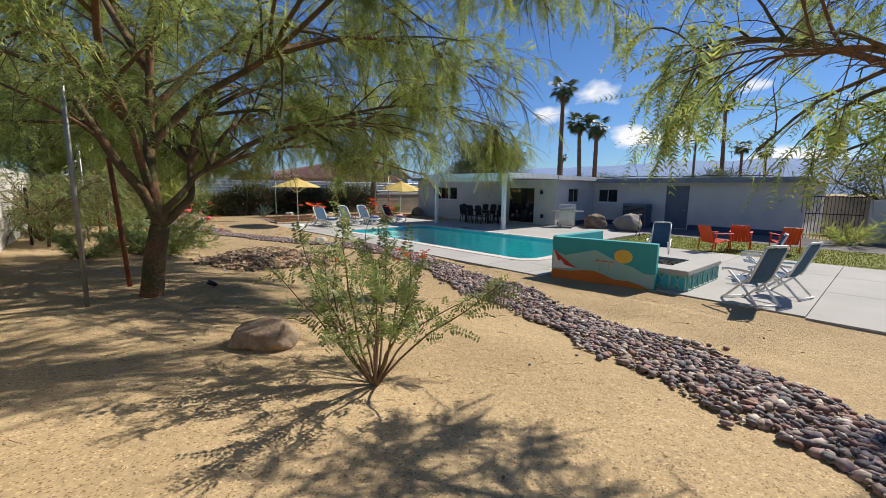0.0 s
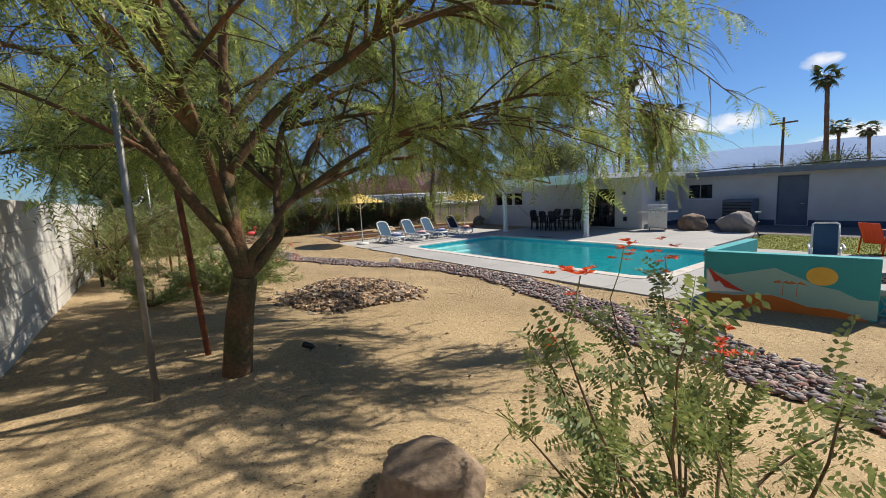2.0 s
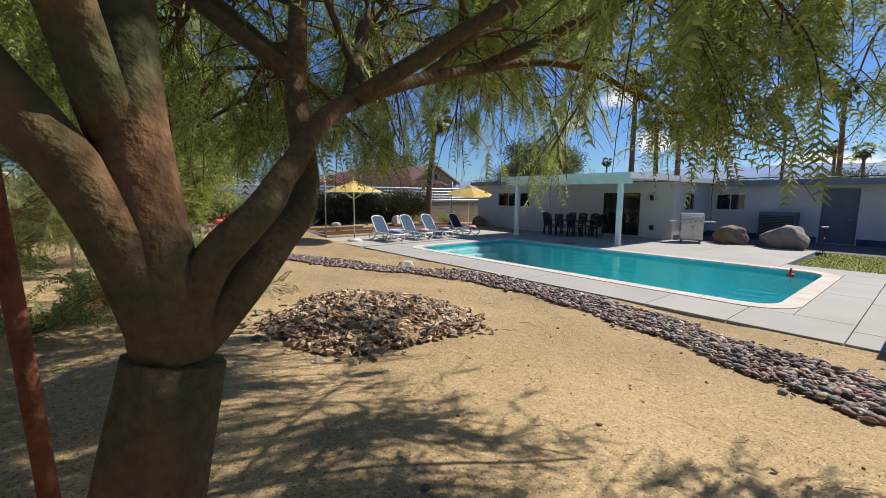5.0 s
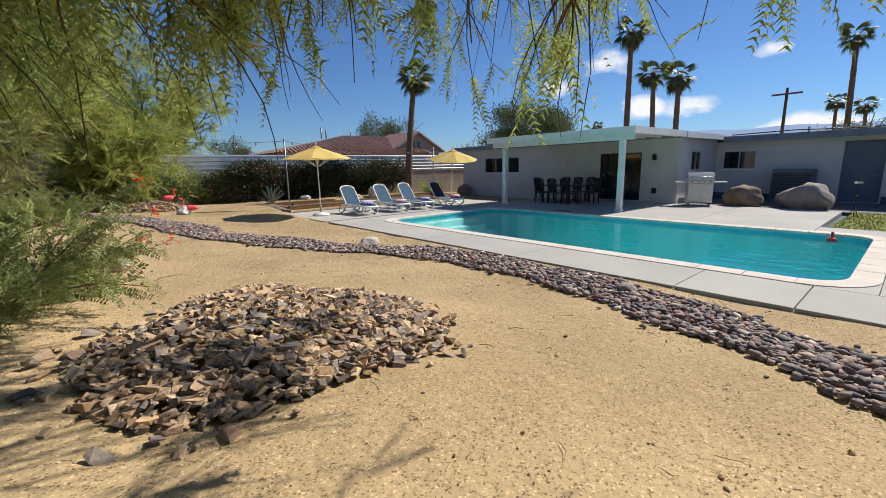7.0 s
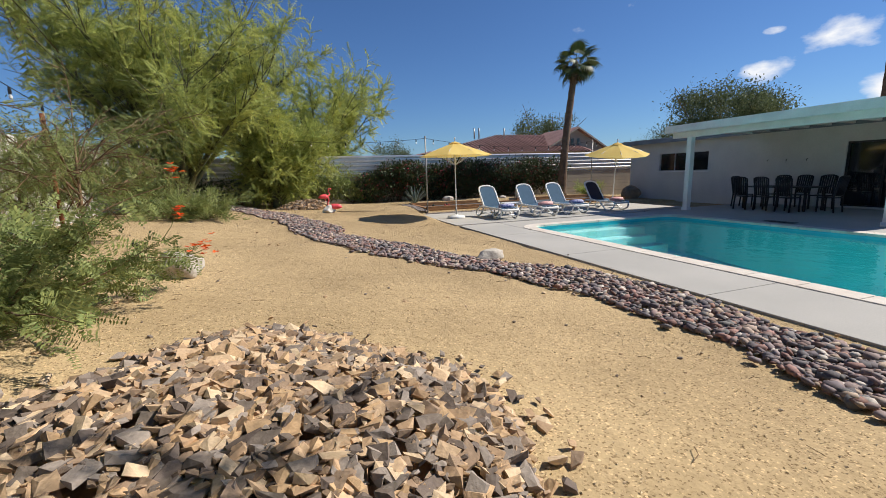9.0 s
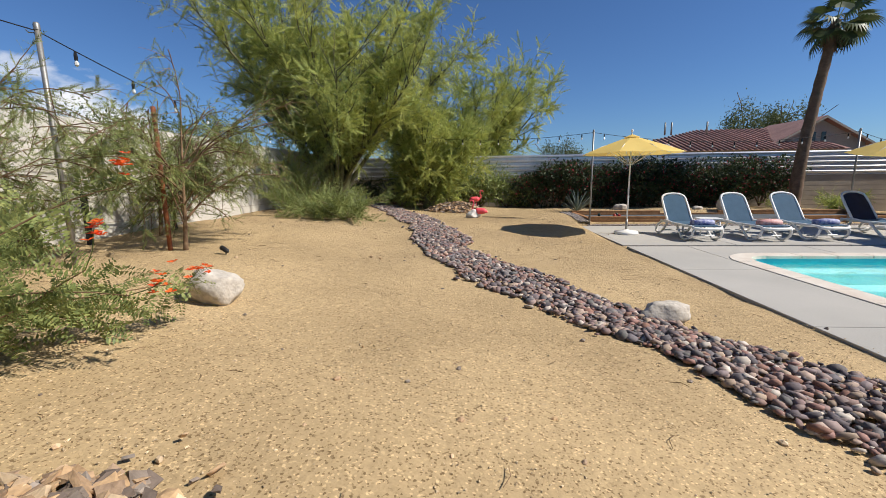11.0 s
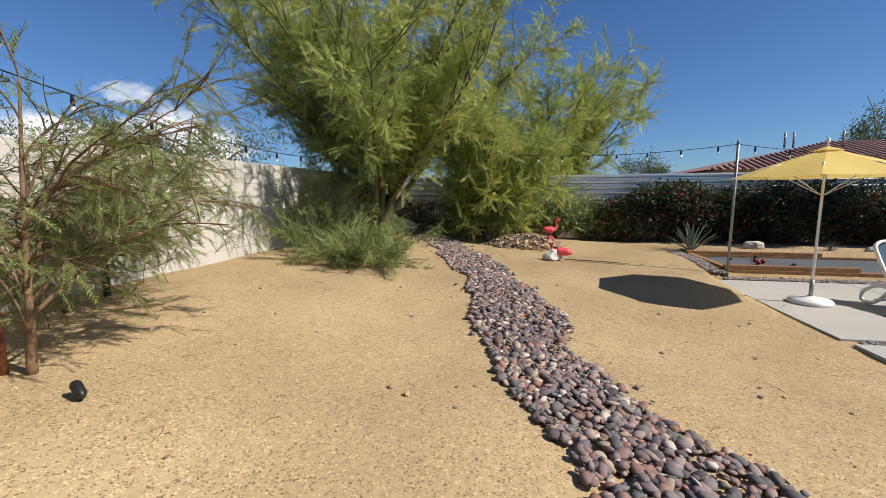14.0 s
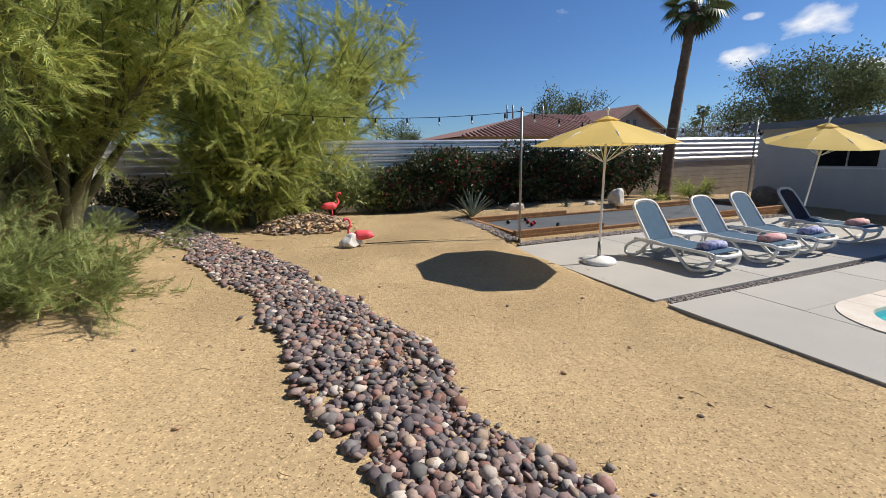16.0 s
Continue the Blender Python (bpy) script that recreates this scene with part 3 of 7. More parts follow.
def ribbed_fence():
    top = empty("metal_screen", (0, FENCE_Y, 1.45), "horizontally ribbed galvanised sheets on the block wall", "fence")
    prof = []
    for i in range(5):
        b = i * 0.2
        prof += [(0.0, b), (0.0, b + 0.07), (-0.055, b + 0.1), (-0.06, b + 0.15), (-0.012, b + 0.195)]
    prof.append((0.0, 1.0))
    x0 = -0.5
    while x0 < 33.5:
        x1 = min(x0 + 3.05, 33.9)
        V = np.array([[x, y + (0.0 if int(x0) % 2 else 0.004), zz] for x in (x0, x1 + 0.02) for y, zz in prof])
        n = len(prof)
        F = np.array([[i, n + i, n + i + 1, i + 1] for i in range(n - 1)])
        sheet = put("sheet", np_mesh("sheet", V, F), "metal", top)
        x0 += 3.05
    for x in np.arange(0.5, 34, 3.05):
        box("post", x - 0.03, x + 0.03, 0.02, 0.08, 0.0, 1.0, "steel", top)


ribbed_fence()

# ---- pool and paving ----
PX0, PX1, PY0, PY1, WATER = 10.5, 15.57, 7.15, 17.9, -0.1
BEND = 0.5


ASKEW = Matrix.Translation((10.5, 12.5, 0)) @ Matrix.Rotation(radians(1.2), 4, "Z") @ Matrix.Translation((-10.5, -12.5, 0))


def pool_outline(steps=8):
    """The pool's edge, anticlockwise, with its corners rounded."""
    out = []
    for cx, cy, a0 in ((PX1 - BEND, PY0 + BEND, -90), (PX1 - BEND, PY1 - BEND, 0), (PX0 + BEND, PY1 - BEND, 90), (PX0 + BEND, PY0 + BEND, 180)):
        for k in range(steps + 1):
            a = radians(a0 + 90 * k / steps)
            out.append((cx + BEND * math.cos(a), cy + BEND * math.sin(a)))
    return np.array(out)


def pool_depth(y):
    return float(np.interp(y, [PY0, 11.5, 14.5, PY1], [-1.9, -1.8, -1.15, -1.0]))


def make_pool():
    pool = empty("swimming_pool", (PX0, PY0, 0), "rectangular in-ground pool with rounded corners and still turquoise water", "pool")
    pool.matrix_basis = ASKEW
    edge = pool_outline()
    n = len(edge)
    bm = bmesh.new()
    top = [bm.verts.new((x, y, -0.02)) for x, y in edge]
    low = [bm.verts.new((x, y, pool_depth(y))) for x, y in edge]
    for i in range(n):
        bm.faces.new((top[i], low[i], low[(i + 1) % n], top[(i + 1) % n]))
    floor_ = bm.faces.new(low)
    bmesh.ops.triangulate(bm, faces=[floor_])
    put("basin", from_bm(bm, "basin"), "plaster", pool)
    for i in range(4):
        box("step", PX0 + 0.2, PX1 - 1.4, PY1 - 0.42 * (i + 1), PY1 - 0.42 * i - 0.002, -1.2, -0.22 - 0.2 * i, "plaster_step", pool, 0.02, "plaster pool step, coloured pale as under shallow water")
    # the ledge's pale colour imitates the light band along the near side
    box("tanning_ledge", PX0 + 0.012, PX0 + 0.75, PY0 + 2.6, PY1 - 1.7, -1.15, -0.62, "plaster_step", pool, 0.03, "plaster bench under water, coloured pale for the bright near side")
    w = put("water_surface", np_mesh("water_surface", np.column_stack([edge, np.full(n, WATER)]), np.arange(n)[None]), "water", pool)
    w.visible_shadow = False
    # waterline tiles
    mid = np.array([(PX0 + PX1) / 2, (PY0 + PY1) / 2])
    inner = edge + np.sign(mid - edge) * 0.008
    V = np.vstack([np.column_stack([inner, np.full(n, z)]) for z in (-0.2, -0.045)])
    F = np.array([[i, (i + 1) % n, n + (i + 1) % n, n + i] for i in range(n)])
    put("tile_band", np_mesh("tile_band", V, F), "aqua", pool, "band of aqua waterline tiles")
    # coping stones: straight runs, and one cut stone in each corner
    g, R = 0.006, BEND
    for x0, x1 in ((PX0 - 0.3, PX0 + 0.025), (PX1 - 0.025, PX1 + 0.3)):
        y = PY0 + R
        while y < PY1 - R - 0.05:
            y1 = min(y + 0.61, PY1 - R)
            box("coping_stone", x0, x1, y + g, y1 - g, -0.045, 0.012, "coping", pool, 0.012)
            y = y1
    for y0, y1 in ((PY0 - 0.3, PY0 + 0.025), (PY1 - 0.025, PY1 + 0.3)):
        x = PX0 + R
        while x < PX1 - R - 0.05:
            x1 = min(x + 0.61, PX1 - R)
            box("coping_stone", x + g, x1 - g, y0, y1, -0.045, 0.012, "coping", pool, 0.012)
            x = x1
    for cx, cy, sx, sy in ((PX0 + R, PY0 + R, -1, -1), (PX1 - R, PY0 + R, 1, -1), (PX1 - R, PY1 - R, 1, 1), (PX0 + R, PY1 - R, -1, 1)):
        bm = bmesh.new()
        r_in, r_out = R - 0.025, R + 0.3
        arc = [(cx + sx * r_in * math.cos(a), cy + sy * r_in * math.sin(a)) for a in np.linspace(0, math.pi / 2, 9)]
        rim = [(cx + sx * r_out * math.cos(a), cy + sy * r_out * math.sin(a)) for a in np.linspace(0, math.pi / 2, 9)]
        square = [(cx + sx * r_out * min(1, 1.4143 * math.cos(a)), cy + sy * r_out * min(1, 1.4143 * math.sin(a))) for a in np.linspace(0, math.pi / 2, 9)]
        fill = bmesh.new()
        ring0 = [fill.verts.new((x, y, 0.0)) for x, y in rim]
        ring1 = [fill.verts.new((x, y, 0.0)) for x, y in square]
        ring2 = [fill.verts.new((x, y, -0.13)) for x, y in square]
        for a, b in ((ring0, ring1), (ring1, ring2)):
            for k in range(8):
                corners = [v for n, v in enumerate((a[k], a[k + 1], b[k + 1], b[k])) if n < 2 or (v.co - (a[k].co if n == 3 else a[k + 1].co)).length > 1e-4]
                if len(corners) > 2:
                    fill.faces.new(corners)
        bmesh.ops.recalc_face_normals(fill, faces=fill.faces)
        put("corner_slab", from_bm(fill, "corner_slab"), "concrete", pool)
        rows = [[bm.verts.new((x, y, z)) for x, y in ring] for ring, z in ((arc, -0.045), (arc, 0.012), (rim, 0.012), (rim, -0.045))]
        for a, b in zip(rows, rows[1:]):
            for k in range(8):
                bm.faces.new((a[k], a[k + 1], b[k + 1], b[k]))
        bmesh.ops.recalc_face_normals(bm, faces=bm.faces)
        put("coping_stone", from_bm(bm, "coping_stone"), "coping", pool)


make_pool()

deck = tagged(new("pavement"), "pale broom-finished concrete slabs round the pool", "pavement", kind="structure")
deck.matrix_basis = ASKEW


def slab(x0, x1, y0, y1, top=0.0):
    g = 0.007
    box("slab", x0 + g, x1 - g, y0 + g, y1 - g, -0.135, top, "concrete", deck, 0.008)


for a, b in zip([6.1, 7.45, 8.72, 11.5, 14.2, 16.8], [7.45, 8.72, 11.5, 14.2, 16.8, 19.05]):
    slab(8.95, PX0 - 0.3, a, b)
for a, b in zip([PX0 - 0.3, 12.5, 14.4], [12.5, 14.4, PX1 + 0.3]):
    slab(a, b, PY1 + 0.3, 19.05)
for a, b in zip([8.2, 10.9, 13.6, 16.4], [10.9, 13.6, 16.4, 19.4]):
    slab(PX1 + 0.3, 18.7, a, b)
    slab(18.7, 21.33, a, b)
slab(PX1 + 0.3, 16.75, 6.1, 8.2)
for a, b in zip([PX0 - 0.3, 12.7, 14.6], [12.7, 14.6, PX1 + 0.3]):
    slab(a, b, 6.1, PY0 - 0.3)
slab(8.95, 9.75, 5.62, 6.1)
for y0, y1, x0 in ((3.3, 5.7, 9.75), (0.9, 3.3, 9.6), (-1.5, 0.9, 9.5), (-3.9, -1.5, 9.4)):
    xs = [x0, 12.2, 14.5, 16.7] if y0 < 3 else [x0, 12.2, 14.5, 16.7]
    for a, b in zip(xs, xs[1:]):
        slab(a, b, y0, y1 if y0 < 3 else 6.1)
for a, b in zip([8.93, 11.3, 13.6, 15.9], [11.3, 13.6, 15.9, 18.2]):
    slab(a, b, 19.22, 22.85)


def loose_stones(name, n, area, size, material, label, category, parent=None, zf=None, seed=3, flat=0.6, sub=1):
    """Many small stones in one mesh, strewn over area(n, r) -> x, y."""
    r = np.random.default_rng(seed)
    bm = bmesh.new()
    if sub:
        bmesh.ops.create_icosphere(bm, subdivisions=sub, radius=1)
    else:
        for q in ((1, 0, 0), (-0.8, 0.5, 0.1), (-0.5, -0.9, 0), (0.1, 0.1, 1), (0, 0, -0.8)):
            bm.verts.new(q)
        bmesh.ops.convex_hull(bm, input=bm.verts)
        bm.verts.index_update()
    tv = np.array([v.co[:] for v in bm.verts])
    tf = np.array([[v.index for v in f.verts] for f in bm.faces])
    bm.free()
    x, y = area(n, r)
    d = np.stack([r.normal(size=n), r.normal(size=n), r.normal(size=n) * 0.25], -1)
    mats = frames_from(d, r.normal(size=n) * 0.3) * np.stack([np.ones(n), 0.6 + 0.35 * r.random(n), flat * (0.6 + 0.5 * r.random(n))], -1)[:, None, :]
    s = size * (0.55 + 0.9 * r.random(n) ** 2)
    z = (zf(x, y) if zf else ground_z(x, y)) + s * 0.15
    V, F = scatter(tv, tf, np.stack([x, y, z], -1), mats, s)
    ob = put(name, np_mesh(name, V, F), material, parent, smooth=sub > 1, kind="stuff")
    return tagged(ob, label, category) if parent is None else ob


loose_stones("gravel_strip", 2600, lambda n, r: (r.uniform(8.97, 18.2, n), r.uniform(19.06, 19.21, n)), 0.022, "gravel", "strip of small mixed gravel between the slabs", "gravel", zf=lambda x, y: 0 * x - 0.03)
gb = box("gravel_bed", 8.97, 18.2, 19.055, 19.215, -0.13, -0.03, "soil", kind="structure")
tagged(gb, "dark bed under the gravel strip", "gravel bed")

lawn = box("lawn", 16.77, 21.3, -3.5, 8.18, -0.13, -0.03, "soil", kind="structure")
tagged(lawn, "short green lawn beside the paving", "lawn")


def make_grass():
    r = np.random.default_rng(5)
    n = 15000
    p = np.stack([r.uniform(16.8, 21.28, n), r.uniform(-3.4, 8.15, n), np.full(n, -0.03)], -1)
    a = r.uniform(0, 2 * np.pi, n)
    w, h = 0.012 + 0.01 * r.random(n), 0.03 + 0.025 * r.random(n)
    side = np.stack([np.cos(a), np.sin(a), 0 * a], -1) * w[:, None]
    tip = p + np.stack([r.normal(size=n) * 0.02, r.normal(size=n) * 0.02, h], -1)
    V = np.stack([p - side, p + side, tip], 1).reshape(-1, 3)
    ob = put("grass", np_mesh("grass", V, np.arange(3 * n).reshape(-1, 3)), "grass", kind="stuff")
    tagged(ob, "yellow-green short grass blades of the lawn", "grass")
    under = put("turf", from_bm(box_bm(16.78, 21.29, -3.49, 8.17, -0.05, -0.022), "turf"), "grass", lawn)


make_grass()
bed = box("house_bed", 21.3, 25.45, -3.5, 13.3, -0.13, -0.02, "soil", kind="structure")
tagged(bed, "grey gravel bed along the house wall", "gravel bed")

# ---- house ----
house = tagged(new("house"), "low single-storey white painted block house with flat roof", "house")
HX, HY0, HY1, BX, TOP = 21.35, 13.4, 26.15, 25.5, 2.62


def wall_with_openings(name, axis, at, thick, a0, a1, z0, z1, holes, material, parent):
    """A wall along x or y with rectangular holes (a, b, low, high)."""
    bm = bmesh.new()
    us = sorted({a0, a1, *[v for h in holes for v in h[:2]]})
    zs = sorted({z0, z1, *[v for h in holes for v in h[2:]]})
    cell = {(i, k): not any(h[0] <= us[i] and us[i + 1] <= h[1] and h[2] <= zs[k] and zs[k + 1] <= h[3] for h in holes) for i in range(len(us) - 1) for k in range(len(zs) - 1)}
    made = {}

    def v(i, k, side):
        if (i, k, side) not in made:
            d = at + thick * side
            made[i, k, side] = bm.verts.new((d, us[i], zs[k]) if axis == "y" else (us[i], d, zs[k]))
        return made[i, k, side]

    for (i, k), solid in cell.items():
        if not solid:
            continue
        for s in (0, 1):
            bm.faces.new([v(i, k, s), v(i + 1, k, s), v(i + 1, k + 1, s), v(i, k + 1, s)])
        for di, dk, p, q in ((-1, 0, (i, k), (i, k + 1)), (1, 0, (i + 1, k), (i + 1, k + 1)), (0, -1, (i, k), (i + 1, k)), (0, 1, (i, k + 1), (i + 1, k + 1))):
            if not cell.get((i + di, k + dk), False):
                bm.faces.new([v(*p, 0), v(*q, 0), v(*q, 1), v(*p, 1)])
    bmesh.ops.recalc_face_normals(bm, faces=bm.faces)
    return put(name, from_bm(bm, name), material, parent)


def window(parent, axis, at, a0, a1, z0, z1, mullions=(), deep=0.1):
    """A framed window set into the wall: frame bars, panes, sill."""
    def bar(name, a, b, lo, hi, d0, d1, m, up):
        if axis == "y":
            return box(name, at + d0, at + d1, a, b, lo, hi, m, up)
        return box(name, a, b, at + d0, at + d1, lo, hi, m, up)

    win = bar("window", a0, a1, z0, z0 + 0.035, 0.03, 0.11, "alu", parent)
    bar("frame_head", a0, a1, z1 - 0.035, z1, 0.03, 0.11, "alu", win)
    edges = [a0, *mullions, a1]
    for k, m in enumerate(edges):
        w = 0.035
        lo = m if k == 0 else m - w if k == len(edges) - 1 else m - w / 2
        bar("frame_jamb", lo, lo + w, z0 + 0.035, z1 - 0.035, 0.032, 0.108, "alu", win)
    for a, b in zip(edges, edges[1:]):
        bar("pane", a + 0.02, b - 0.02, z0 + 0.036, z1 - 0.036, 0.07, 0.08, "glass", win)
    bar("sill", a0 - 0.05, a1 + 0.05, z0 - 0.05, z0 - 0.002, -0.04, 0.1, "white", win)
    return win


slid = (14.92, 16.83, 0.05, 2.1)
wall_with_openings("front_wall", "y", HX, 0.2, HY0, HY1, -0.14, TOP, [slid, (21.65, 22.45, 1.27, 2.12), (22.6, 24.25, 1.27, 2.12)], "block", house)
wall_with_openings("return_wall", "x", HY0, 0.2, HX + 0.2, BX, -0.14, TOP, [(22.6, 23.7, 1.3, 2.1)], "block", house)
wall_with_openings("wing_wall", "y", BX, 0.2, 3.2, HY0, -0.14, 2.5, [(11.88, 13.11, 1.3, 2.09), (7.95, 9.1, 0.0, 2.32)], "block", house)
wall_with_openings("side_wall", "x", HY1 - 0.2, 0.2, HX + 0.2, 31, -0.14, TOP, [], "block", house)
wall_with_openings("end_wall", "x", 3.2, 0.2, BX + 0.2, 31, -0.14, 2.5, [], "block", house)
wall_with_openings("rear_wall", "y", 31, 0.2, 3.2, HY1, -0.14, 2.5, [], "block", house)
# low painted plinth along the wing
box("plinth", BX - 0.02, BX, 3.2, 7.9, -0.14, 0.24, "skirting", house)
box("plinth", BX - 0.02, BX, 9.15, HY0, -0.14, 0.24, "skirting", house)
box("plinth", HX + 0.2, BX, HY0 - 0.02, HY0, -0.14, 0.2, "skirting", house)
window(house, "y", HX, 21.65, 22.45, 1.27, 2.12, ())
window(house, "y", HX, 22.6, 24.25, 1.27, 2.12, (23.4,))
window(house, "x", HY0, 22.6, 23.7, 1.3, 2.1, (23.2,))
window(house, "y", BX, 11.88, 13.11, 1.3, 2.09, (12.5,))
# roof slabs with fascia
roof = box("roof", HX - 0.35, 31.3, HY0 - 0.3, HY1 + 0.35, TOP, TOP + 0.16, "roofing", house)
box("fascia", HX - 0.4, HX - 0.352, HY0 - 0.33, HY1 + 0.38, TOP - 0.03, TOP + 0.19, "fascia", roof, label="grey-blue painted fascia")
box("fascia", HX - 0.35, BX - 0.5, HY0 - 0.35, HY0 - 0.302, TOP - 0.03, TOP + 0.19, "white", roof)
roof2 = box("roof", BX - 0.45, 31.3, 2.9, HY0 - 0.36, 2.5, 2.62, "roofing", house)
box("fascia", BX - 0.5, BX - 0.452, 2.88, HY0 - 0.38, 2.46, 2.72, "fascia", roof2, label="grey-blue painted fascia")
# pipes on the flat roof
for y0, y1 in ((4.5, 8.4), (8.6, 12.9)):
    pts = [(BX + 0.2, y0, 2.62), (BX + 0.2, y0, 2.8), (BX + 0.2, (y0 + y1) / 2, 2.86), (BX + 0.2, y1, 2.8), (BX + 0.2, y1, 2.62)]
    tube("roof_pipe", pts, 0.022, "black", roof2)
for y in (5.2, 9.3, 10.4):
    tube("vent_pipe", [(BX + 1.0, y, 2.6), (BX + 1.0, y, 3.0)], 0.04, "steel", roof2)

# sliding patio door
sd = box("sliding_door", HX + 0.05, HX + 0.13, slid[0], slid[1], 0.05, 0.09, "black", house, label="black-framed glass sliding door, half open")
box("frame_head", HX + 0.05, HX + 0.13, slid[0], slid[1], 2.05, 2.1, "black", sd)
for y in (slid[0], slid[0] + 0.93, slid[1] - 0.05):
    box("frame_jamb", HX + 0.052, HX + 0.128, y, y + 0.05, 0.09, 2.05, "black", sd)
box("pane", HX + 0.085, HX + 0.095, slid[0] + 0.05, slid[0] + 0.93, 0.09, 2.05, "glass", sd)
box("pane", HX + 0.105, HX + 0.115, slid[0] + 0.98, slid[1] - 0.05, 0.09, 2.05, "glass", sd)
# grey side door
gd = box("door_1", BX + 0.05, BX + 0.1, 7.98, 9.07, 0.0, 2.29, "door", house, 0.006, "slate-grey painted plain door")
for a, b in ((7.95, 7.98), (9.07, 9.1)):
    box("door_jamb", BX - 0.01, BX + 0.12, a, b, 0.0, 2.32, "door", gd)
tube("door_handle", [(BX + 0.02, 8.1, 1.0), (BX + 0.0, 8.1, 1.0), (BX + 0.0, 8.22, 1.0)], 0.012, "inox", gd)

# patio cover
cover = tagged(new("patio_cover"), "white flat patio roof on square posts joined to the house", "patio cover")
CX0, CY0, CY1 = 16.75, 13.1, 19.6
for y in (13.62, 18.86):
    p = box("post", 17.0, 17.17, y - 0.085, y + 0.085, 0.0, 2.42, "white", cover, 0.008)
    box("post_base", 16.98, 17.19, y - 0.105, y + 0.105, 0.0, 0.1, "white", p, 0.006)
box("beam", 16.98, 17.19, CY0 + 0.1, CY1 - 0.1, 2.42, 2.62, "white", cover, 0.006)
for y in np.arange(CY0 + 0.3, CY1 - 0.2, 0.62):
    box("rafter", CX0 + 0.05, HX - 0.42, y - 0.025, y + 0.025, 2.625, 2.74, "white", cover)
box("roof_deck", CX0, HX - 0.402, CY0, CY1, 2.742, 2.79, "roofing", cover)
box("fascia", CX0 - 0.03, CX0 - 0.002, CY0 - 0.02, CY1 + 0.02, 2.6, 2.83, "white", cover)
for y in (CY0 - 0.03, CY1 + 0.002):
    box("fascia", CX0, HX - 0.402, y, y + 0.028, 2.6, 2.83, "white", cover)

# wall lamp, sockets and hooks on the patio wall
lamp = box("wall_lamp", HX - 0.03, HX - 0.002, 14.3, 14.42, 1.75, 1.95, "black", None, 0.006)
tagged(lamp, "small black outdoor lantern on the patio wall", "wall lamp")
lathe("shade", [(0.0, 0.2), (0.09, 0.13), (0.05, 0.11), (0.055, -0.06), (0.0, -0.07)], "black", lamp, 10, (HX - 0.13, 14.36, 1.82))
tube("arm", [(HX - 0.02, 14.36, 1.92), (HX - 0.08, 14.36, 2.04), (HX - 0.13, 14.36, 2.0)], 0.012, "black", lamp)
sock = box("outlet_box", HX - 0.06, HX - 0.002, 14.22, 14.4, 0.38, 0.6, "black", None, 0.01)
tagged(sock, "black weatherproof outlet box on the wall", "outlet box")
for y in (17.9, 18.55, 19.2):
    hk = tube("wall_hook", [(HX - 0.002, y, 1.62), (HX - 0.05, y, 1.6), (HX - 0.05, y, 1.5)], 0.012, "black")
    tagged(hk, "small black hook on the patio wall", "hook", "hooks on the patio wall")

# iron gate, post and screen south of the house
gate = empty("iron_gate", (BX, 1.3, 0), "black iron side gate with upright bars", "gate")
for z in (0.15, 1.1, 1.85):
    box("rail", -0.02, 0.02, 0.0, 1.85, z - 0.02, z + 0.02, "black", gate)
for y in np.arange(0.0, 1.86, 0.115):
    box("bar", -0.011, 0.011, y - 0.011, y + 0.011, -0.15, 1.9, "black", gate)
side_wall = box("wall_side", BX, BX + 0.2, -9, 1.15, -0.2, 1.75, "block", kind="structure")
tagged(side_wall, "white block garden wall beside the iron gate", "wall")
yard = box("wall_yard", 33, 33.2, -9, 29.2, -0.2, 1.8, "cmu", kind="structure")
tagged(yard, "plain tan block wall closing the far side", "wall")


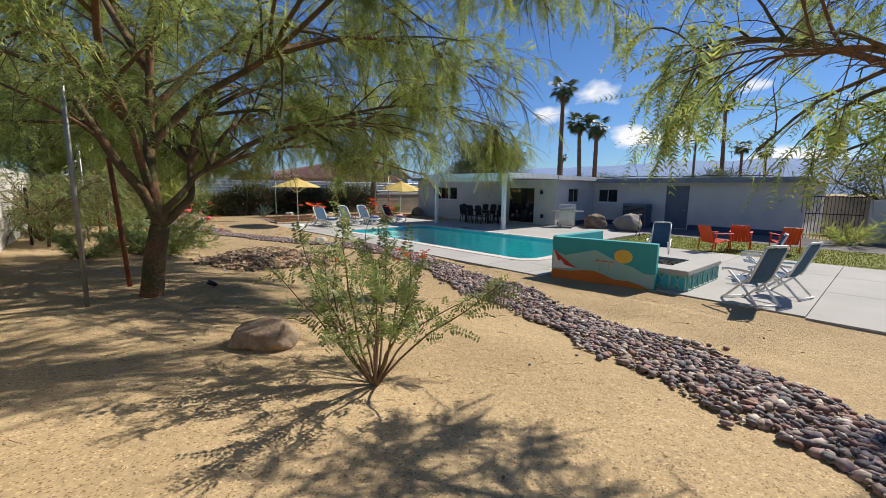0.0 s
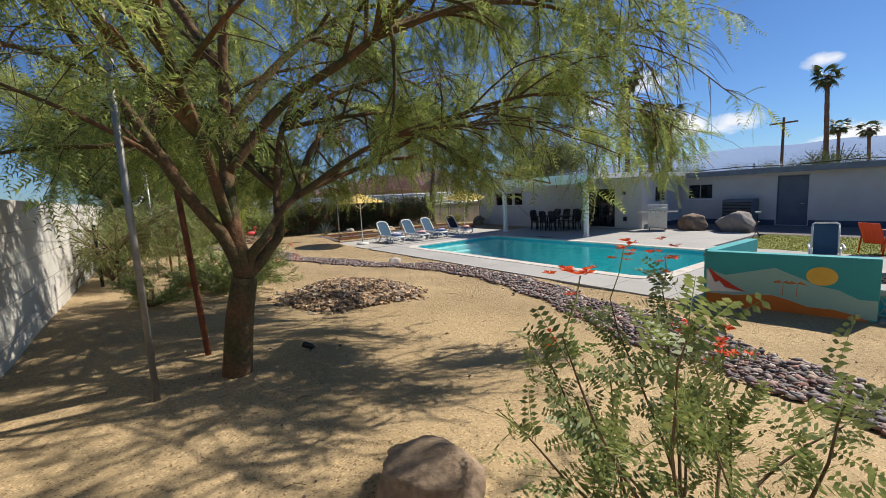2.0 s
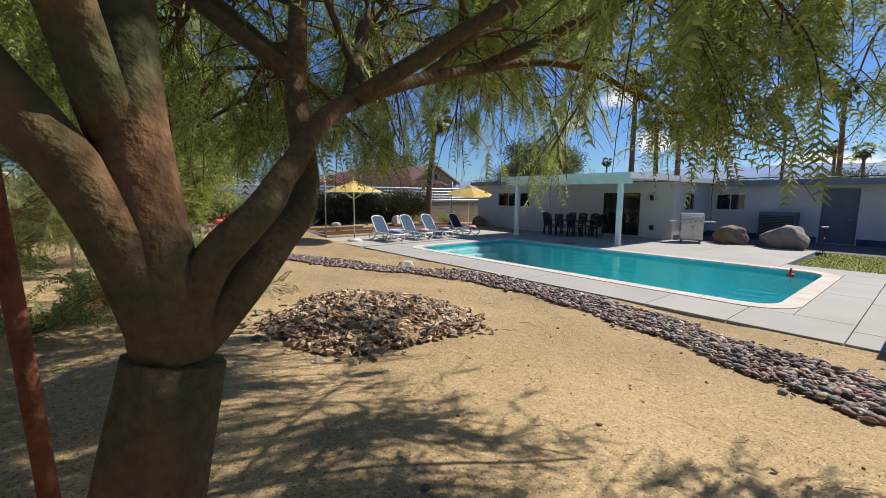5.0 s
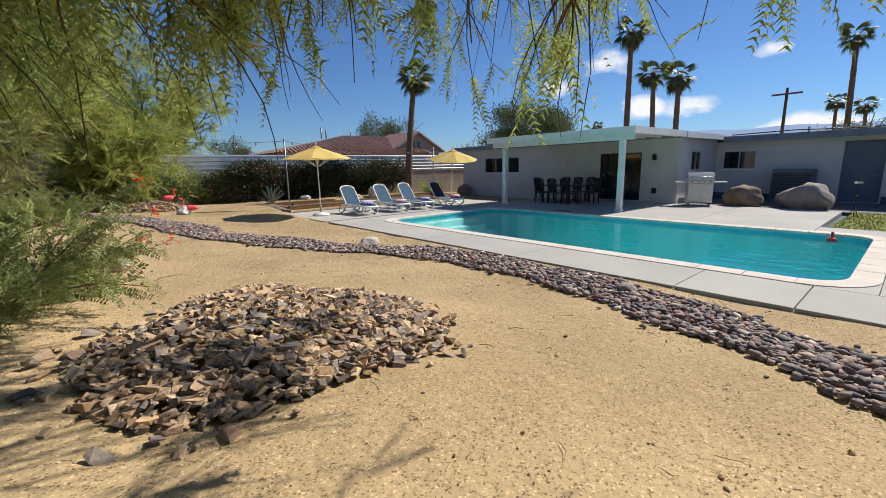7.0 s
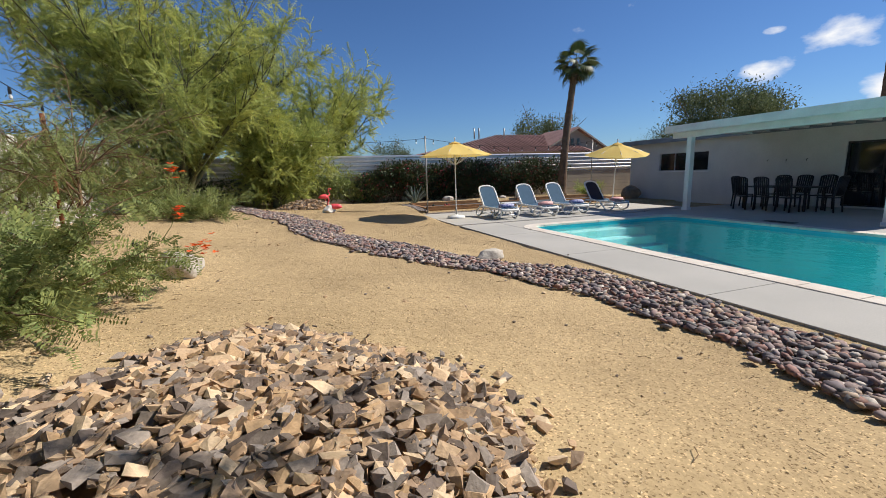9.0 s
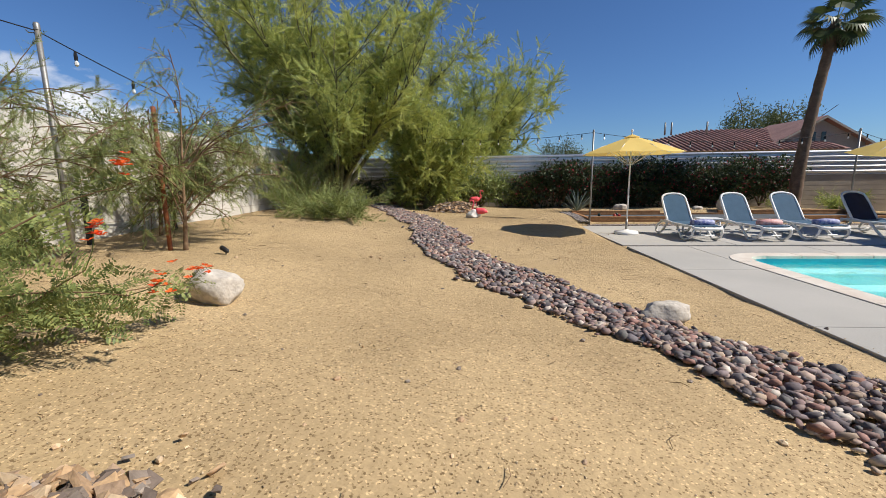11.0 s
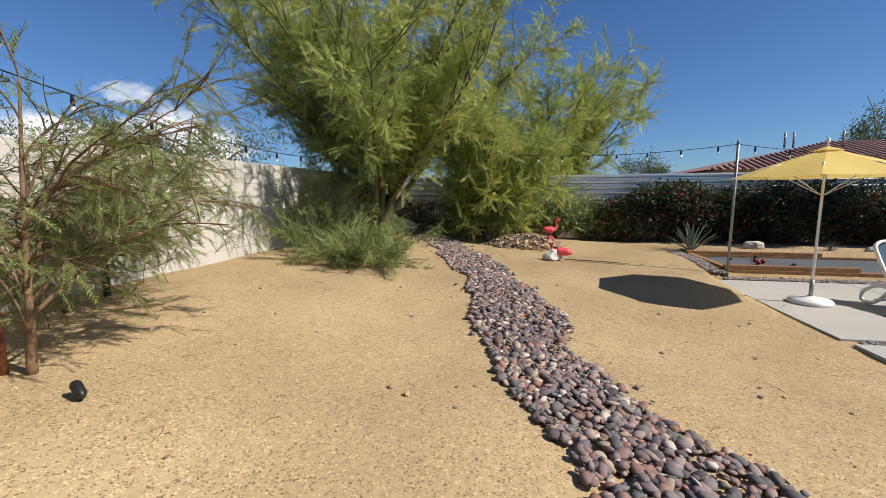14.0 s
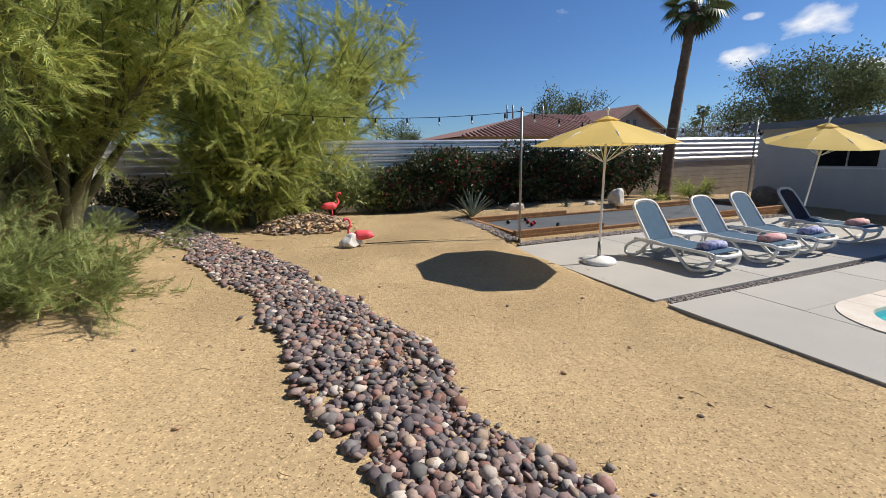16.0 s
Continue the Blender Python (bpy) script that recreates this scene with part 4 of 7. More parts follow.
# ---- neighbouring house and distance ----
def neighbour():
    nb = tagged(new("neighbour_house"), "tan stucco neighbour house with red tiled gable roof", "house")
    box("wall", 13.8, 26, 36, 45, -0.2, 2.9, "stucco2", nb)
    V = np.array([[12.8, 35, 2.85], [26, 35, 2.85], [26, 46, 2.85], [12.8, 46, 2.85], [20.5, 40.5, 4.5], [26, 40.5, 4.5]])
    F4, F3 = np.array([[0, 1, 5, 4], [2, 3, 4, 5]]), np.array([[1, 2, 5], [3, 0, 4]])
    rf = put("roof", np_mesh("roof", V, [F4, F3]), "tile", nb)
    for i in range(40):
        x = 13.1 + i * 0.32
        top = min(4.5, 2.85 + 1.65 * (x - 12.8) / 7.7)
        yt = 35 + 5.5 * (top - 2.85) / 1.65
        tube("roof_rib", [(x, 34.95, 2.87), (x, yt, top + 0.03)], 0.055, "tile", rf, 5)
    g0, g1, gy = 22.9, 28.0, 36.6
    gable = np.array([[g0, gy, -0.2], [g1, gy, -0.2], [g1, gy, 3.25], [(g0 + g1) / 2, gy, 4.62], [g0, gy, 3.25], [g0, 41, -0.2], [g1, 41, -0.2], [g1, 41, 3.25], [g0, 41, 3.25]])
    wing = put("wing", np_mesh("wing", gable, [np.array([[0, 1, 2, 3, 4]]), np.array([[0, 4, 8, 5], [1, 6, 7, 2]])]), "stucco2", nb)
    m = (g0 + g1) / 2
    for s in (-1, 1):
        e = m + s * 2.95
        V = np.array([[m, gy - 0.4, 4.78], [e, gy - 0.4, 3.12], [e, 43, 3.12], [m, 41, 4.78], [m, gy - 0.4, 4.66], [e, gy - 0.4, 3.0], [e, 41, 3.0], [m, 41, 4.66]])
        put("gable_roof", np_mesh("gable_roof", V, np.array([[0, 1, 2, 3], [4, 7, 6, 5], [0, 4, 5, 1], [1, 5, 6, 2]])), "tile", nb)
        V2 = V[[0, 1, 5, 4]] + [0, -0.02, -0.02]
        put("barge_board", np_mesh("barge_board", V2, np.array([[0, 1, 2, 3]])), "stucco2", nb)
    for dx in (-0.35, 0.2):
        box("window", m + dx - 0.1, m + dx + 0.15, gy - 0.03, gy - 0.005, 3.4, 3.9, "glass", wing)
    for x in (17.8, 18.2, 20.4):
        tube("vent_pipe", [(x, 39, 4.1), (x, 39, 4.9)], 0.05, "steel", rf, 6)


neighbour()


def mountains():
    r = np.random.default_rng(4)
    az = np.radians(np.linspace(20, 150, 90))
    h = 40 + 70 * np.clip(np.sin((np.degrees(az) - 45) / 22) * 0.6 + 0.5, 0, 1.1) + r.normal(size=90) * 5
    h = np.convolve(h, [0.25, 0.5, 0.25], "same")
    R = 1500
    front = np.stack([R * np.sin(az), R * np.cos(az), -5 + 0 * az], -1)
    peak = np.stack([1.25 * R * np.sin(az), 1.25 * R * np.cos(az), h], -1)
    back = np.stack([1.5 * R * np.sin(az), 1.5 * R * np.cos(az), -5 + 0 * az], -1)
    V = np.vstack([front, peak, back])
    n = len(az)
    i = np.arange(n - 1)
    F = np.vstack([np.stack([i + k * n, i + 1 + k * n, i + 1 + (k + 1) * n, i + (k + 1) * n], -1) for k in (0, 1)])
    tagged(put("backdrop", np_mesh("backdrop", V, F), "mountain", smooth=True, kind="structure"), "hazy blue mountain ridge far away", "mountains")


mountains()


# ---- plants ----
SPRIG = sprig_template(11, 0.34, 0.062, 0.0135, 0.35, 0.8, 1, True)
SPRIG_PALO = sprig_template(9, 0.36, 0.1, 0.0155, 0.1, 0.5, 4, True)
SPRIG_WIDE = sprig_template(9, 0.36, 0.09, 0.015, 0.12, 0.6, 2, True)
SPRIG_FERN = sprig_template(10, 0.22, 0.055, 0.018, 0.3, 1.3, 3)


def wander(p, d, length, n, r, sag=0.0, wob=0.25):
    """A wandering branch line from p along d."""
    pts, d = [np.array(p, float)], np.array(d, float) / np.linalg.norm(d)
    for i in range(n):
        d = d + r.normal(size=3) * wob / math.sqrt(n) + np.array([0, 0, -sag / n])
        d /= np.linalg.norm(d)
        pts.append(pts[-1] + d * length / n)
    return np.array(pts)


def grow(limbs, r, n2, n3, n4, len2, len3, sag2, sag3, start=0.3, r2=0.028, out=0.8, up=0.25, corridor=0.0, sprig_len=1.0, centre=None, wide=0.5, bare=(), floor=-9.0, clump=-9.0):
    """From main limbs (points, radii): second and third branches, and the places and ways of the leafy twigs."""
    wood, pos, dirs = [tube_np(p, q, 10) for p, q in (*bare, *limbs)], [], []
    for P, Q in limbs:
        cen = np.array(centre if centre is not None else P[0])
        for u in np.linspace(start, 1, n2):
            k = u * (len(P) - 1)
            i = min(int(k), len(P) - 2)
            p = P[i] + (P[i + 1] - P[i]) * (k - i)
            way = P[min(i + 1, len(P) - 1)] - P[i]
            way = way / np.linalg.norm(way)
            away = p - cen
            away[2] *= 0.3
            away /= np.linalg.norm(away) + 1e-6
            d = way * wide + away * out + r.normal(size=3) * 0.6 + [0, 0, up]
            B = wander(p, d, len2 * (0.6 + 0.7 * r.random()), 7, r, sag2)
            if corridor and not clear_of_path(B, corridor).all():
                continue
            if B[:, 2].min() < floor + 0.15:
                continue
            wood.append(tube_np(B, np.linspace(min(r2, Q[i] * 0.7), 0.006, len(B)), 5, False))
            for v in np.linspace(0.25, 1, n3):
                j = min(int(v * 7), 6)
                d3 = (B[j + 1] - B[j]) / np.linalg.norm(B[j + 1] - B[j]) * 0.8 + r.normal(size=3) * 0.55
                C = wander(B[j], d3, len3 * (0.5 + 0.8 * r.random()), 5, r, sag3)
                wood.append(tube_np(C, np.linspace(0.006, 0.002, len(C)), 3, False))
                w = r.random(n4) * 0.9 + 0.1
                a = np.minimum((w * 5).astype(int), 4)
                pp = C[a] + (C[a + 1] - C[a]) * (w * 5 - a)[:, None]
                dd = (C[a + 1] - C[a]) / np.linalg.norm(C[a + 1] - C[a], axis=1, keepdims=True) * 0.7 + r.normal(size=(n4, 3)) * 0.6 + [0, 0, -0.3 * sag3]
                pos.append(pp)
                dirs.append(dd)
    pos, dirs = np.vstack(pos), np.vstack(dirs)
    high = pos[:, 2] > floor + 0.25 * r.random(len(pos))
    pos, dirs = pos[high], dirs[high]
    if corridor:
        ok = clear_of_path(pos, corridor)
        pos, dirs = pos[ok], dirs[ok]
    if clump > -1:
        ok = np.array([noise.noise(Vector(q) * 1.25) > clump for q in pos])
        pos, dirs = pos[ok], dirs[ok]
    return wood, pos, dirs


def leafy(name, limbs, loc, label, category, r, template, bark, leaf, size=1.0, trunk_label="", **kw):
    wood, pos, dirs = grow(limbs, r, **kw)
    tree = empty(name, loc, label, category)
    tree.matrix_basis = Matrix()
    V, F = join_np(wood)
    put("trunk", np_mesh("trunk", V, F), bark, tree, trunk_label, smooth=True)
    mats = frames_from(dirs, r.normal(size=len(dirs)) * 0.8)
    V, F = scatter(template[0], template[1], pos, mats, size * (0.6 + 0.7 * r.random(len(pos))))
    put("crown", np_mesh("crown", V, F), leaf, tree, "fine feathery foliage", kind="stuff")
    return tree


def limb(pts, r0, r1, n=6):
    P = spline(pts, n)
    return P, np.linspace(r0, r1, len(P)) ** 1.0


def main_tree():
    r = np.random.default_rng(21)
    fork = (1.75, 6.44, 1.5)
    limbs = [
        limb([fork, (1.83, 6.42, 1.72), (1.97, 6.42, 1.87), (2.1, 6.58, 1.99), (2.4, 6.77, 2.26), (3.25, 6.95, 2.58), (4.0, 6.9, 2.72), (5.0, 6.7, 2.55), (6.0, 6.25, 2.3)], 0.054, 0.012),
        limb([fork, (1.9, 6.5, 1.62), (2.04, 6.56, 1.76), (2.18, 6.68, 1.92), (2.24, 6.9, 2.35), (2.5, 7.4, 3.1), (3.1, 8.3, 3.8), (4.0, 9.4, 4.0)], 0.066, 0.02),
        limb([fork, (1.62, 6.44, 1.9), (1.35, 6.45, 2.35), (1.0, 6.6, 3.1), (0.6, 6.9, 3.9), (0.3, 7.3, 4.5)], 0.075, 0.02),
        limb([fork, (1.7, 6.52, 2.2), (1.78, 6.75, 3.0), (1.9, 6.9, 4.2), (2.1, 7.2, 5.2)], 0.095, 0.02),
        limb([(1.68, 6.5, 2.0), (1.5, 6.1, 2.7), (1.25, 5.3, 3.4), (1.3, 4.4, 4.1), (1.5, 3.6, 4.5)], 0.055, 0.018),
        # outer end raised out of view to dapple the sand on the left
        limb([(1.72, 6.6, 2.5), (2.3, 6.5, 3.2), (3.1, 6.0, 3.8), (3.9, 5.0, 4.7), (4.5, 4.1, 5.2), (5.4, 3.4, 5.3)], 0.055, 0.013),
        limb([(1.3, 6.5, 2.45), (1.2, 7.2, 3.0), (1.4, 8.1, 3.7), (1.7, 9.0, 4.1)], 0.05, 0.015),
        limb([(1.78, 6.75, 3.0), (2.6, 6.9, 3.9), (3.6, 7.1, 4.6), (4.6, 7.4, 4.8)], 0.05, 0.015),
        limb([(1.45, 6.0, 2.8), (0.9, 5.3, 3.4), (0.5, 4.7, 4.0), (0.3, 4.2, 4.3)], 0.045, 0.015),
        limb([(2.5, 7.4, 3.1), (3.4, 7.9, 3.7), (4.5, 8.1, 4.1), (5.4, 8.2, 3.9)], 0.045, 0.012),
        limb([(3.1, 6.0, 3.8), (4.0, 6.3, 4.3), (5.1, 6.6, 4.5), (6.4, 7.1, 4.1)], 0.045, 0.012),
        limb([(1.8, 6.9, 3.6), (1.5, 7.8, 4.6), (1.6, 8.8, 5.0), (2.2, 10.2, 4.6)], 0.05, 0.015),
        limb([(4.0, 9.4, 4.0), (4.9, 9.9, 3.9), (5.1, 9.5, 3.9), (5.3, 9.3, 3.8)], 0.03, 0.01),
        limb([(2.4, 6.77, 2.26), (3.2, 6.4, 2.8), (4.0, 6.1, 3.0), (4.5, 5.9, 2.95)], 0.035, 0.01),
        # two unseen high limbs, added to cast shade beside the path
        limb([(3.1, 6.0, 3.8), (3.0, 5.2, 4.4), (3.3, 4.3, 4.9), (3.7, 3.5, 5.1)], 0.03, 0.01),
        limb([(3.1, 6.0, 3.8), (3.5, 5.0, 4.6), (4.8, 3.9, 5.1), (6.4, 3.1, 5.1)], 0.035, 0.01),
        limb([(2.4, 6.77, 2.26), (2.9, 7.6, 2.9), (3.5, 8.5, 3.25), (4.0, 9.3, 3.2)], 0.04, 0.01),
        limb([(2.24, 6.9, 2.35), (2.1, 8.0, 3.0), (2.2, 9.4, 3.3), (2.6, 10.6, 3.1)], 0.04, 0.01),
        limb([(2.5, 7.4, 3.1), (3.3, 7.5, 3.3), (4.4, 8.0, 3.5), (5.6, 8.7, 3.3)], 0.035, 0.01),
        limb([(3.1, 6.0, 3.8), (4.2, 5.6, 4.2), (5.4, 5.3, 4.2), (6.5, 5.2, 3.8)], 0.035, 0.01),
        limb([(3.25, 6.95, 2.58), (4.4, 6.2, 3.2), (5.4, 5.6, 3.4), (6.3, 5.2, 3.2)], 0.03, 0.01),
        limb([(2.24, 6.9, 2.35), (1.7, 7.9, 3.1), (1.3, 9.0, 3.6), (1.0, 9.8, 3.7)], 0.035, 0.01),
        limb([(2.24, 6.9, 2.35), (2.5, 7.6, 2.6), (2.6, 8.6, 2.7), (2.3, 9.6, 2.5)], 0.04, 0.012),
    ]
    bole = limb([(1.48, 6.42, 0.3), (1.58, 6.42, 0.55), (1.66, 6.42, 1.1), fork], 0.15, 0.115)
    bole[1][:3] *= 1.25
    tree = leafy("mesquite_tree", limbs, (1.58, 6.42, 0.4), "large multi-limbed mesquite tree with drooping feathery crown", "tree", r, SPRIG, "bark", "leaf", 0.95, "dark rough trunk, reddish where pruned",
                 n2=16, n3=9, n4=13, len2=1.4, len3=0.75, sag2=0.7, sag3=0.95, start=0.34, corridor=0.7, centre=(1.7, 6.4, 2.5), bare=[bole], floor=2.05, clump=0.02)
    return tree


main_tree()


def start_tree():
    r = np.random.default_rng(22)
    f = (6.6, -1.7, 1.6)
    bole = limb([(6.7, -1.9, -0.1), (6.65, -1.8, 0.8), f], 0.17, 0.14)
    limbs = [
        limb([f, (6.0, -1.1, 2.2), (5.1, -0.3, 2.6), (4.6, 0.1, 2.85), (4.4, 0.5, 2.9)], 0.055, 0.01),
        limb([f, (6.3, -0.8, 2.5), (5.7, 0.5, 3.2), (5.4, 1.0, 3.3), (5.3, 1.3, 3.2)], 0.045, 0.01),
        limb([f, (7.2, -1.4, 2.6), (8.0, -0.9, 3.3)], 0.08, 0.02),
        limb([f, (6.4, -0.6, 3.0), (6.4, 0.0, 3.7), (6.5, 0.4, 4.0)], 0.04, 0.01),
        limb([f, (6.8, -2.4, 2.7), (7.0, -3.2, 3.5)], 0.08, 0.02),
    ]
    leafy("mesquite_tree", limbs, (6.7, -1.9, 0), "mesquite tree with dark bare limbs and drooping sprays", "tree", r, SPRIG, "bark", "leaf", 1.0,
          n2=10, n3=6, n4=9, len2=0.75, len3=0.5, sag2=0.7, sag3=0.9, start=0.4, corridor=0.6, bare=[bole], floor=2.0, clump=0.08)


start_tree()


def palo_verde(base, height, spread, seed, label, n_limbs=9, size=1.0, **kw):
    r = np.random.default_rng(seed)
    b = np.array(base, float)
    limbs = []
    for i in range(n_limbs):
        a = 2 * math.pi * (i + 0.6 * r.random()) / n_limbs
        out = spread * (0.55 + 0.5 * r.random()) * (0.45 if i % 3 == 2 else 1.0)
        top = height * (0.65 + 0.4 * r.random()) * (1.0 if i % 2 else 0.8)
        e = b + [math.cos(a) * out, math.sin(a) * out, top]
        m1 = b + [math.cos(a) * 0.25, math.sin(a) * 0.25, 0.5 + 0.3 * r.random()]
        m2 = b + [math.cos(a) * out * 0.45, math.sin(a) * out * 0.45, top * 0.55]
        limbs.append(limb([b + r.normal(size=3) * [0.08, 0.08, 0], m1, m2, e], 0.085 + 0.04 * (n_limbs > 10), 0.012))
    args = dict(n2=18, n3=9, n4=9, len2=1.25, len3=0.6, sag2=-0.15, sag3=0.1, start=0.28, up=0.5)
    args.update(kw)
    return leafy("palo_verde_tree", limbs, base, label, "tree", r, SPRIG_PALO, "greenbark", "leaf2", size, **args)


palo_verde((0.75, 24.3, 0.4), 7.0, 4.3, 31, "broad yellow-green palo verde with many upright stems", 20, n2=19, n3=9, n4=12, len2=1.6, len3=0.7, start=0.48, size=1.0, wide=1.1, out=0.45, clump=-0.16)
palo_verde((3.6, 26.7, 0.3), 3.3, 2.1, 32, "rounded yellow-green palo verde beside the rubble mound", 10, n2=15, n3=8, n4=9, size=1.05)
palo_verde((5.6, 32.5, 0.0), 6.6, 4.1, 33, "tall palo verde beyond the metal screen", 15, n2=18, n3=8, n4=7, len2=1.7, size=1.7, clump=-0.2)


def low_shrub(name, base, radius, height, seed, label, leaf="leaf2", stems=9, sprigs=70, template=SPRIG_WIDE, size=0.8, bark="dry", low=1.5, sag=0.3):
    """A loose bush: thin stems from one foot with leafy twigs along them."""
    r = np.random.default_rng(seed)
    b = np.array(base, float)
    wood, pos, dirs = [], [], []
    for i in range(stems):
        a = 2 * math.pi * (i + r.random()) / stems
        d = np.array([math.cos(a) * radius, math.sin(a) * radius, height]) * (0.6 + 0.5 * r.random())
        B = wander(b, d, np.linalg.norm(d), 8, r, sag, 0.35)
        wood.append(tube_np(B, np.linspace(0.012, 0.003, len(B)), 5, False))
        k = r.uniform(low, 7.99, sprigs)
        j = k.astype(int)
        pos.append(B[j] + (B[j + 1] - B[j]) * (k - j)[:, None] + r.normal(size=(sprigs, 3)) * 0.05 * radius)
        dirs.append((B[j + 1] - B[j]) / np.linalg.norm(B[j + 1] - B[j], axis=1, keepdims=True) + r.normal(size=(sprigs, 3)) * 0.7)
    sh = empty(name, base, label, "shrub")
    sh.matrix_basis = Matrix()
    V, F = join_np(wood)
    put("branch_frame", np_mesh("branch_frame", V, F), bark, sh, smooth=True)
    pos, dirs = np.vstack(pos), np.vstack(dirs)
    ok = clear_of_path(pos, 0.45)
    pos, dirs = pos[ok], dirs[ok]
    V, F = scatter(template[0], template[1], pos, frames_from(dirs, r.normal(size=len(pos))), size * (0.6 + 0.6 * r.random(len(pos))))
    put("foliage", np_mesh("foliage", V, F), leaf, sh, kind="stuff")
    return sh, wood


def flower_head(parent, p, r, s=0.06):
    """A loose head of five-petalled blooms."""
    pos, dirs = [], []
    for k in range(9):
        c = np.array(p) + r.normal(size=3) * s * 0.55
        for a in range(5):
            pos.append(c)
            dirs.append([math.cos(a * 1.257), math.sin(a * 1.257), 0.5 * r.random()])
    t = (np.array([[0, 0, 0], [0.5, 0.32, 0.1], [1, 0, 0.0], [0.5, -0.32, 0.1]]) * s * 0.5, np.array([[0, 1, 2, 3]]))
    V, F = scatter(t[0], t[1], np.array(pos), frames_from(np.array(dirs), r.normal(size=len(pos)) * 0.4), np.ones(len(pos)))
    put("flower", np_mesh("flower", V, F), "flower", parent, "red-orange flower head", kind="stuff")


def bird_of_paradise(base, radius, height, seed, label, stems=13, sprigs=26, flowers=7, low=1.5, sag=0.3):
    r = np.random.default_rng(seed)
    sh, wood = low_shrub("bird_of_paradise_shrub", base, radius, height, seed, label, "shrub", stems, sprigs, SPRIG_FERN, 0.95, low=low, sag=sag)
    for k in range(flowers):
        V = wood[k % len(wood)][0]
        tip = V[-2] if len(V) > 2 else V[-1]
        end = tip + np.array([0.12 + 0.06 * r.normal(), 0.05 * r.normal(), 0.06 + 0.2 * r.random()])
        tube("flower_stalk", [tip, (tip + end) / 2 + [0.02, 0, 0], end], 0.003, "shrub", sh, 4)
        flower_head(sh, end, r, 0.07)
    return sh


bird_of_paradise((2.7, 2.69, ground_z(2.7, 2.69) - 0.02), 0.68, 1.2, 41, "open feathery shrub with red-orange flowers growing in sand", 18, 22, 6, 3.6, 0.1)
bird_of_paradise((2.32, 11.85, ground_z(2.32, 11.85) - 0.02), 1.32, 1.0, 42, "dense feathery shrub with red flowers beside a pale boulder", 32, 60, 4)
bird_of_paradise((0.9, 10.6, ground_z(0.9, 10.6) - 0.02), 0.6, 0.6, 43, "feathery flowering shrub near the boundary wall", 12, 26, 3)


def sapling(base, height, seed, label, stake_at=None):
    r = np.random.default_rng(seed)
    b = np.array(base, float)
    limbs = [limb([b, b + [0.03, 0.02, 0.5], b + [0.05, 0.05, height * 0.55], b + [0.1, 0.1, height]], 0.035, 0.008)]
    for i in range(8):
        a = i * 0.95 + r.random()
        z = 0.35 + 0.08 * i
        limbs.append(limb([b + [0.03, 0.02, z * height * 0.6], b + [math.cos(a) * 0.4, math.sin(a) * 0.4, z * height * 0.6 + 0.35], b + [math.cos(a) * 1.15, math.sin(a) * 1.15, z * height * 0.6 + 0.8]], 0.018, 0.005))
    leafy("sapling", limbs, base, label, "tree", r, SPRIG_WIDE, "dry", "shrub", 0.5, n2=9, n3=5, n4=8, len2=0.65, len3=0.4, sag2=0.5, sag3=0.6, start=0.22, r2=0.01)


sapling((1.56, 15.48, ground_z(1.56, 15.48) - 0.02), 2.1, 51, "young sparse tree tied to a rusty stake")
sapling((0.35, 13.3, ground_z(0.35, 13.3) - 0.02), 1.7, 52, "thin sparse young tree in front of the wall")
sapling((0.3, 16.6, ground_z(0.3, 16.6) - 0.02), 1.6, 53, "thin sparse young tree in front of the wall")
for i, (x, y, rad, h) in enumerate(((0.5, 22.3, 0.8, 1.9), (1.3, 20.7, 1.25, 0.7), (2.1, 20.8, 1.15, 0.6), (0.3, 21.6, 0.8, 1.9), (0.6, 23.2, 0.5, 1.3), (0.15, 14.6, 0.5, 0.9), (1.5, 21.8, 0.9, 0.7))):
    low_shrub("desert_shrub", (x, y, float(ground_z(x, y)) - 0.02), rad, h, 60 + i, "straggly grey-green desert shrub on the sand", "shrub", 16, (120 if i in (1, 2, 6) else 75) if i != 4 and i != 5 else 16, SPRIG_WIDE, 0.6)


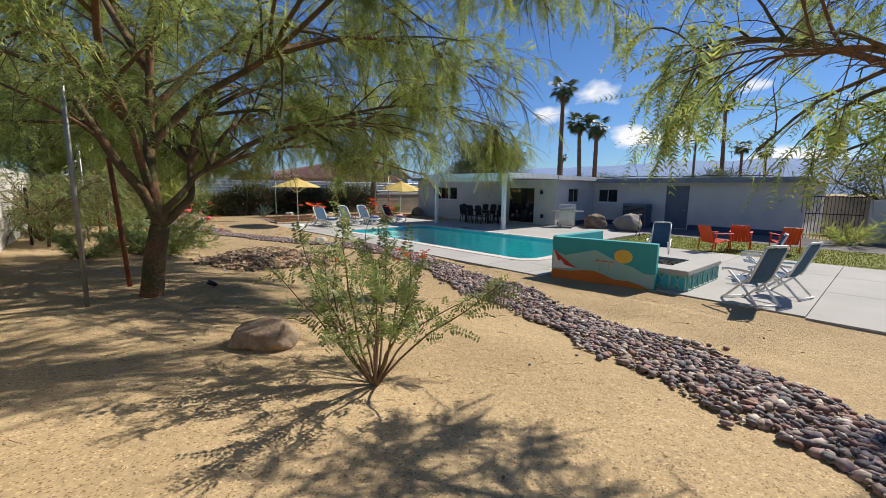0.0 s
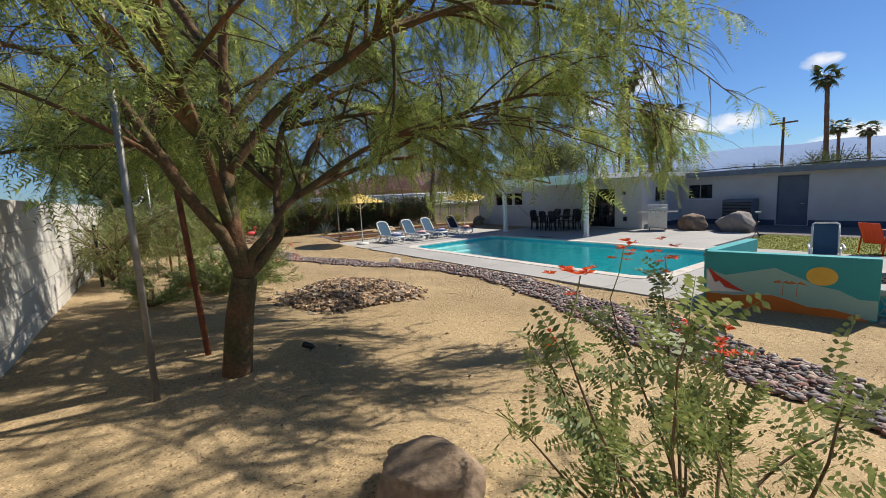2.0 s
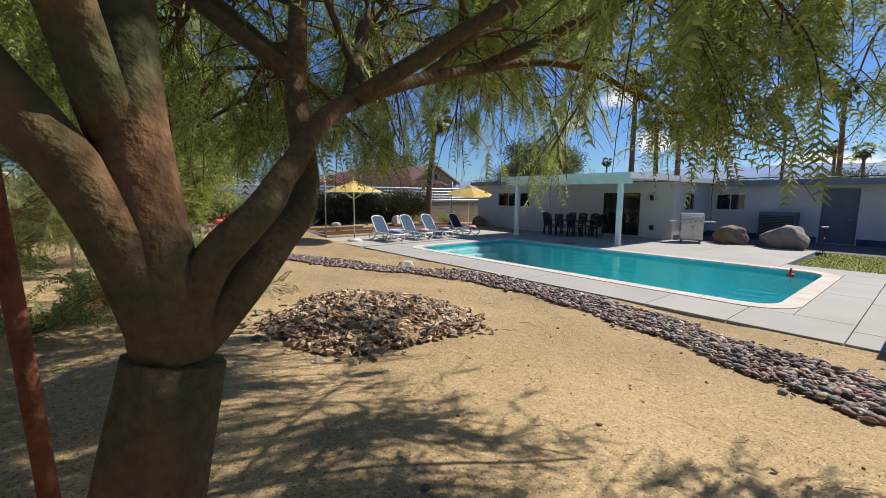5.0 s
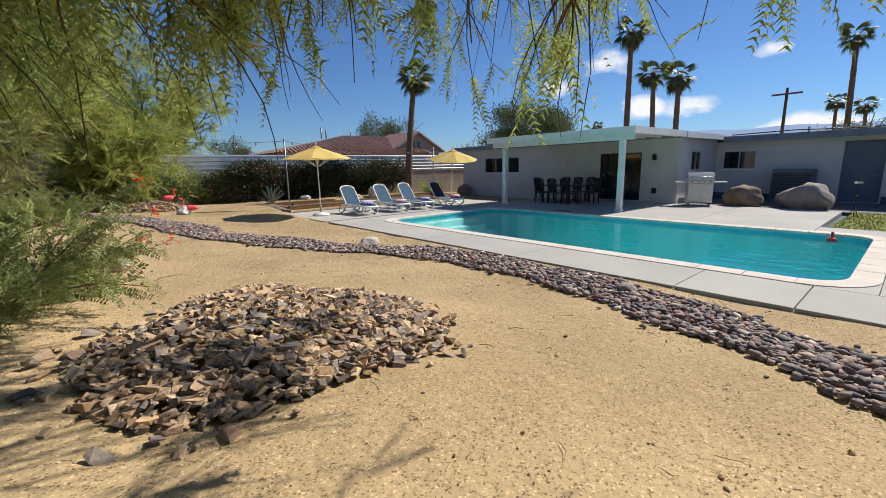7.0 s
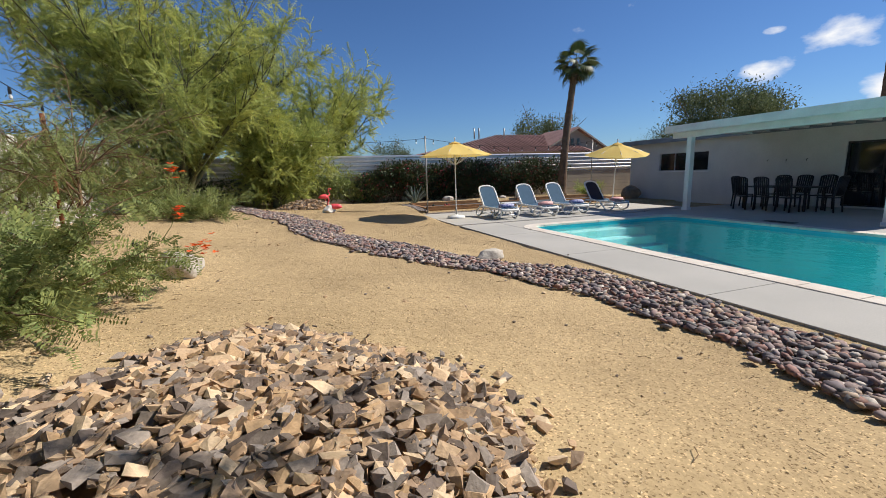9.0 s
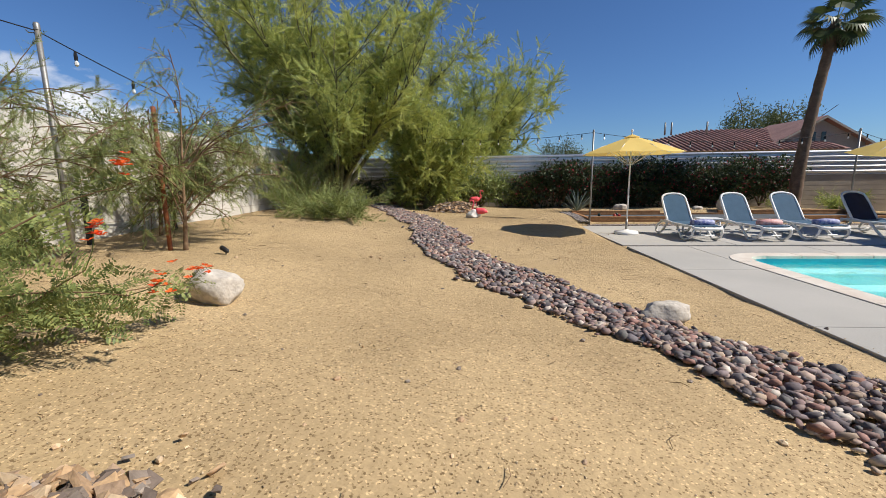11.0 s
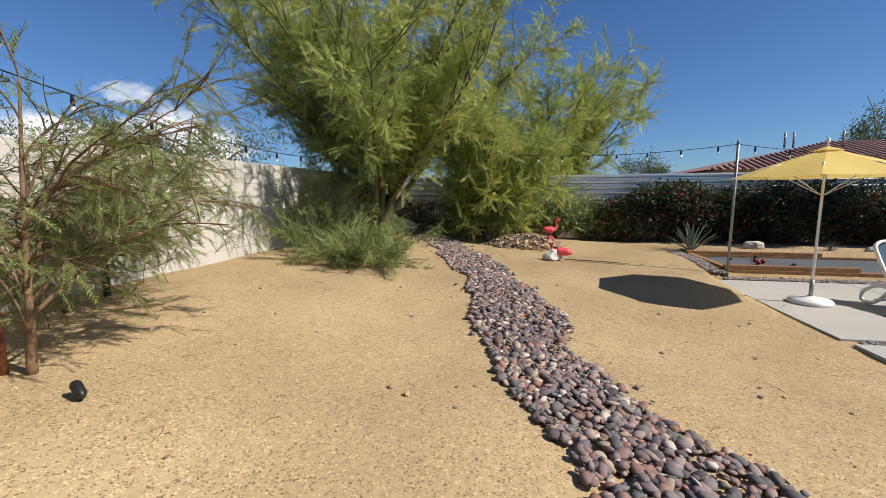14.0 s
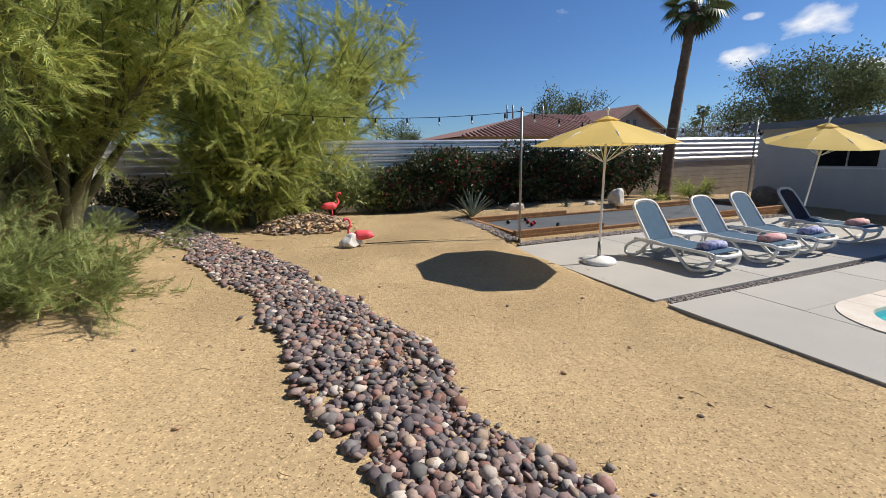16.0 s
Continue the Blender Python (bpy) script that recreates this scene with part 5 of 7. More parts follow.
def bush(name, base, size, seed, label, leaf, flowers, n=2600, leafsize=0.055, blooms=330):
    """A dense hedge bush: inner stems, broad leaves in an uneven outline, bracts near the face."""
    r = np.random.default_rng(seed)
    b, s = np.array(base, float), np.array(size, float)
    ob = empty(name, base, label, "bush", "hedge along the screen")
    ob.matrix_basis = Matrix()
    lobes = np.stack([r.uniform(-1, 1, 16), r.uniform(-0.7, 0.7, 16), r.uniform(0.25, 0.85, 16)], -1) * s
    stems = []
    for k in range(10):
        e = lobes[k]
        stems.append(tube_np(wander(b, e, np.linalg.norm(e), 6, r, 0, 0.3), np.linspace(0.02, 0.005, 7), 5, False))
    V, F = join_np(stems)
    put("branch_frame", np_mesh("branch_frame", V, F), "dry", ob, smooth=True)
    t = (np.array([[0, 0, 0], [0.5, 0.24, 0.06], [1, 0, -0.05], [0.5, -0.24, 0.06]]), np.array([[0, 1, 2, 3]]))
    for part_name, count, m, sz in (("foliage", n, leaf, leafsize), ("blossom", blooms, flowers, 0.075)):
        if not flowers and part_name == "blossom":
            continue
        c = lobes[r.integers(0, 16, count)]
        v = r.normal(size=(count, 3))
        v /= np.linalg.norm(v, axis=1, keepdims=True)
        if part_name == "blossom":
            v[:, 1] = -np.abs(v[:, 1])
        p = b + c + v * (0.34 * s[2] * (0.55 + 0.5 * r.random(count)) + (0.06 if part_name == "blossom" else 0))[:, None] * [1.3, 0.8, 0.75]
        p[:, 2] = np.maximum(p[:, 2], b[2] + 0.06)
        p[:, 1] = np.minimum(p[:, 1], FENCE_Y - 0.12)
        V, F = scatter(t[0], t[1], p, frames_from(v + r.normal(size=v.shape) * 0.8, r.normal(size=count)), sz * (0.6 + 0.8 * r.random(count)))
        put(part_name, np_mesh(part_name, V, F), m, ob, kind="stuff")
    return ob


for i, x in enumerate(np.arange(4.6, 17.4, 1.15)):
    tall = 1.6 + 0.25 * math.sin(i * 1.9) + (0.3 if 10 < x < 16.5 else 0)
    bush("hedge_bush", (float(x), 28.25, 0.2), (0.85, 0.5, tall), 80 + i, "dark green bougainvillea bush with crimson bracts" if x > 7.5 else "grey-green oleander bush along the block wall", "hedge" if x > 7.5 else "shrub", "bougain" if x > 7.5 else "", 4500 if x > 8 else 2200, 0.125 if x > 7.5 else 0.12)
for i, (x, y, s) in enumerate(((0.6, 27.6, 1.2), (2.0, 28.2, 1.4), (3.3, 28.3, 1.3))):
    bush("oleander_bush", (x, y, 0.3), (0.8, 0.5, s), 100 + i, "grey-green oleander bush in front of the wall", "hedge", "", 2200, 0.1)


def fan_palm(name, base, height, lean, crown, seed, label, fronds=26):
    r = np.random.default_rng(seed)
    ob = empty(name, base, label, "palm tree")
    ob.matrix_basis = Matrix()
    b = np.array(base, float)
    top = b + [lean[0], lean[1], height]
    P = spline([b, b + [lean[0] * 0.25, lean[1] * 0.25, height * 0.4], top], 14)
    R = np.linspace(0.2, 0.13, len(P)) * np.where(np.arange(len(P)) % 2, 1.06, 0.96) * crown
    R[0] *= 1.35
    tube("trunk", P, R, "palmbark", ob, 12)
    # dry skirt of old leaf bases
    V, F = [], []
    for k in range(70):
        a, z = r.uniform(0, 6.283), r.uniform(-0.9, 0.1) * crown
        q = top + [math.cos(a) * 0.16 * crown, math.sin(a) * 0.16 * crown, z]
        n = len(V)
        o = np.array([math.cos(a), math.sin(a), 0])
        w = np.array([-math.sin(a), math.cos(a), 0]) * 0.04 * crown
        V += [q - w, q + w, q + o * 0.2 * crown + [0, 0, -0.32 * crown], q + o * 0.05]
        F.append([n, n + 1, n + 2])
    put("dry_skirt", np_mesh("dry_skirt", np.array(V), np.array(F)), "palmbark", ob, kind="stuff")
    # one folded fan leaf, shared by all fronds
    V, F = [], []
    V += [[0, -0.015, 0], [0, 0.015, 0], [0.6, 0.012, 0.02], [0.6, -0.012, 0.02]]
    F.append([0, 1, 2, 3])
    for k in range(22):
        a = math.radians(-115 + 230 * k / 21)
        L = 0.62 * (1 - 0.25 * abs(a) / 2.0)
        c, s = math.cos(a), math.sin(a)
        n = len(V)
        w = 0.035
        V += [[0.6, 0, 0.02], [0.6 + c * L * 0.55 - s * w, s * L * 0.55 + c * w, 0.05], [0.6 + c * L, s * L, -0.12], [0.6 + c * L * 0.55 + s * w, s * L * 0.55 - c * w, 0.05]]
        F.append([n, n + 1, n + 2, n + 3])
    me = np_mesh("frond", np.array(V), np.array(F))
    for k in range(fronds):
        a = 2.4 * k + r.random() * 0.5
        tilt = math.radians(-70 + 115 * (k / fronds)) * -1
        f = put("frond", me, "frond", ob)
        f.matrix_basis = Matrix.Translation(top) @ Matrix.Rotation(a, 4, "Z") @ Matrix.Rotation(tilt - 0.1, 4, "Y") @ Matrix.Rotation(r.normal() * 0.3, 4, "X") @ Matrix.Scale(crown * (0.85 + 0.3 * r.random()), 4)
    return ob


fan_palm("fan_palm", (17.6, 26.9, 0.15), 6.7, (0.75, 0.1), 1.12, 1, "tall fan palm with brown trunk near the screen", 22)
for i, (x, y, h, s) in enumerate(((36.9, 23.5, 12.0, 1.35), (37.5, 21.6, 8.6, 1.2), (36.6, 19.6, 8.0, 1.25), (42.0, 11.0, 9.5, 1.0), (60, 14, 7.5, 1.0), (62, 12, 7.0, 1.0), (75, 48, 8.8, 1.1), (70, 66, 8.5, 1.1), (78, 74, 7.6, 1.0))):
    fan_palm("fan_palm", (x, y, -0.2), h, (0.3 * (-1) ** i, 0.2), s, 10 + i, "slender fan palm far behind the house", 20)


def far_tree(base, size, seed, label, n=9000, leaf="leaf3"):
    """A broad tree far off: trunk, limbs and a loose crown of leaf clumps with gaps."""
    r = np.random.default_rng(seed)
    b, s = np.array(base, float), np.array(size, float)
    ob = empty("garden_tree", base, label, "tree")
    ob.matrix_basis = Matrix()
    lobes = np.stack([r.uniform(-0.8, 0.8, 26), r.uniform(-0.8, 0.8, 26), r.uniform(0.35, 0.95, 26)], -1)
    lobes[:, :2] *= np.sqrt(np.clip(1.2 - (lobes[:, 2:] - 0.45) ** 2 * 3.0, 0.1, 1))
    lobes = lobes * s
    wood = [tube_np(spline([b, b + [0.1, 0, s[2] * 0.2], b + [0, 0.1, s[2] * 0.4]], 4), 0.03 * s[2], 8)]
    for k in range(12):
        wood.append(tube_np(wander(b + [0, 0, s[2] * 0.25], lobes[k] - [0, 0, s[2] * 0.25], np.linalg.norm(lobes[k]), 6, r, 0, 0.3), np.linspace(0.014 * s[2], 0.02, 7), 5, False))
    V, F = join_np(wood)
    put("trunk", np_mesh("trunk", V, F), "bark", ob, smooth=True)
    t = (np.array([[0, 0, 0], [0.5, 0.2, 0.06], [1, 0, -0.05], [0.5, -0.2, 0.06]]), np.array([[0, 1, 2, 3]]))
    c = lobes[r.integers(0, 26, n)]
    v = r.normal(size=(n, 3))
    p = b + c + v * s * [0.14, 0.14, 0.07]
    V, F = scatter(t[0], t[1], p, frames_from(r.normal(size=(n, 3)) + [0, 0, 0.3], r.normal(size=n)), 0.03 * s[2] * (0.6 + 0.7 * r.random(n)))
    put("crown", np_mesh("crown", V, F), leaf, ob, kind="stuff")


for i, (x, y, sx, h) in enumerate(((31.6, 52, 3.6, 7.9), (12.9, 46, 2.4, 4.6), (37, 33.5, 5.0, 7.6), (33.5, 27, 2.8, 4.1), (40, 40, 5, 5.5), (40, 10, 3.0, 3.9), (34, 0.5, 3.2, 4.4), (36, -3, 3.5, 5.2), (-8, 26, 4, 4.5), (-9, 14, 3, 3.2), (48, 25, 4, 4.2), (52, 18, 4, 4.0))):
    far_tree((x, y, -0.2), (sx, sx, h), 120 + i, "grey-green broad tree beyond the garden", 24000 if i == 2 else 9000)


def agave(base, s, seed):
    r = np.random.default_rng(seed)
    ob = empty("agave", base, "pale grey-green spiky agave rosette on the sand", "agave")
    bm = bmesh.new()
    pts = [(0, 0.03, 0.0), (0.3, 0.045, 0.04), (0.7, 0.03, 0.06), (1.0, 0.002, 0.05)]
    L = [[bm.verts.new((x, sgn * w, z + (0.0 if sgn else -0.03))) for sgn in (-1, 0, 1)] for x, w, z in pts]
    for a, b in zip(L, L[1:]):
        for k in (0, 1):
            bm.faces.new((a[k], a[k + 1], b[k + 1], b[k]))
    me = from_bm(bm, "leaf_blade")
    for k in range(26):
        f = put("leaf_blade", me, "agave", ob)
        f.matrix_basis = Matrix.Rotation(2.4 * k, 4, "Z") @ Matrix.Rotation(-radians(20 + 60 * (k / 26) + 8 * r.normal()), 4, "Y") @ Matrix.Scale(s * (0.8 + 0.3 * r.random()), 4)


agave((9.42, 26.2, 0.16), 0.82, 3)
agave((13.0, 26.6, 0.18), 0.28, 4)
low_shrub("desert_shrub", (19.6, 27.3, 0.0), 0.7, 0.9, 77, "loose yellow-green shrub near the house corner", "leaf2", 14, 40, SPRIG_WIDE, 0.8)
low_shrub("desert_shrub", (16.9, 26.7, 0.15), 0.4, 0.4, 78, "small dry shrub beside the palm", "leaf", 8, 20, SPRIG_WIDE, 0.6)
low_shrub("desert_shrub", (23.5, 1.5, -0.1), 1.0, 1.0, 79, "green shrub near the iron gate", "leaf2", 14, 50, SPRIG_WIDE, 0.9)
low_shrub("desert_shrub", (24.5, -0.5, -0.1), 1.0, 1.3, 76, "green shrub near the iron gate", "leaf", 14, 50, SPRIG_WIDE, 0.9)


# ---- stones ----
def rock_mesh(name, size, seed, rough=0.25, sub=3, sharp=0.0):
    """A weathered boulder: a pulled sphere with planes knocked off it and noise relief."""
    r = random.Random(seed)
    bm = bmesh.new()
    bmesh.ops.create_icosphere(bm, subdivisions=sub, radius=1)
    cuts = [(Vector((r.gauss(0, 1), r.gauss(0, 1), r.gauss(0, 0.7))).normalized(), r.uniform(0.62, 0.88)) for _ in range(9)]
    for v in bm.verts:
        for n, d in cuts:
            over = v.co.dot(n) - d
            if over > 0:
                v.co -= n * over * 0.9
        v.co *= 1 + rough * noise.fractal(v.co * 1.6 + Vector((seed, 0, 0)), 0.8, 2.0, 5) * 0.5
        v.co = Vector((v.co.x * size[0], v.co.y * size[1], v.co.z * size[2]))
    return from_bm(bm, name)


def boulder(x, y, size, seed, material, label, rz=0, sink=0.3, z=None):
    ob = put("boulder", rock_mesh("boulder", size, seed, sub=4), material, smooth=True)
    ob.matrix_basis = pose(x, y, (float(ground_z(x, y)) if z is None else z) + size[2] * (1 - sink) * 0.75, 0, 0, rz)
    return tagged(ob, label, "boulder")


boulder(2.27, 4.02, (0.38, 0.27, 0.165), 5, "boulder", "rugged brown boulder half sunk in the sand", -35)
boulder(3.24, 13.6, (0.25, 0.19, 0.22), 8, "paleboulder", "pale rounded boulder resting on the sand", 20)
boulder(7.56, 14.27, (0.31, 0.18, 0.13), 11, "paleboulder", "pale boulder among the river pebbles", 15)
boulder(8.36, 8.98, (0.2, 0.14, 0.085), 12, "greyboulder", "grey flat cobble among the river pebbles", 15)
boulder(22.0, 11.3, (0.75, 0.55, 0.5), 13, "boulder", "brown boulder in the gravel bed by the house", 60, 0.3, -0.02)
boulder(21.9, 9.5, (0.95, 0.6, 0.6), 14, "greyboulder", "large grey boulder in the gravel bed by the house", 70, 0.3, -0.02)
boulder(20.6, 25.2, (0.6, 0.5, 0.45), 15, "boulder", "brown boulder in the shade of the house corner", 20, 0.3, -0.1)
boulder(11.2, 26.7, (0.3, 0.2, 0.17), 16, "paleboulder", "low pale stone behind the bocce court", 10, 0.3, 0.18)
boulder(14.0, 26.6, (0.22, 0.15, 0.1), 17, "paleboulder", "low pale stone behind the bocce court", 10, 0.3, 0.18)
boulder(14.85, 26.35, (0.27, 0.27, 0.36), 18, "whitestone", "upright white stone behind the bocce court", 0, 0.1, 0.16)
boulder(0.6, 26.4, (0.7, 0.4, 0.3), 19, "paleboulder", "pale boulder under the palo verde", 20)

# ---- pebble stream ----
STREAM = spline([(4.0, -2.6), (4.5, -1.2), (5.2, 0.2), (6.1, 2.2), (6.78, 4.5), (7.3, 6.4), (8.0, 8.3), (8.35, 10.4), (8.1, 12.4), (6.85, 14.4), (5.76, 16.0), (5.27, 16.95), (5.0, 17.7), (4.91, 18.6), (4.62, 19.7), (4.3, 20.8), (3.65, 22.4), (2.9, 24.2), (2.0, 26.0), (1.3, 27.2)], 12)


def pebble_template(sub):
    bm = bmesh.new()
    bmesh.ops.create_icosphere(bm, subdivisions=sub, radius=1)
    V = np.array([v.co[:] for v in bm.verts])
    F = np.array([[v.index for v in f.verts] for f in bm.faces])
    bm.free()
    return V, F


def pebble_places(n, seed, half=0.52):
    r = np.random.default_rng(seed)
    seg = np.linalg.norm(np.diff(STREAM, axis=0), axis=1)
    cum = np.concatenate([[0], np.cumsum(seg)])
    s = r.uniform(0, cum[-1], n)
    i = np.clip(np.searchsorted(cum, s) - 1, 0, len(seg) - 1)
    u = (s - cum[i]) / seg[i]
    c = STREAM[i] + (STREAM[i + 1] - STREAM[i]) * u[:, None]
    t = (STREAM[i + 1] - STREAM[i]) / seg[i][:, None]
    nrm = np.stack([-t[:, 1], t[:, 0]], -1)
    wav = half * np.interp(c[:, 1], [-3, 5, 7, 9, 13, 16, 27], [1.35, 1.3, 1.12, 0.92, 0.85, 0.97, 1.0]) * (1 + 0.16 * np.sin(s * 1.7) + 0.12 * np.sin(s * 3.9 + 1))
    off = np.clip(r.normal(0, 0.55, n), -1.12, 1.12) * wav * 0.9
    off = np.where(r.random(n) < 0.8, r.uniform(-1, 1, n) * wav, off)
    off = np.where(r.random(n) < 0.012, r.uniform(-1.4, 1.4, n) * wav, off)
    p = c + nrm * off[:, None]
    keep = p[:, 0] < 8.85
    return p[keep], (off / wav)[keep], r


def pebbles():
    bed = tagged(new("pebble_stream"), "dry stream bed of smooth mauve and grey river pebbles", "pebbles", kind="structure")
    tv, tf = pebble_template(2)
    # the ones lying nearest to the walk are pieces of their own
    shapes = []
    r = np.random.default_rng(90)
    for k in range(8):
        V = tv * [1, 0.62 + 0.3 * r.random(), 0.28 + 0.18 * r.random()]
        V = V * (1 + 0.07 * np.sin(tv[:, :1] * 3 + k) + 0.05 * np.cos(tv[:, 1:2] * 4 + 2 * k))
        me = np_mesh("pebble", V, tf)
        me.materials.append(M["pebble"])
        me.polygons.foreach_set("use_smooth", np.ones(len(me.polygons), dtype=bool))
        shapes.append(me)
    p, off, r = pebble_places(22500, 91)
    n = len(p)
    size = 0.025 + 0.048 * r.random(n) ** 2.2
    near = (p[:, 1] > 15.5) & (p[:, 1] < 16.9)
    single = np.flatnonzero(near)[:300]
    yaw, tilt = r.uniform(0, 360, n), r.normal(size=(n, 2)) * 20
    z = ground_z(p[:, 0], p[:, 1]) + 0.012 + r.uniform(0, 0.038, n) * np.clip(1 - 0.6 * np.abs(off), 0, 1) + size * 0.16
    for i in single:
        ob = new("pebble", shapes[i % 8])
        ob.parent = bed
        ob.matrix_basis = pose(p[i, 0], p[i, 1], z[i], tilt[i, 0], tilt[i, 1], yaw[i]) @ Matrix.Scale(size[i], 4)
    rest = np.setdiff1d(np.arange(n), single)
    t1, f1 = pebble_template(0)
    tv, tf = pebble_template(1)
    tall = (p[:, 1] > 12.2) & (p[:, 1] < 19.5)
    for name, sel, T, F in (("pebble_rest", rest[tall[rest]], tv, tf), ("pebble_rest", rest[~tall[rest]], t1, f1)):
        m = len(sel)
        d = np.stack([np.cos(np.radians(yaw[sel])), np.sin(np.radians(yaw[sel])), tilt[sel, 0] * 0.015], -1)
        mats = frames_from(d, np.radians(tilt[sel, 1])) * np.stack([np.ones(m), 0.62 + 0.3 * r.random(m), 0.28 + 0.18 * r.random(m)], -1)[:, None, :]
        V, Fq = scatter(T, F, np.stack([p[sel, 0], p[sel, 1], z[sel]], -1), mats, size[sel])
        put(name, np_mesh(name, V, Fq), "pebble", bed, smooth=True, kind="stuff")


pebbles()


# ---- rubble mounds ----
def rubble(cx, cy, rx, ry, h, n, seed, singles, label, size=0.055):
    heap = empty("rubble_mound", (cx, cy, 0), label, "rock pile")
    heap.matrix_basis = Matrix()
    r = np.random.default_rng(seed)
    core_ring = [(1.0, -0.1), (0.85, 0.12), (0.6, 0.55), (0.3, 0.85), (0.0, 0.95)]
    ang = np.linspace(0, 2 * np.pi, 28, endpoint=False)
    V = np.array([[cx + rx * 0.93 * q * math.cos(a), cy + ry * 0.93 * q * math.sin(a), float(ground_z(cx + rx * q * math.cos(a), cy + ry * q * math.sin(a))) + h * zz * 0.85 - 0.03] for q, zz in core_ring for a in ang])
    F = np.array([[i * 28 + j, i * 28 + (j + 1) % 28, (i + 1) * 28 + (j + 1) % 28, (i + 1) * 28 + j] for i in range(4) for j in range(28)])
    put("core", np_mesh("core", V, F), "rubble", heap, smooth=True)
    shapes = []
    for k in range(10):
        rr = random.Random(seed * 10 + k)
        bm = bmesh.new()
        fy, fz = rr.uniform(0.5, 0.9), rr.uniform(0.22, 0.48)
        for sx in (-1, 1):
            for sy in (-1, 1):
                for sz in (-1, 1):
                    j = [rr.uniform(0.22, 1.0) for _ in range(3)]
                    bm.verts.new((sx * j[0], sy * j[1] * fy, sz * j[2] * fz))
        out = bmesh.ops.convex_hull(bm, input=bm.verts)
        bmesh.ops.delete(bm, geom=[g for g in out["geom_interior"] if isinstance(g, bmesh.types.BMVert)], context="VERTS")
        bmesh.ops.triangulate(bm, faces=bm.faces)
        me = from_bm(bm, "stone")
        me.materials.append(M["rubble"])
        me.polygons.foreach_set("use_smooth", np.zeros(len(me.polygons), dtype=bool))
        shapes.append(me)
    a, q = r.uniform(0, 2 * np.pi, n), np.sqrt(r.random(n)) * np.where(r.random(n) < 0.06, 1.18, 1.0)
    wob = 1 + 0.08 * np.sin(3 * a + seed) + 0.06 * np.sin(5 * a)
    x, y = cx + rx * wob * q * np.cos(a), cy + ry * wob * q * np.sin(a)
    z = ground_z(x, y) + h * np.clip(1 - q**1.7, 0, 1) + 0.01 + 0.025 * r.random(n)
    s = size * (0.45 + 1.0 * r.random(n) ** 1.4)
    e = np.stack([r.normal(size=n) * 20, r.normal(size=n) * 20, r.uniform(0, 360, n)], -1)
    rest = {k: [] for k in range(10)}
    for i in range(n):
        if i < singles:
            ob = new("stone", shapes[i % 10])
            ob.parent = heap
            ob.matrix_basis = pose(x[i], y[i], z[i], *e[i]) @ Matrix.Scale(s[i], 4)
        else:
            rest[i % 10].append(i)
    parts = []
    for k, ids in rest.items():
        me = shapes[k]
        tv = np.array([v.co[:] for v in me.vertices])
        tf = np.array([list(f.vertices) for f in me.polygons])
        ids = np.array(ids)
        if not len(ids):
            continue
        mats = np.array([np.array(Euler([radians(v) for v in e[i]]).to_matrix()) for i in ids])
        V, F = scatter(tv, tf, np.stack([x[ids], y[ids], z[ids]], -1), mats, s[ids])
        parts.append((V, [F]))
    if parts:
        V, F = join_np(parts)
        put("stone_rest", np_mesh("stone_rest", V, F), "rubble", heap, kind="stuff")


rubble(4.27, 10.0, 1.37, 1.24, 0.3, 4500, 3, 300, "low mound of broken brown and grey quarry stone", 0.052)
rubble(4.85, 25.9, 1.1, 0.75, 0.32, 800, 4, 0, "low mound of broken stone under a palo verde", 0.075)

loose_stones("sand_grit", 34000, lambda n, r: (r.uniform(1.0, 9.0, n), r.uniform(0.5, 21, n)), 0.0085, "grit", "loose coarse grit strewn over the sand", "grit", seed=8, sub=0)
loose_stones("stray_stones", 420, lambda n, r: (r.uniform(0.5, 9.0, n), r.uniform(0.5, 25, n)), 0.022, "rubble", "stray small stones on the sand", "stones", seed=9, sub=1)


def twig_litter():
    r = np.random.default_rng(17)
    parts = []
    for _ in range(420):
        x, y = r.uniform(0, 8.8), r.uniform(1, 24)
        a, L = r.uniform(0, 6.28), r.uniform(0.04, 0.16)
        p = np.array([x, y, float(ground_z(x, y)) + 0.012])
        parts.append(tube_np([p, p + [math.cos(a) * L / 2, math.sin(a) * L / 2, 0.008], p + [math.cos(a + 0.3) * L, math.sin(a + 0.3) * L, 0]], 0.0022, 3, False))
    V, F = join_np(parts)
    tagged(put("twig_litter", np_mesh("twig_litter", V, F), "dry", kind="stuff"), "dry twigs fallen on the sand", "twigs")


twig_litter()

# ---- poles, stakes, string lights, spotlights ----
def light_pole(x, y, z0, top, label, lean=(0, 0)):
    p = empty("light_pole", (x, y, z0), label, "pole", "string light poles")
    h = top - z0
    tube("pipe", [(0, 0, -0.1), (lean[0] * 0.5, lean[1] * 0.5, h / 2), (lean[0], lean[1], h)], 0.026, "steel", p, 10)
    lathe("cap", [(0.0, 0.03), (0.024, 0.022), (0.03, 0.0), (0.03, -0.05)], "steel", p, 10, (lean[0], lean[1], h))
    tube("hook", [(lean[0], lean[1], h - 0.08), (lean[0] - 0.1, lean[1], h - 0.07), (lean[0] - 0.13, lean[1], h - 0.04)], 0.006, "steel", p, 6)
    return p


light_pole(0.94, 6.26, 0.5, 3.75, "galvanised steel pipe pole carrying string lights")
light_pole(1.08, 14.32, 0.5, 3.09, "galvanised steel pipe pole carrying string lights")
light_pole(9.08, 23.03, 0.0, 2.82, "galvanised steel pipe pole beside the bocce court")
light_pole(16.55, 23.2, 0.0, 2.72, "galvanised steel pipe pole beside the bocce court")


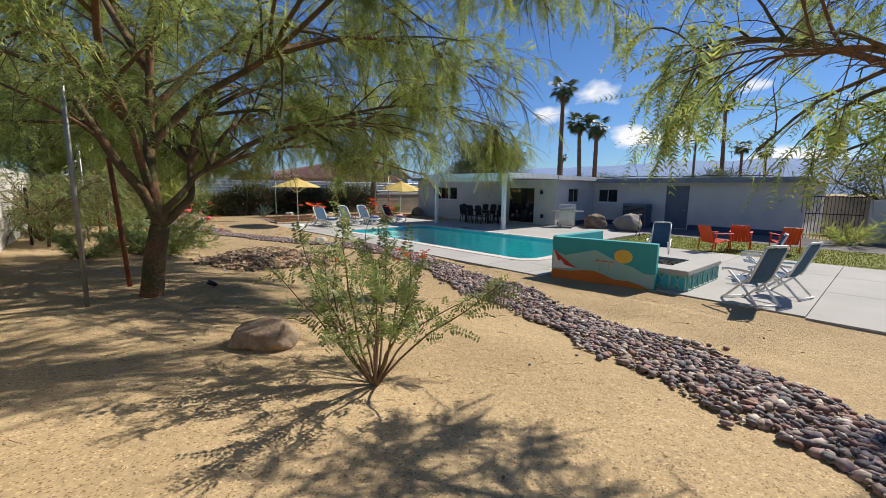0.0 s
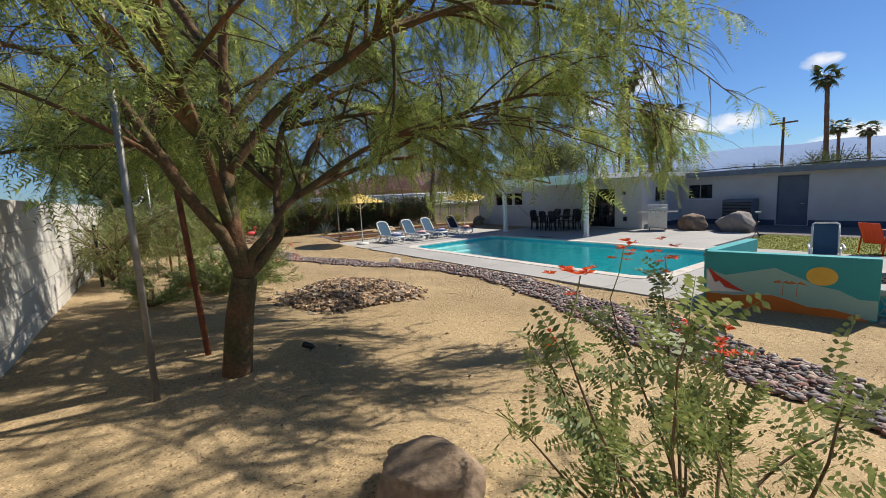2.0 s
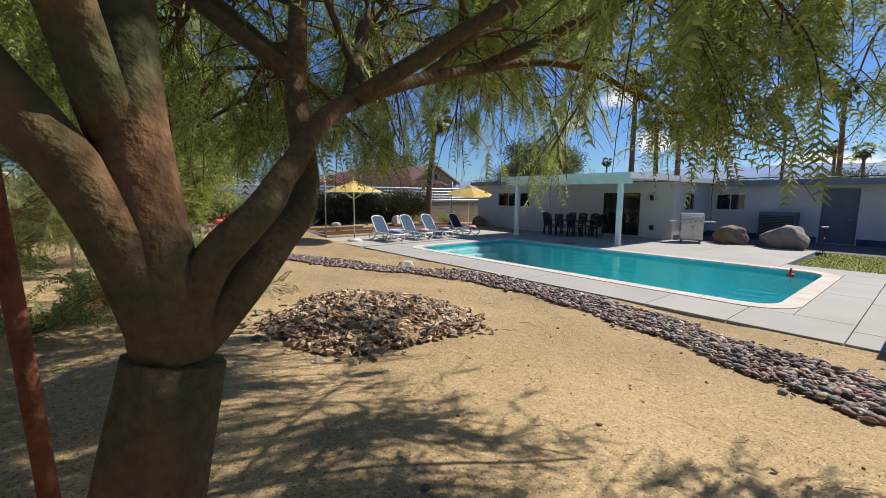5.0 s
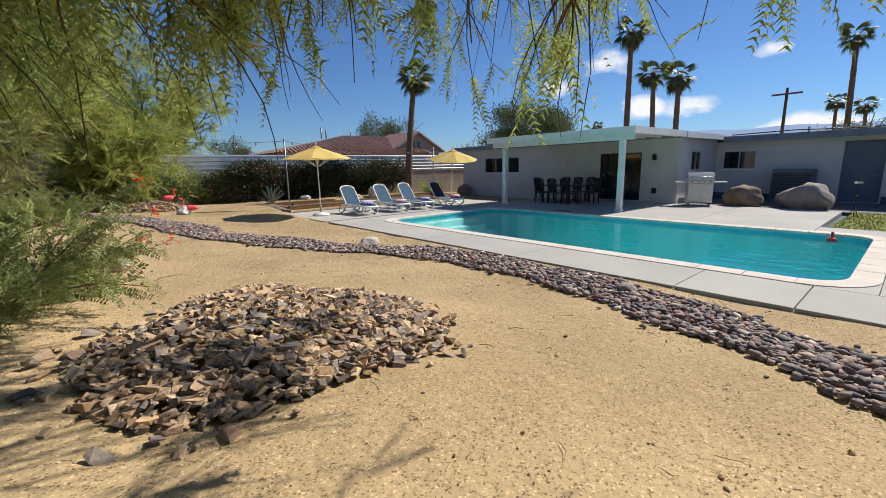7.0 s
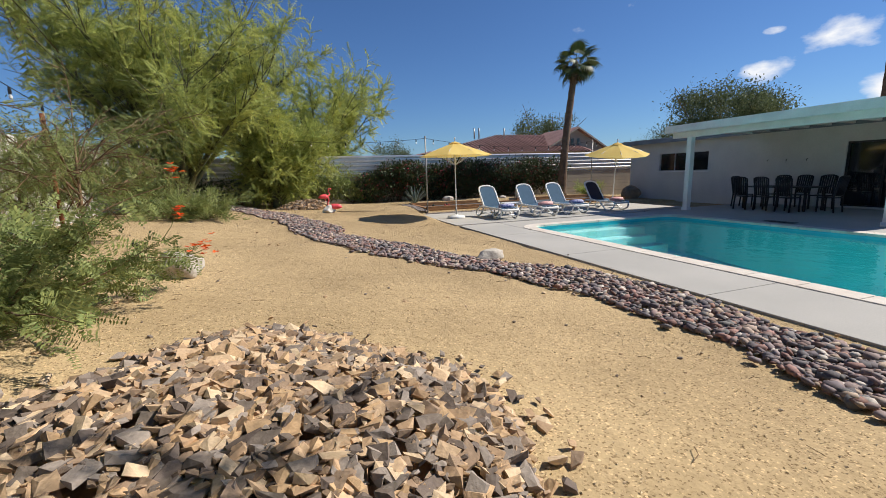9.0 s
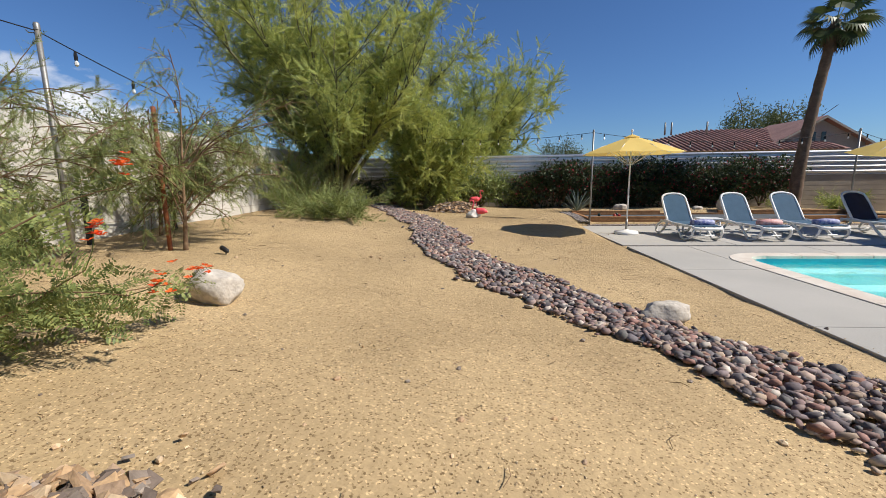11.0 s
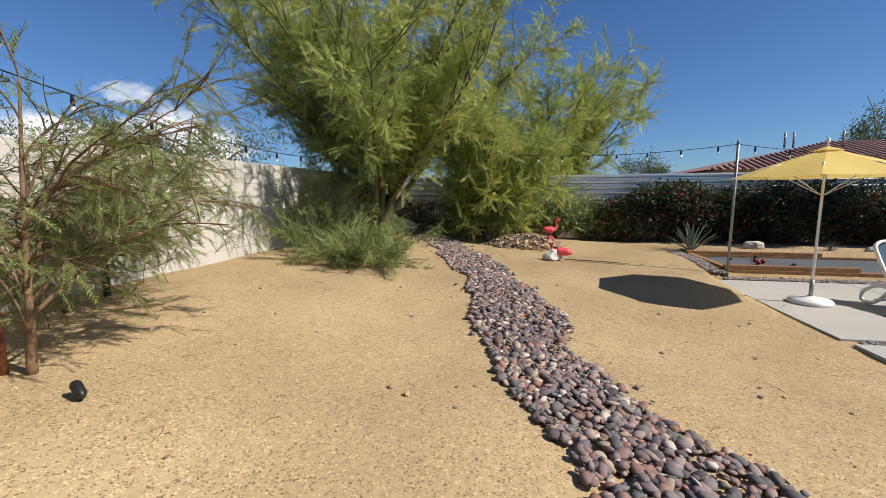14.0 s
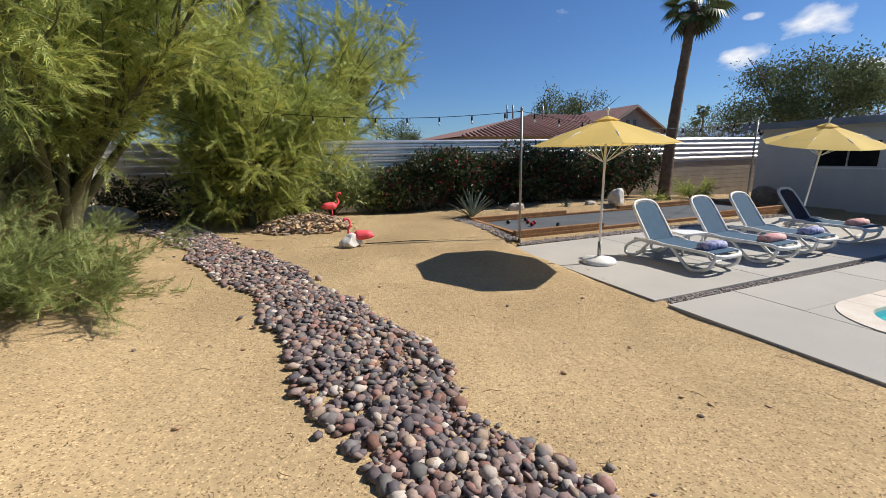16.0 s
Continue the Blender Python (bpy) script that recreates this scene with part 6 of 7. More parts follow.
def string_lights(a, b, sag, bulbs, label):
    st = empty("string_lights", a, label, "string lights")
    st.matrix_basis = Matrix()
    a, b = np.array(a, float), np.array(b, float)
    P = np.array([a + (b - a) * u - [0, 0, sag * 4 * u * (1 - u)] for u in np.linspace(0, 1, 40)])
    tube("cable", P, 0.0065, "rubber", st, 5)
    V, F = tube_np([(0, 0, 0), (0, 0, -0.05), (0, 0, -0.1)], [0.012, 0.02, 0.018], 6)
    socket = np_mesh("socket", V, F)
    bulb_me = None
    for k in range(bulbs):
        u = (k + 0.5) / bulbs
        p = a + (b - a) * u - [0, 0, sag * 4 * u * (1 - u)]
        s = put("socket", socket, "rubber", st)
        s.location = p
        if bulb_me is None:
            g = lathe("bulb", [(0.008, 0), (0.022, -0.025), (0.022, -0.05), (0.0, -0.075)], "bulb", s, 8, (0, 0, -0.1))
            bulb_me = g.data
        else:
            g = put("bulb", bulb_me, "bulb", s)


string_lights((0.94, 6.26, 3.68), (1.08, 14.32, 3.03), 0.25, 10, "black cable with clear hanging bulbs between poles")
string_lights((1.08, 14.32, 3.03), (0.4, 24.5, 2.9), 0.45, 12, "black cable with clear hanging bulbs between poles")
string_lights((3.0, 26.0, 3.1), (9.08, 23.03, 2.76), 0.2, 10, "black cable with clear hanging bulbs between poles")
string_lights((9.08, 23.03, 2.76), (16.55, 23.2, 2.66), 0.28, 12, "black cable with clear hanging bulbs between poles")
string_lights((16.55, 23.2, 2.66), (21.3, 26.0, 2.6), 0.2, 6, "black cable with clear hanging bulbs up to the house")

for (x, y, top, lean, lab) in ((1.42, 7.15, 2.4, (-0.09, 0.12), "rusty red tree stake leaning by the mesquite"), (1.37, 15.43, 2.45, (0.0, 0.0), "rusty wooden stake tied to the sapling")):
    z0 = float(ground_z(x, y))
    st = tube("tree_stake", [(x, y, z0 - 0.1), (x + lean[0] * 0.5, y + lean[1] * 0.5, (z0 + top) / 2), (x + lean[0], y + lean[1], top)], 0.03, "stake", None, 8)
    tagged(st, lab, "stake")
for x, y, h in ((0.05, 13.6, 1.35), (0.0, 15.6, 0.75), (0.1, 17.2, 0.9)):
    z0 = float(ground_z(x, y))
    st = box("fence_post", x - 0.03, x + 0.03, y - 0.03, y + 0.03, z0 - 0.1, z0 + h, "black", None, 0.005)
    tagged(st, "dark short post in front of the wall", "post", "dark posts by the wall")


def spotlight(x, y, turn):
    z0 = float(ground_z(x, y))
    s = empty("spotlight", (x, y, z0), "small dark garden spotlight on a spike", "spotlight", "garden spotlights", turn)
    tube("spike", [(0, 0, -0.05), (0, 0, 0.04)], 0.008, "black", s, 6)
    V, F = tube_np([(-0.05, 0, 0.03), (-0.02, 0, 0.045), (0.06, 0, 0.08), (0.08, 0, 0.09)], [0.012, 0.032, 0.036, 0.03], 10)
    put("head", np_mesh("head", V, F), "black", s, smooth=True)


spotlight(2.38, 6.68, 160)
spotlight(2.28, 15.28, 160)
hose = tube("drip_hose", [(5.8, 23.45, 0.24), (6.8, 23.5, 0.2), (8.0, 23.3, 0.13), (8.9, 23.1, 0.1), (9.1, 22.95, 0.02)], 0.009, "rubber", None, 6)
tagged(hose, "black cable lying across the sand", "cable")

# ---- bocce court ----
def bocce():
    c = empty("bocce_court", (9.1, 23.2, 0), "dark grey bocce court framed with brown timbers", "bocce court")
    c.matrix_basis = Matrix()
    box("surface", 9.24, 18.3, 23.34, 25.5, -0.1, 0.1, "court", c)
    for y0, y1 in ((23.2, 23.34), (25.5, 25.64)):
        x = 9.1
        while x < 18.3:
            x1 = min(x + 2.44, 18.44)
            box("timber", x + 0.003, x1 - 0.003, y0, y1, -0.1, 0.155, "timber", c, 0.008)
            x = x1
        for a, b in ((9.1, 11.55), (15.2, 18.44)) if y0 < 24 else ((9.1, 12.2), (14.2, 18.44)):
            box("top_timber", a, b, y0 + 0.01, y1 - 0.01, 0.157, 0.25, "timber", c, 0.008)
    for x0 in (9.1, 18.3):
        box("timber", x0, x0 + 0.14, 23.343, 25.497, -0.1, 0.155, "timber", c, 0.008)
        box("top_timber", x0 + 0.01, x0 + 0.13, 23.343, 25.497, 0.157, 0.2, "timber", c, 0.008)
    bm = bmesh.new()
    bmesh.ops.create_uvsphere(bm, u_segments=16, v_segments=10, radius=0.054)
    me = from_bm(bm, "bocce_ball")
    me2 = me.copy()
    for x, y, m in ((9.9, 24.95, "ball_green"), (10.35, 24.7, "ball_red"), (10.56, 25.15, "ball_green"), (10.25, 24.35, "ball_red"), (10.45, 24.55, "ball_red"), (10.8, 24.0, "ball_green"), (10.62, 23.75, "ball_green")):
        b = put("bocce_ball", me if m == "ball_green" else me2, m, smooth=True)
        b.location = (x, y, 0.154)
        tagged(b, "dark glossy bocce ball on the grey court" if m == "ball_green" else "red glossy bocce ball on the grey court", "ball", "bocce balls")


bocce()
loose_stones("gravel_edge", 4200, lambda n, r: (r.uniform(9.0, 18.3, n), r.uniform(22.87, 23.19, n)), 0.03, "gravel", "mixed gravel edging beside the bocce timbers", "gravel", zf=lambda x, y: 0 * x + 0.0, seed=12)
loose_stones("gravel_edge", 900, lambda n, r: (r.uniform(8.75, 9.09, n), r.uniform(23.0, 26.2, n)), 0.03, "gravel", "mixed gravel edging beside the bocce timbers", "gravel", seed=13)


# ---- umbrellas and loungers ----
def umbrella(x, y, lean, label):
    u = empty("patio_umbrella", (x, y, 0), label, "umbrella", "yellow umbrellas", 14)
    lathe("base", [(0.0, 0.0), (0.29, 0.0), (0.3, 0.035), (0.27, 0.075), (0.08, 0.1), (0.05, 0.12), (0.0, 0.12)], "plastic", u, 28)
    tilt = Matrix.Rotation(lean[0], 4, "Y") @ Matrix.Rotation(lean[1], 4, "X")
    pole = tube("pole", [(0, 0, 0.1), (0, 0, 1.3), (0, 0, 2.47)], 0.02, "plastic", u, 10)
    pole.matrix_basis = tilt
    tube("collar", [(0, 0, 0.1), (0, 0, 0.38)], 0.03, "steel", u, 10)
    R, rim, top = 1.21, 2.03, 2.44
    V, F = [], []
    rings = [(0.08, top), (0.4, top - 0.11), (0.8, top - 0.25), (1.05, top - 0.345), (R, rim)]
    for k in range(16):
        a = k * math.pi / 8
        for rr, z in rings:
            q = rr * (1.0 if k % 2 == 0 else 0.93)
            V.append([q * math.cos(a), q * math.sin(a), z - (0.0 if k % 2 == 0 else 0.012 * rr)])
    n = len(rings)
    for k in range(16):
        for i in range(n - 1):
            F.append([k * n + i, ((k + 1) % 16) * n + i, ((k + 1) % 16) * n + i + 1, k * n + i + 1])
    can = put("canopy", np_mesh("canopy", np.array(V), np.array(F)), "canvas", u, "yellow canvas canopy of eight panels")
    can.matrix_basis = tilt
    V = [[0, 0, top + 0.06]] + [[0.2 * math.cos(k * math.pi / 4), 0.2 * math.sin(k * math.pi / 4), top - 0.015] for k in range(8)]
    vent = put("vent", np_mesh("vent", np.array(V), np.array([[0, 1 + k, 1 + (k + 1) % 8] for k in range(8)])), "canvas", can)
    for k in range(8):
        a = k * math.pi / 4
        c, s = math.cos(a), math.sin(a)
        rib = tube("rib", [(0.05 * c, 0.05 * s, top - 0.05), (0.8 * c, 0.8 * s, top - 0.245), ((R - 0.02) * c, (R - 0.02) * s, rim - 0.015)], 0.008, "plastic", u, 5)
        rib.matrix_basis = tilt
        strut = tube("strut", [(0.03 * c, 0.03 * s, 1.75), (0.75 * c, 0.75 * s, top - 0.25)], 0.007, "plastic", rib, 5)
    fin = lathe("finial", [(0.0, 0.13), (0.025, 0.11), (0.03, 0.08), (0.012, 0.05), (0.02, 0.0)], "plastic", u, 10, (0, 0, top + 0.06))
    fin.matrix_basis = tilt
    return u


umbrella(9.49, 21.04, (0.0, 0.0), "open yellow canvas umbrella on a white round base")
umbrella(16.55, 21.85, (-0.1, 0.12), "tilted open yellow canvas umbrella on a white round base")


def lounger(x, y, rz, label, dark=False):
    """Foot at -y, head at +y. White moulded frame, blue sling; dark paints umbrella shade on the back."""
    L = empty("sun_lounger", (x, y, 0), label, "sun lounger", "sun loungers by the pool", rz)
    for s in (-1, 1):
        X = s * 0.31
        rail = spline([(X, -0.98, 0.3), (X, -0.9, 0.33), (X, -0.4, 0.33), (X, 0.25, 0.33), (X, 0.5, 0.34)], 6)
        V, F = tube_np(rail, 0.028, 8)
        put("side_rail", np_mesh("side_rail", V, F), "plastic", L, smooth=True)
        # looped front leg and swept rear leg
        loop = spline([(X, -0.25, 0.32), (X * 1.08, -0.5, 0.12), (X * 1.08, -0.62, 0.03), (X * 1.08, -0.78, 0.03), (X * 1.06, -0.95, 0.12), (X, -1.0, 0.27)], 6)
        V, F = tube_np(loop, 0.027, 8)
        put("front_leg", np_mesh("front_leg", V, F), "plastic", L, smooth=True)
        loop = spline([(X, -0.15, 0.32), (X * 1.1, 0.1, 0.36), (X * 1.12, 0.38, 0.33), (X * 1.12, 0.62, 0.2), (X * 1.1, 0.66, 0.06), (X * 1.08, 0.52, 0.03), (X * 1.06, 0.36, 0.1), (X, 0.2, 0.3)], 6)
        V, F = tube_np(loop, 0.027, 8)
        put("rear_leg", np_mesh("rear_leg", V, F), "plastic", L, smooth=True)
    V, F = tube_np(spline([(-0.31, -0.98, 0.3), (-0.2, -1.04, 0.29), (0, -1.06, 0.29), (0.2, -1.04, 0.29), (0.31, -0.98, 0.3)], 5), 0.035, 8)
    put("foot_rail", np_mesh("foot_rail", V, F), "plastic", L, smooth=True)
    for yy in (-0.7, 0.42):
        tube("cross_bar", [(-0.33, yy, 0.1), (0, yy, 0.1), (0.33, yy, 0.1)], 0.018, "plastic", L)
    back = Matrix.Translation((0, 0.2, 0.35)) @ Matrix.Rotation(radians(55), 4, "X")
    V, F = tube_np(spline([(-0.3, 0.0, 0), (-0.3, 0.5, 0), (-0.27, 0.72, 0), (-0.12, 0.8, 0), (0.12, 0.8, 0), (0.27, 0.72, 0), (0.3, 0.5, 0), (0.3, 0.0, 0)], 6), 0.028, 8)
    bf = put("back_frame", np_mesh("back_frame", V, F), "plastic", L, smooth=True)
    bf.matrix_basis = back
    bm = bmesh.new()
    outline = [(-0.275, 0.0), (-0.275, 0.5), (-0.245, 0.7), (-0.11, 0.77), (0.11, 0.77), (0.245, 0.7), (0.275, 0.5), (0.275, 0.0)]
    f = bm.faces.new([bm.verts.new((a, b, -0.008)) for a, b in outline])
    ex = bmesh.ops.extrude_face_region(bm, geom=[f])
    bmesh.ops.translate(bm, vec=(0, 0, 0.016), verts=[g for g in ex["geom"] if isinstance(g, bmesh.types.BMVert)])
    # a dark back has the umbrella's shade painted in, the seat has not
    bs = put("back_sling", from_bm(bm, "back_sling"), "sling_shaded" if dark else "sling", L, "navy woven sling")
    bs.matrix_basis = back
    box("seat_sling", -0.285, 0.285, -0.99, 0.2, 0.335, 0.352, "sling", L, 0.004)
    return L


SPOTS = ((10.72, 20.65, -3, False, "towel_blue"), (12.14, 20.62, -3, False, "towel_pink"), (13.4, 20.72, -3, False, "towel_blue"), (15.2, 20.87, -3, True, "towel_pink"))
for x, y, rz, dark, tw in SPOTS:
    lounger(x, y, -rz, "white plastic sun lounger with raised navy sling back", dark)
    q = pose(x, y, 0, 0, 0, -rz) @ Vector((0.02, -0.72, 0.41))
    V, F = [], []
    roll = []
    for k in range(3):
        roll.append(tube_np([(-0.24, 0.0, 0), (-0.22, 0, 0), (0, 0.0, 0.01), (0.22, 0, 0), (0.24, 0, 0)], np.array([0.03, 0.062, 0.066, 0.062, 0.03]) * (1 - 0.05 * k), 12))
        roll[-1] = (roll[-1][0] + [0, (k - 1) * 0.055, -0.012 * abs(k - 1)], roll[-1][1])
    V, F = join_np(roll)
    t = put("towel", np_mesh("towel", V, F), tw, smooth=True)
    t.matrix_basis = Matrix.Translation(q) @ Matrix.Rotation(radians(-rz), 4, "Z")
    tagged(t, "rolled blue and white towel on a sun lounger" if tw == "towel_blue" else "rolled pink towel on a sun lounger", "towel", "rolled towels")

tbl = empty("side_table", (11.42, 20.9, 0), "low white plastic side table between loungers", "side table", "", -9)
box("tabletop", -0.26, 0.26, -0.22, 0.22, 0.38, 0.42, "plastic", tbl, 0.012)
for a in (-0.21, 0.21):
    for b in (-0.17, 0.17):
        tube("leg", [(a, b, 0.0), (a * 0.95, b * 0.95, 0.38)], 0.02, "plastic", tbl)


# ---- mural wall and fire pit ----
def mural():
    mu = empty("mural_wall", (9.8, 3.28, 0), "low painted wall with orange dunes, teal sky and sun", "mural wall")
    mu.matrix_basis = Matrix()
    A, B = Vector((9.805, 3.28, 0)), Vector((9.355, 5.48, 0))
    L = (B - A).length
    ang = math.atan2((B - A).y, (B - A).x)
    m = Matrix.Translation(A) @ Matrix.Rotation(ang, 4, "Z")
    body = put("body", from_bm(box_bm(0, L, -0.2, 0.0, -0.12, 0.94, 0.012), "body"), "teal", mu)
    body.matrix_basis = m

    def paint(name, pts, material, proud):
        """A flat painted field on the garden face; points in metres along and up."""
        bm = bmesh.new()
        f = bm.faces.new([bm.verts.new((a, proud, z)) for a, z in pts])
        ob = put(name, from_bm(bm, name), material, mu)
        ob.matrix_basis = m

    e = 0.012
    hills = [(L - e, 0.12), (L - e, 0.62), (L * 0.86, 0.52), (L * 0.7, 0.62), (L * 0.55, 0.71), (L * 0.42, 0.58), (L * 0.3, 0.46), (L * 0.2, 0.42), (L * 0.1, 0.30), (e, 0.30), (e, 0.0), (L * 0.3, 0.0), (L - e, 0.0)]
    paint("painted_sea", hills, "sea", 0.003)
    paint("painted_sun", [(L * 0.29 + 0.19 * math.cos(k * 0.2618), 0.62 + 0.15 * math.sin(k * 0.2618)) for k in range(24)], "sunny", 0.0045)
    dunes = [(L - e, -0.1), (L - e, 0.17), (L * 0.8, 0.17), (L * 0.66, 0.22), (L * 0.56, 0.235), (L * 0.45, 0.17), (L * 0.36, 0.10), (L * 0.22, 0.10), (L * 0.1, 0.04), (e, -0.06), (e, -0.1)]
    paint("painted_dune", dunes, "dune", 0.006)
    paint("painted_mountain", [(L * 0.985, 0.66), (L * 0.93, 0.38), (L * 0.9, 0.41), (L * 0.86, 0.3), (L * 0.72, 0.24), (L * 0.8, 0.34), (L * 0.92, 0.52)], "redpaint", 0.0075)
    paint("painted_snow", [(L * 0.985, 0.6), (L * 0.985, 0.2), (L * 0.74, 0.235), (L * 0.86, 0.29), (L * 0.9, 0.4), (L * 0.93, 0.37)], "plastic", 0.0065)
    for c in (0.5, 0.42):
        for k in range(5):
            a = math.radians(20 + 35 * k)
            paint("painted_palm", [(L * c, 0.47), (L * c + 0.1 * math.cos(a) + 0.02, 0.47 + 0.05 * math.sin(a)), (L * c + 0.14 * math.cos(a), 0.44 + 0.03 * math.sin(a))], "dune", 0.0085)
        paint("painted_trunk", [(L * c - 0.006, 0.25), (L * c + 0.006, 0.25), (L * c + 0.004, 0.47), (L * c - 0.004, 0.47)], "dune", 0.0085)
    # return wall
    ret = box("return_wall", 9.58, 11.6, 5.4, 5.6, -0.12, 0.94, "teal", mu, 0.012)
    bm = bmesh.new()
    bm.faces.new([bm.verts.new(v) for v in ((9.6, 5.396, -0.1), (11.58, 5.396, -0.1), (11.58, 5.396, 0.72), (11.0, 5.396, 0.45), (10.4, 5.396, 0.3), (9.6, 5.396, 0.2))])
    put("painted_dune", from_bm(bm, "painted_dune"), "dune", ret)


mural()


def fire_pit():
    fp = empty("fire_pit", (11.0, 3.4, 0), "square fire pit with white slab and teal breeze blocks", "fire pit")
    fp.matrix_basis = Matrix()
    x0, x1, y0, y1, h = 10.05, 12.15, 2.75, 4.6, 0.34
    box("base", x0 + 0.06, x1 - 0.06, y0 + 0.06, y1 - 0.06, 0.0, h, "white", fp)
    t = 0.5
    for a, b, c, d in ((x0, x1, y0, y0 + t), (x0, x1, y1 - t, y1), (x0, x0 + t, y0 + t, y1 - t), (x1 - t, x1, y0 + t, y1 - t)):
        box("top_slab", a, b, c, d, h, h + 0.09, "concrete", fp, 0.008)
    ring = np.linspace(0, 2 * np.pi, 21)

    def block(origin, ax):
        """One breeze block: a square rim, a ring and a cross before aqua ground."""
        o, u = np.array(origin, float), np.array(ax, float)
        nrm = np.array([-u[1], u[0], 0]) if abs(u[1]) > 0.5 else np.array([0, -1.0, 0])
        if abs(u[1]) > 0.5:
            nrm = np.array([-1.0, 0, 0])
        s = 0.3
        parts = []
        for k in range(4):
            c = [(0, 0), (s, 0), (s, s), (0, s), (0, 0)]
            p, q = c[k], c[k + 1]
            parts.append(tube_np([o + u * p[0] + [0, 0, p[1]] + nrm * 0.02, o + u * q[0] + [0, 0, q[1]] + nrm * 0.02], 0.018, 4))
        for cx in (0.0, s):
            arc = np.linspace(-math.pi / 2, math.pi / 2, 9) if cx == 0 else np.linspace(math.pi / 2, 3 * math.pi / 2, 9)
            parts.append(tube_np([o + u * (cx + 0.15 * math.cos(a)) + [0, 0, s / 2 + 0.15 * math.sin(a)] + nrm * 0.02 for a in arc], 0.014, 4))
        V, F = join_np(parts)
        put("breeze_block", np_mesh("breeze_block", V, F), "sea", fp, "teal pierced breeze block")

    box("aqua_panel", x0 + 0.045, x0 + 0.058, y0 + 0.03, y0 + 1.7, 0.01, h, "aqua", fp)
    box("aqua_panel", x0 + 0.06, x1 - 0.06, y0 + 0.045, y0 + 0.058, 0.01, h, "aqua", fp)
    for k in range(5):
        block((x0 + 0.045, y0 + 0.05 + 0.31 * k, 0.02), (0, 1, 0))
    for k in range(6):
        block((x0 + 0.1 + 0.32 * k, y0 + 0.045, 0.02), (1, 0, 0))
    lava = loose_stones("lava_rock", 380, lambda n, r: (r.uniform(x0 + t, x1 - t, n), r.uniform(y0 + t, y1 - t, n)), 0.06, "lava", "", "", fp, lambda x, y: 0 * x + h - 0.01, 21)


fire_pit()


# ---- chairs ----
def sling_chair(x, y, rz, label):
    """A folding high-backed chair with crossed white legs; it faces -y before turning."""
    c = empty("folding_chair", (x, y, 0), label, "chair", "folding chairs round the fire pit", rz)
    for s in (-1, 1):
        X = 0.27 * s
        tube("leg", [(X, -0.33, 0.0), (X, 0.05, 0.36), (X, 0.22, 0.55)], 0.021, "plastic", c)
        tube("leg", [(X * 0.9, 0.4, 0.0), (X * 0.9, 0.1, 0.3), (X * 0.9, -0.25, 0.56)], 0.021, "plastic", c)
        arm = spline([(X * 1.05, 0.22, 0.62), (X * 1.1, 0.0, 0.62), (X * 1.1, -0.28, 0.6), (X * 1.08, -0.34, 0.57)], 5)
        V, F = tube_np(arm, 0.024, 8)
        put("armrest", np_mesh("armrest", V, F), "plastic", c, smooth=True)
        tube("back_post", [(X * 0.88, 0.16, 0.42), (X * 0.88, 0.3, 0.75), (X * 0.86, 0.42, 1.06)], 0.019, "plastic", c)
    tube("top_rail", [(-0.24, 0.42, 1.06), (-0.18, 0.435, 1.1), (0.18, 0.435, 1.1), (0.24, 0.42, 1.06)], 0.02, "plastic", c)
    for yy, z in ((-0.33, 0.03), (0.4, 0.03)):
        tube("foot_bar", [(-0.26, yy, z), (0, yy, z), (0.26, yy, z)], 0.018, "plastic", c)
    bm = bmesh.new()
    pts = [(-0.28, 0.43), (0.1, 0.38), (0.2, 0.5), (0.3, 0.76), (0.41, 1.05)]
    rows = [[bm.verts.new((sx * 0.215, yy, z)) for sx in (-1, 1)] for yy, z in pts]
    rows2 = [[bm.verts.new((sx * 0.215, yy - 0.012, z + 0.012)) for sx in (-1, 1)] for yy, z in pts]
    for a, b, p, q in zip(rows, rows[1:], rows2, rows2[1:]):
        bm.faces.new((a[0], a[1], b[1], b[0]))
        bm.faces.new((p[0], q[0], q[1], p[1]))
        bm.faces.new((a[0], b[0], q[0], p[0]))
        bm.faces.new((a[1], p[1], q[1], b[1]))
    put("sling", from_bm(bm, "sling"), "sling", c, "navy woven sling")
    return c


sling_chair(10.2, 1.75, 150, "white folding chair with navy sling, facing the fire pit")
sling_chair(12.7, 2.15, 195, "white folding chair with navy sling, facing the fire pit")
sling_chair(13.7, 4.75, -75, "white folding chair with navy sling, back to the lawn")
sling_chair(11.35, 1.45, 165, "white folding chair with navy sling, on the pool paving")


def orange_chair(x, y, rz):
    c = empty("lounge_chair", (x, y, 0), "red-orange painted metal lounge chair by the lawn", "chair", "orange lounge chairs", rz)
    for sx in (-0.3, 0.3):
        tube("front_leg", [(sx, -0.35, 0), (sx, -0.33, 0.6)], 0.02, "orange", c)
        tube("rear_leg", [(sx, 0.38, 0), (sx, 0.3, 0.58)], 0.02, "orange", c)
        box("armrest", sx - 0.04, sx + 0.04, -0.4, 0.32, 0.6, 0.625, "orange", c, 0.008)
    for k in range(6):
        y0 = -0.34 + 0.1 * k
        box("seat_slat", -0.28, 0.28, y0, y0 + 0.085, 0.36 - 0.015 * k, 0.38 - 0.015 * k, "orange", c, 0.004)
    for k in range(5):
        s = put("back_slat", from_bm(box_bm(-0.27 + 0.11 * k, -0.17 + 0.11 * k, -0.01, 0.01, 0, 0.62, 0.004), "back_slat"), "orange", c)
        s.matrix_basis = Matrix.Translation((0, 0.26, 0.3)) @ Matrix.Rotation(radians(-22), 4, "X")


orange_chair(17.4, 4.35, 60)
